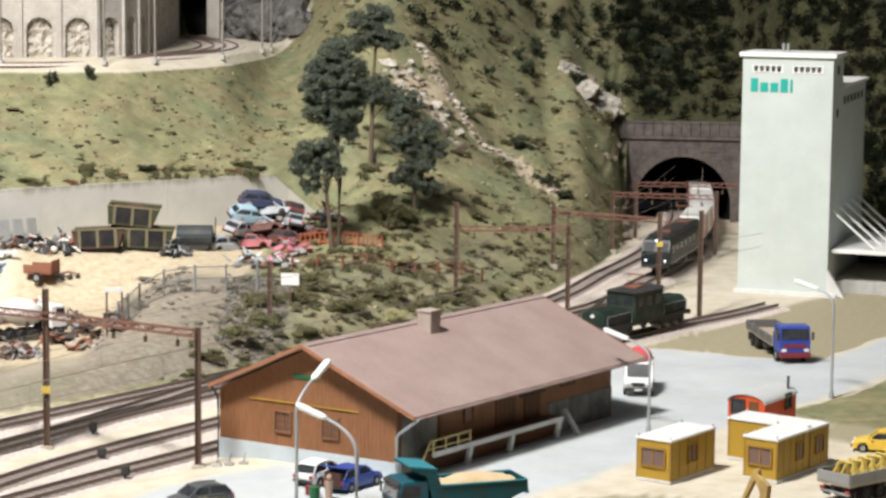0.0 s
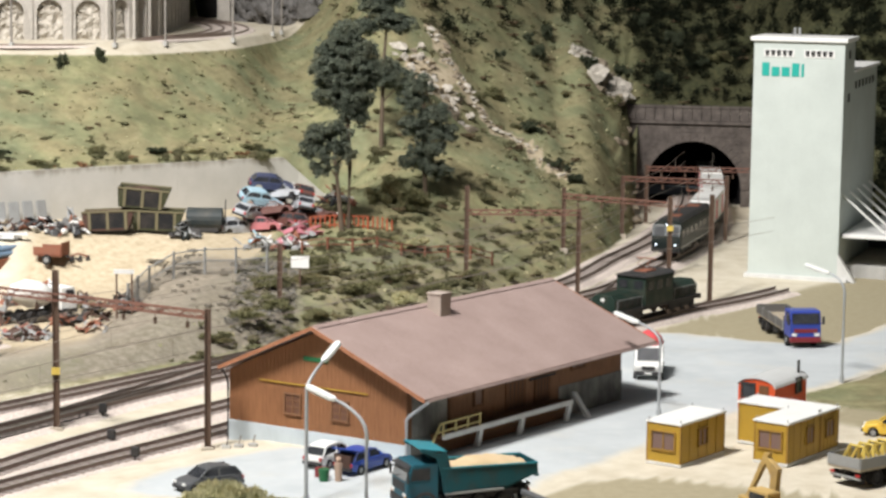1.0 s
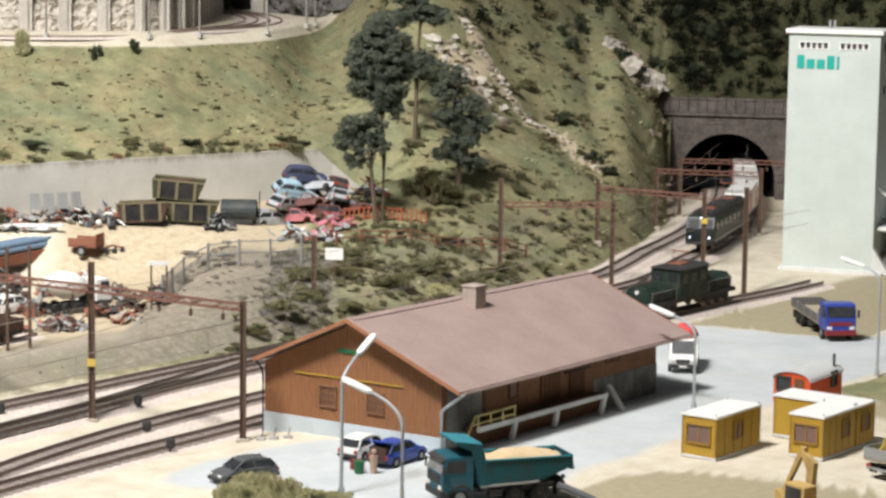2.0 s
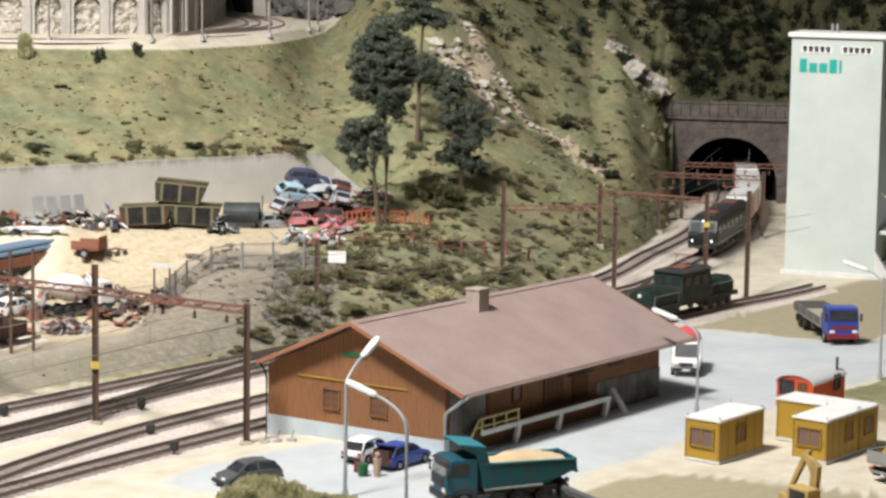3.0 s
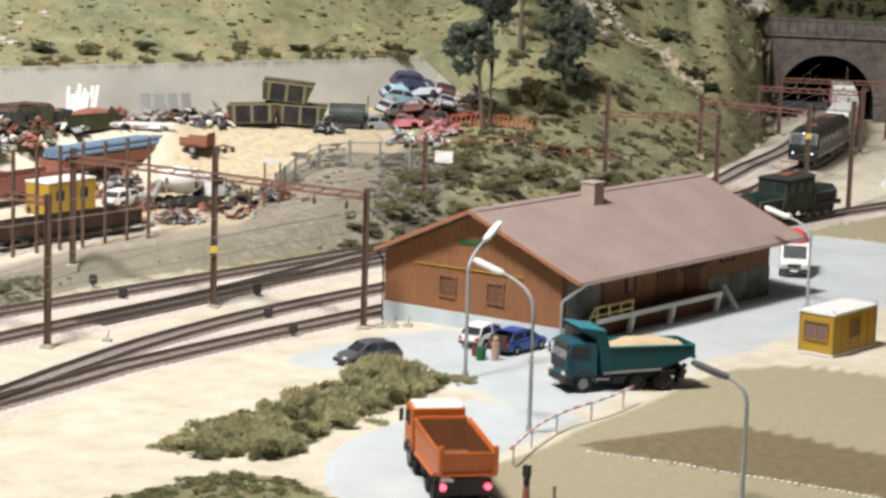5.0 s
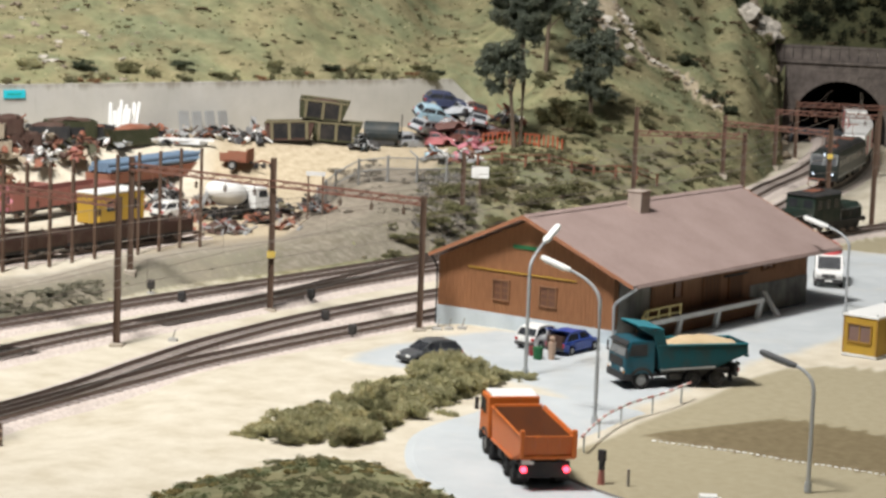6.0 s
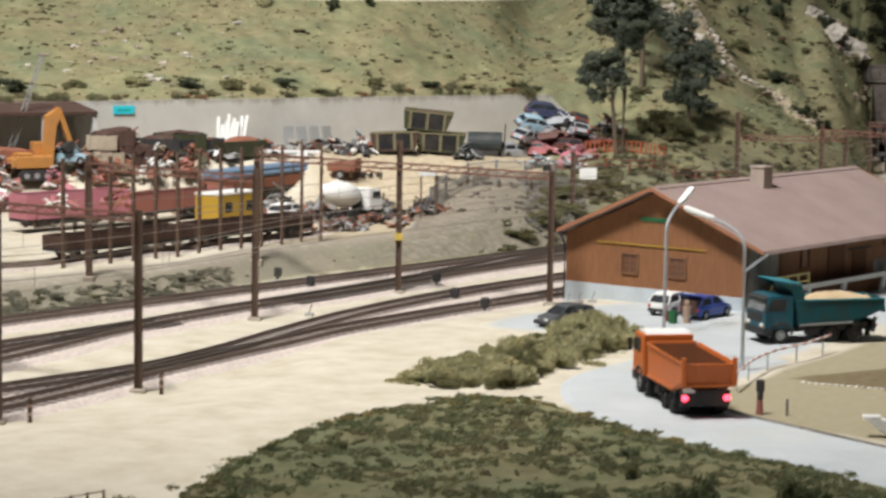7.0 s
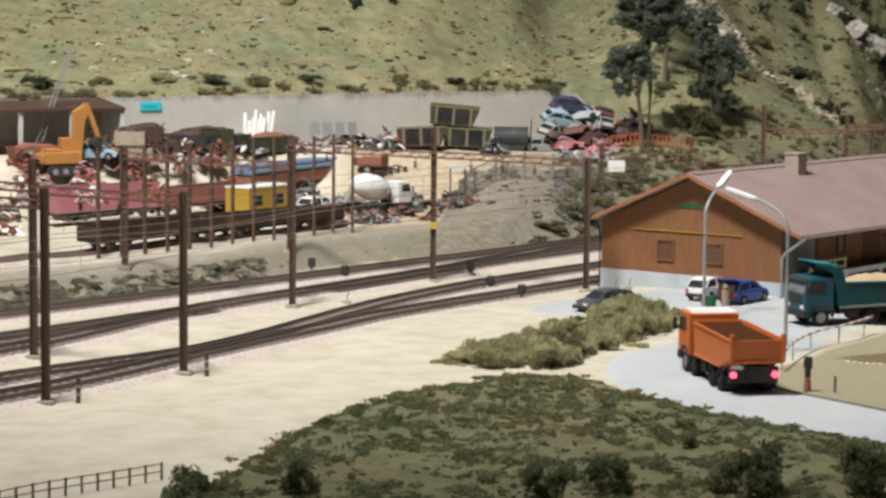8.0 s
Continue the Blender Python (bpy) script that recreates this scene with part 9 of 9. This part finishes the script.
for k in range(11):
    f, g = k / 11, (k + 1) / 11
    for b in (-0.3, 0.3):
        part("lacing", rod((3.0 * f - 0.3 * (1 - 0.6 * f), b * (1 - 0.6 * f), 9 * f), (3.0 * g + 0.3 * (1 - 0.6 * g), b * (1 - 0.6 * g), 9 * g), 0.03, n=4), GREY, t)
for k, (x, y, w, h, mats, words) in enumerate(((-75.9, 12.1, 2.2, 1.8, (RUST, BROWN_STEEL, GREY), "rust-brown heap of castings"), (-76.6, 13.2, 2.0, 2.4, (BROWN_STEEL, RUST, PLANK), "tall heap of rusty frames"), (-78.0, 11.4, 2.4, 2.2, (RUST, PLANK, CHASSIS), "heap of rusty machine parts"),
                                               (-73.9, 20.8, 1.8, 1.5, (CHASSIS, RUST, GREEN_SKIP), "dark heap of engine parts"), (-67.9, -7.6, 2.2, 1.3, (RUST, GREY, WHITE), "pale and rusty litter heap"), (-60.5, 28.9, 1.6, 0.7, (GREY, WHITE, RUST), "low heap of grey litter"),
                                               (-59.7, -15.0, 2.0, 1.2, (WHITE, RUST, CHASSIS), "mixed scrap heap by the siding"))):
    scrap_heap(x, y, w, h, mats, words, 40 + k, 34)
for k, (x, y, rz, l, mat, words) in enumerate(((-71.4, 26.4, 80, 5.0, GREEN_SKIP, "dark green skip full of scrap"), (-73.7, 23.1, 75, 5.0, CHASSIS, "black skip at the wall"), (-79.2, 6.0, 70, 5.0, RUST, "rusty skip near the shed"))):
    t = thing("scrap_skip", x, y, ground_at(x, y), rz, label=words, category="skip", group="skips in the scrap yard")
    out = [(-l / 2 + 0.5, 0.05), (l / 2 - 0.5, 0.05), (l / 2, 1.5), (-l / 2, 1.5)]
    for s in (-1, 1):
        part("side", prism(out, s * 1.0 - 0.05, s * 1.0 + 0.05, "y"), mat, t)
    for e in (-1, 1):
        part("end", prism([(e * (l / 2 - 0.5), 0.05), (e * (l / 2 - 0.4), 0.05), (e * (l / 2 + 0.05), 1.5), (e * (l / 2 - 0.05), 1.5)], -0.95, 0.95, "y"), mat, t)
    part("fill", ball((0, 0, 1.1), 1.0, 2, (l * 0.42, 0.9, 0.75), 0.5, None, k), RUST, t, "rusty scrap filling")
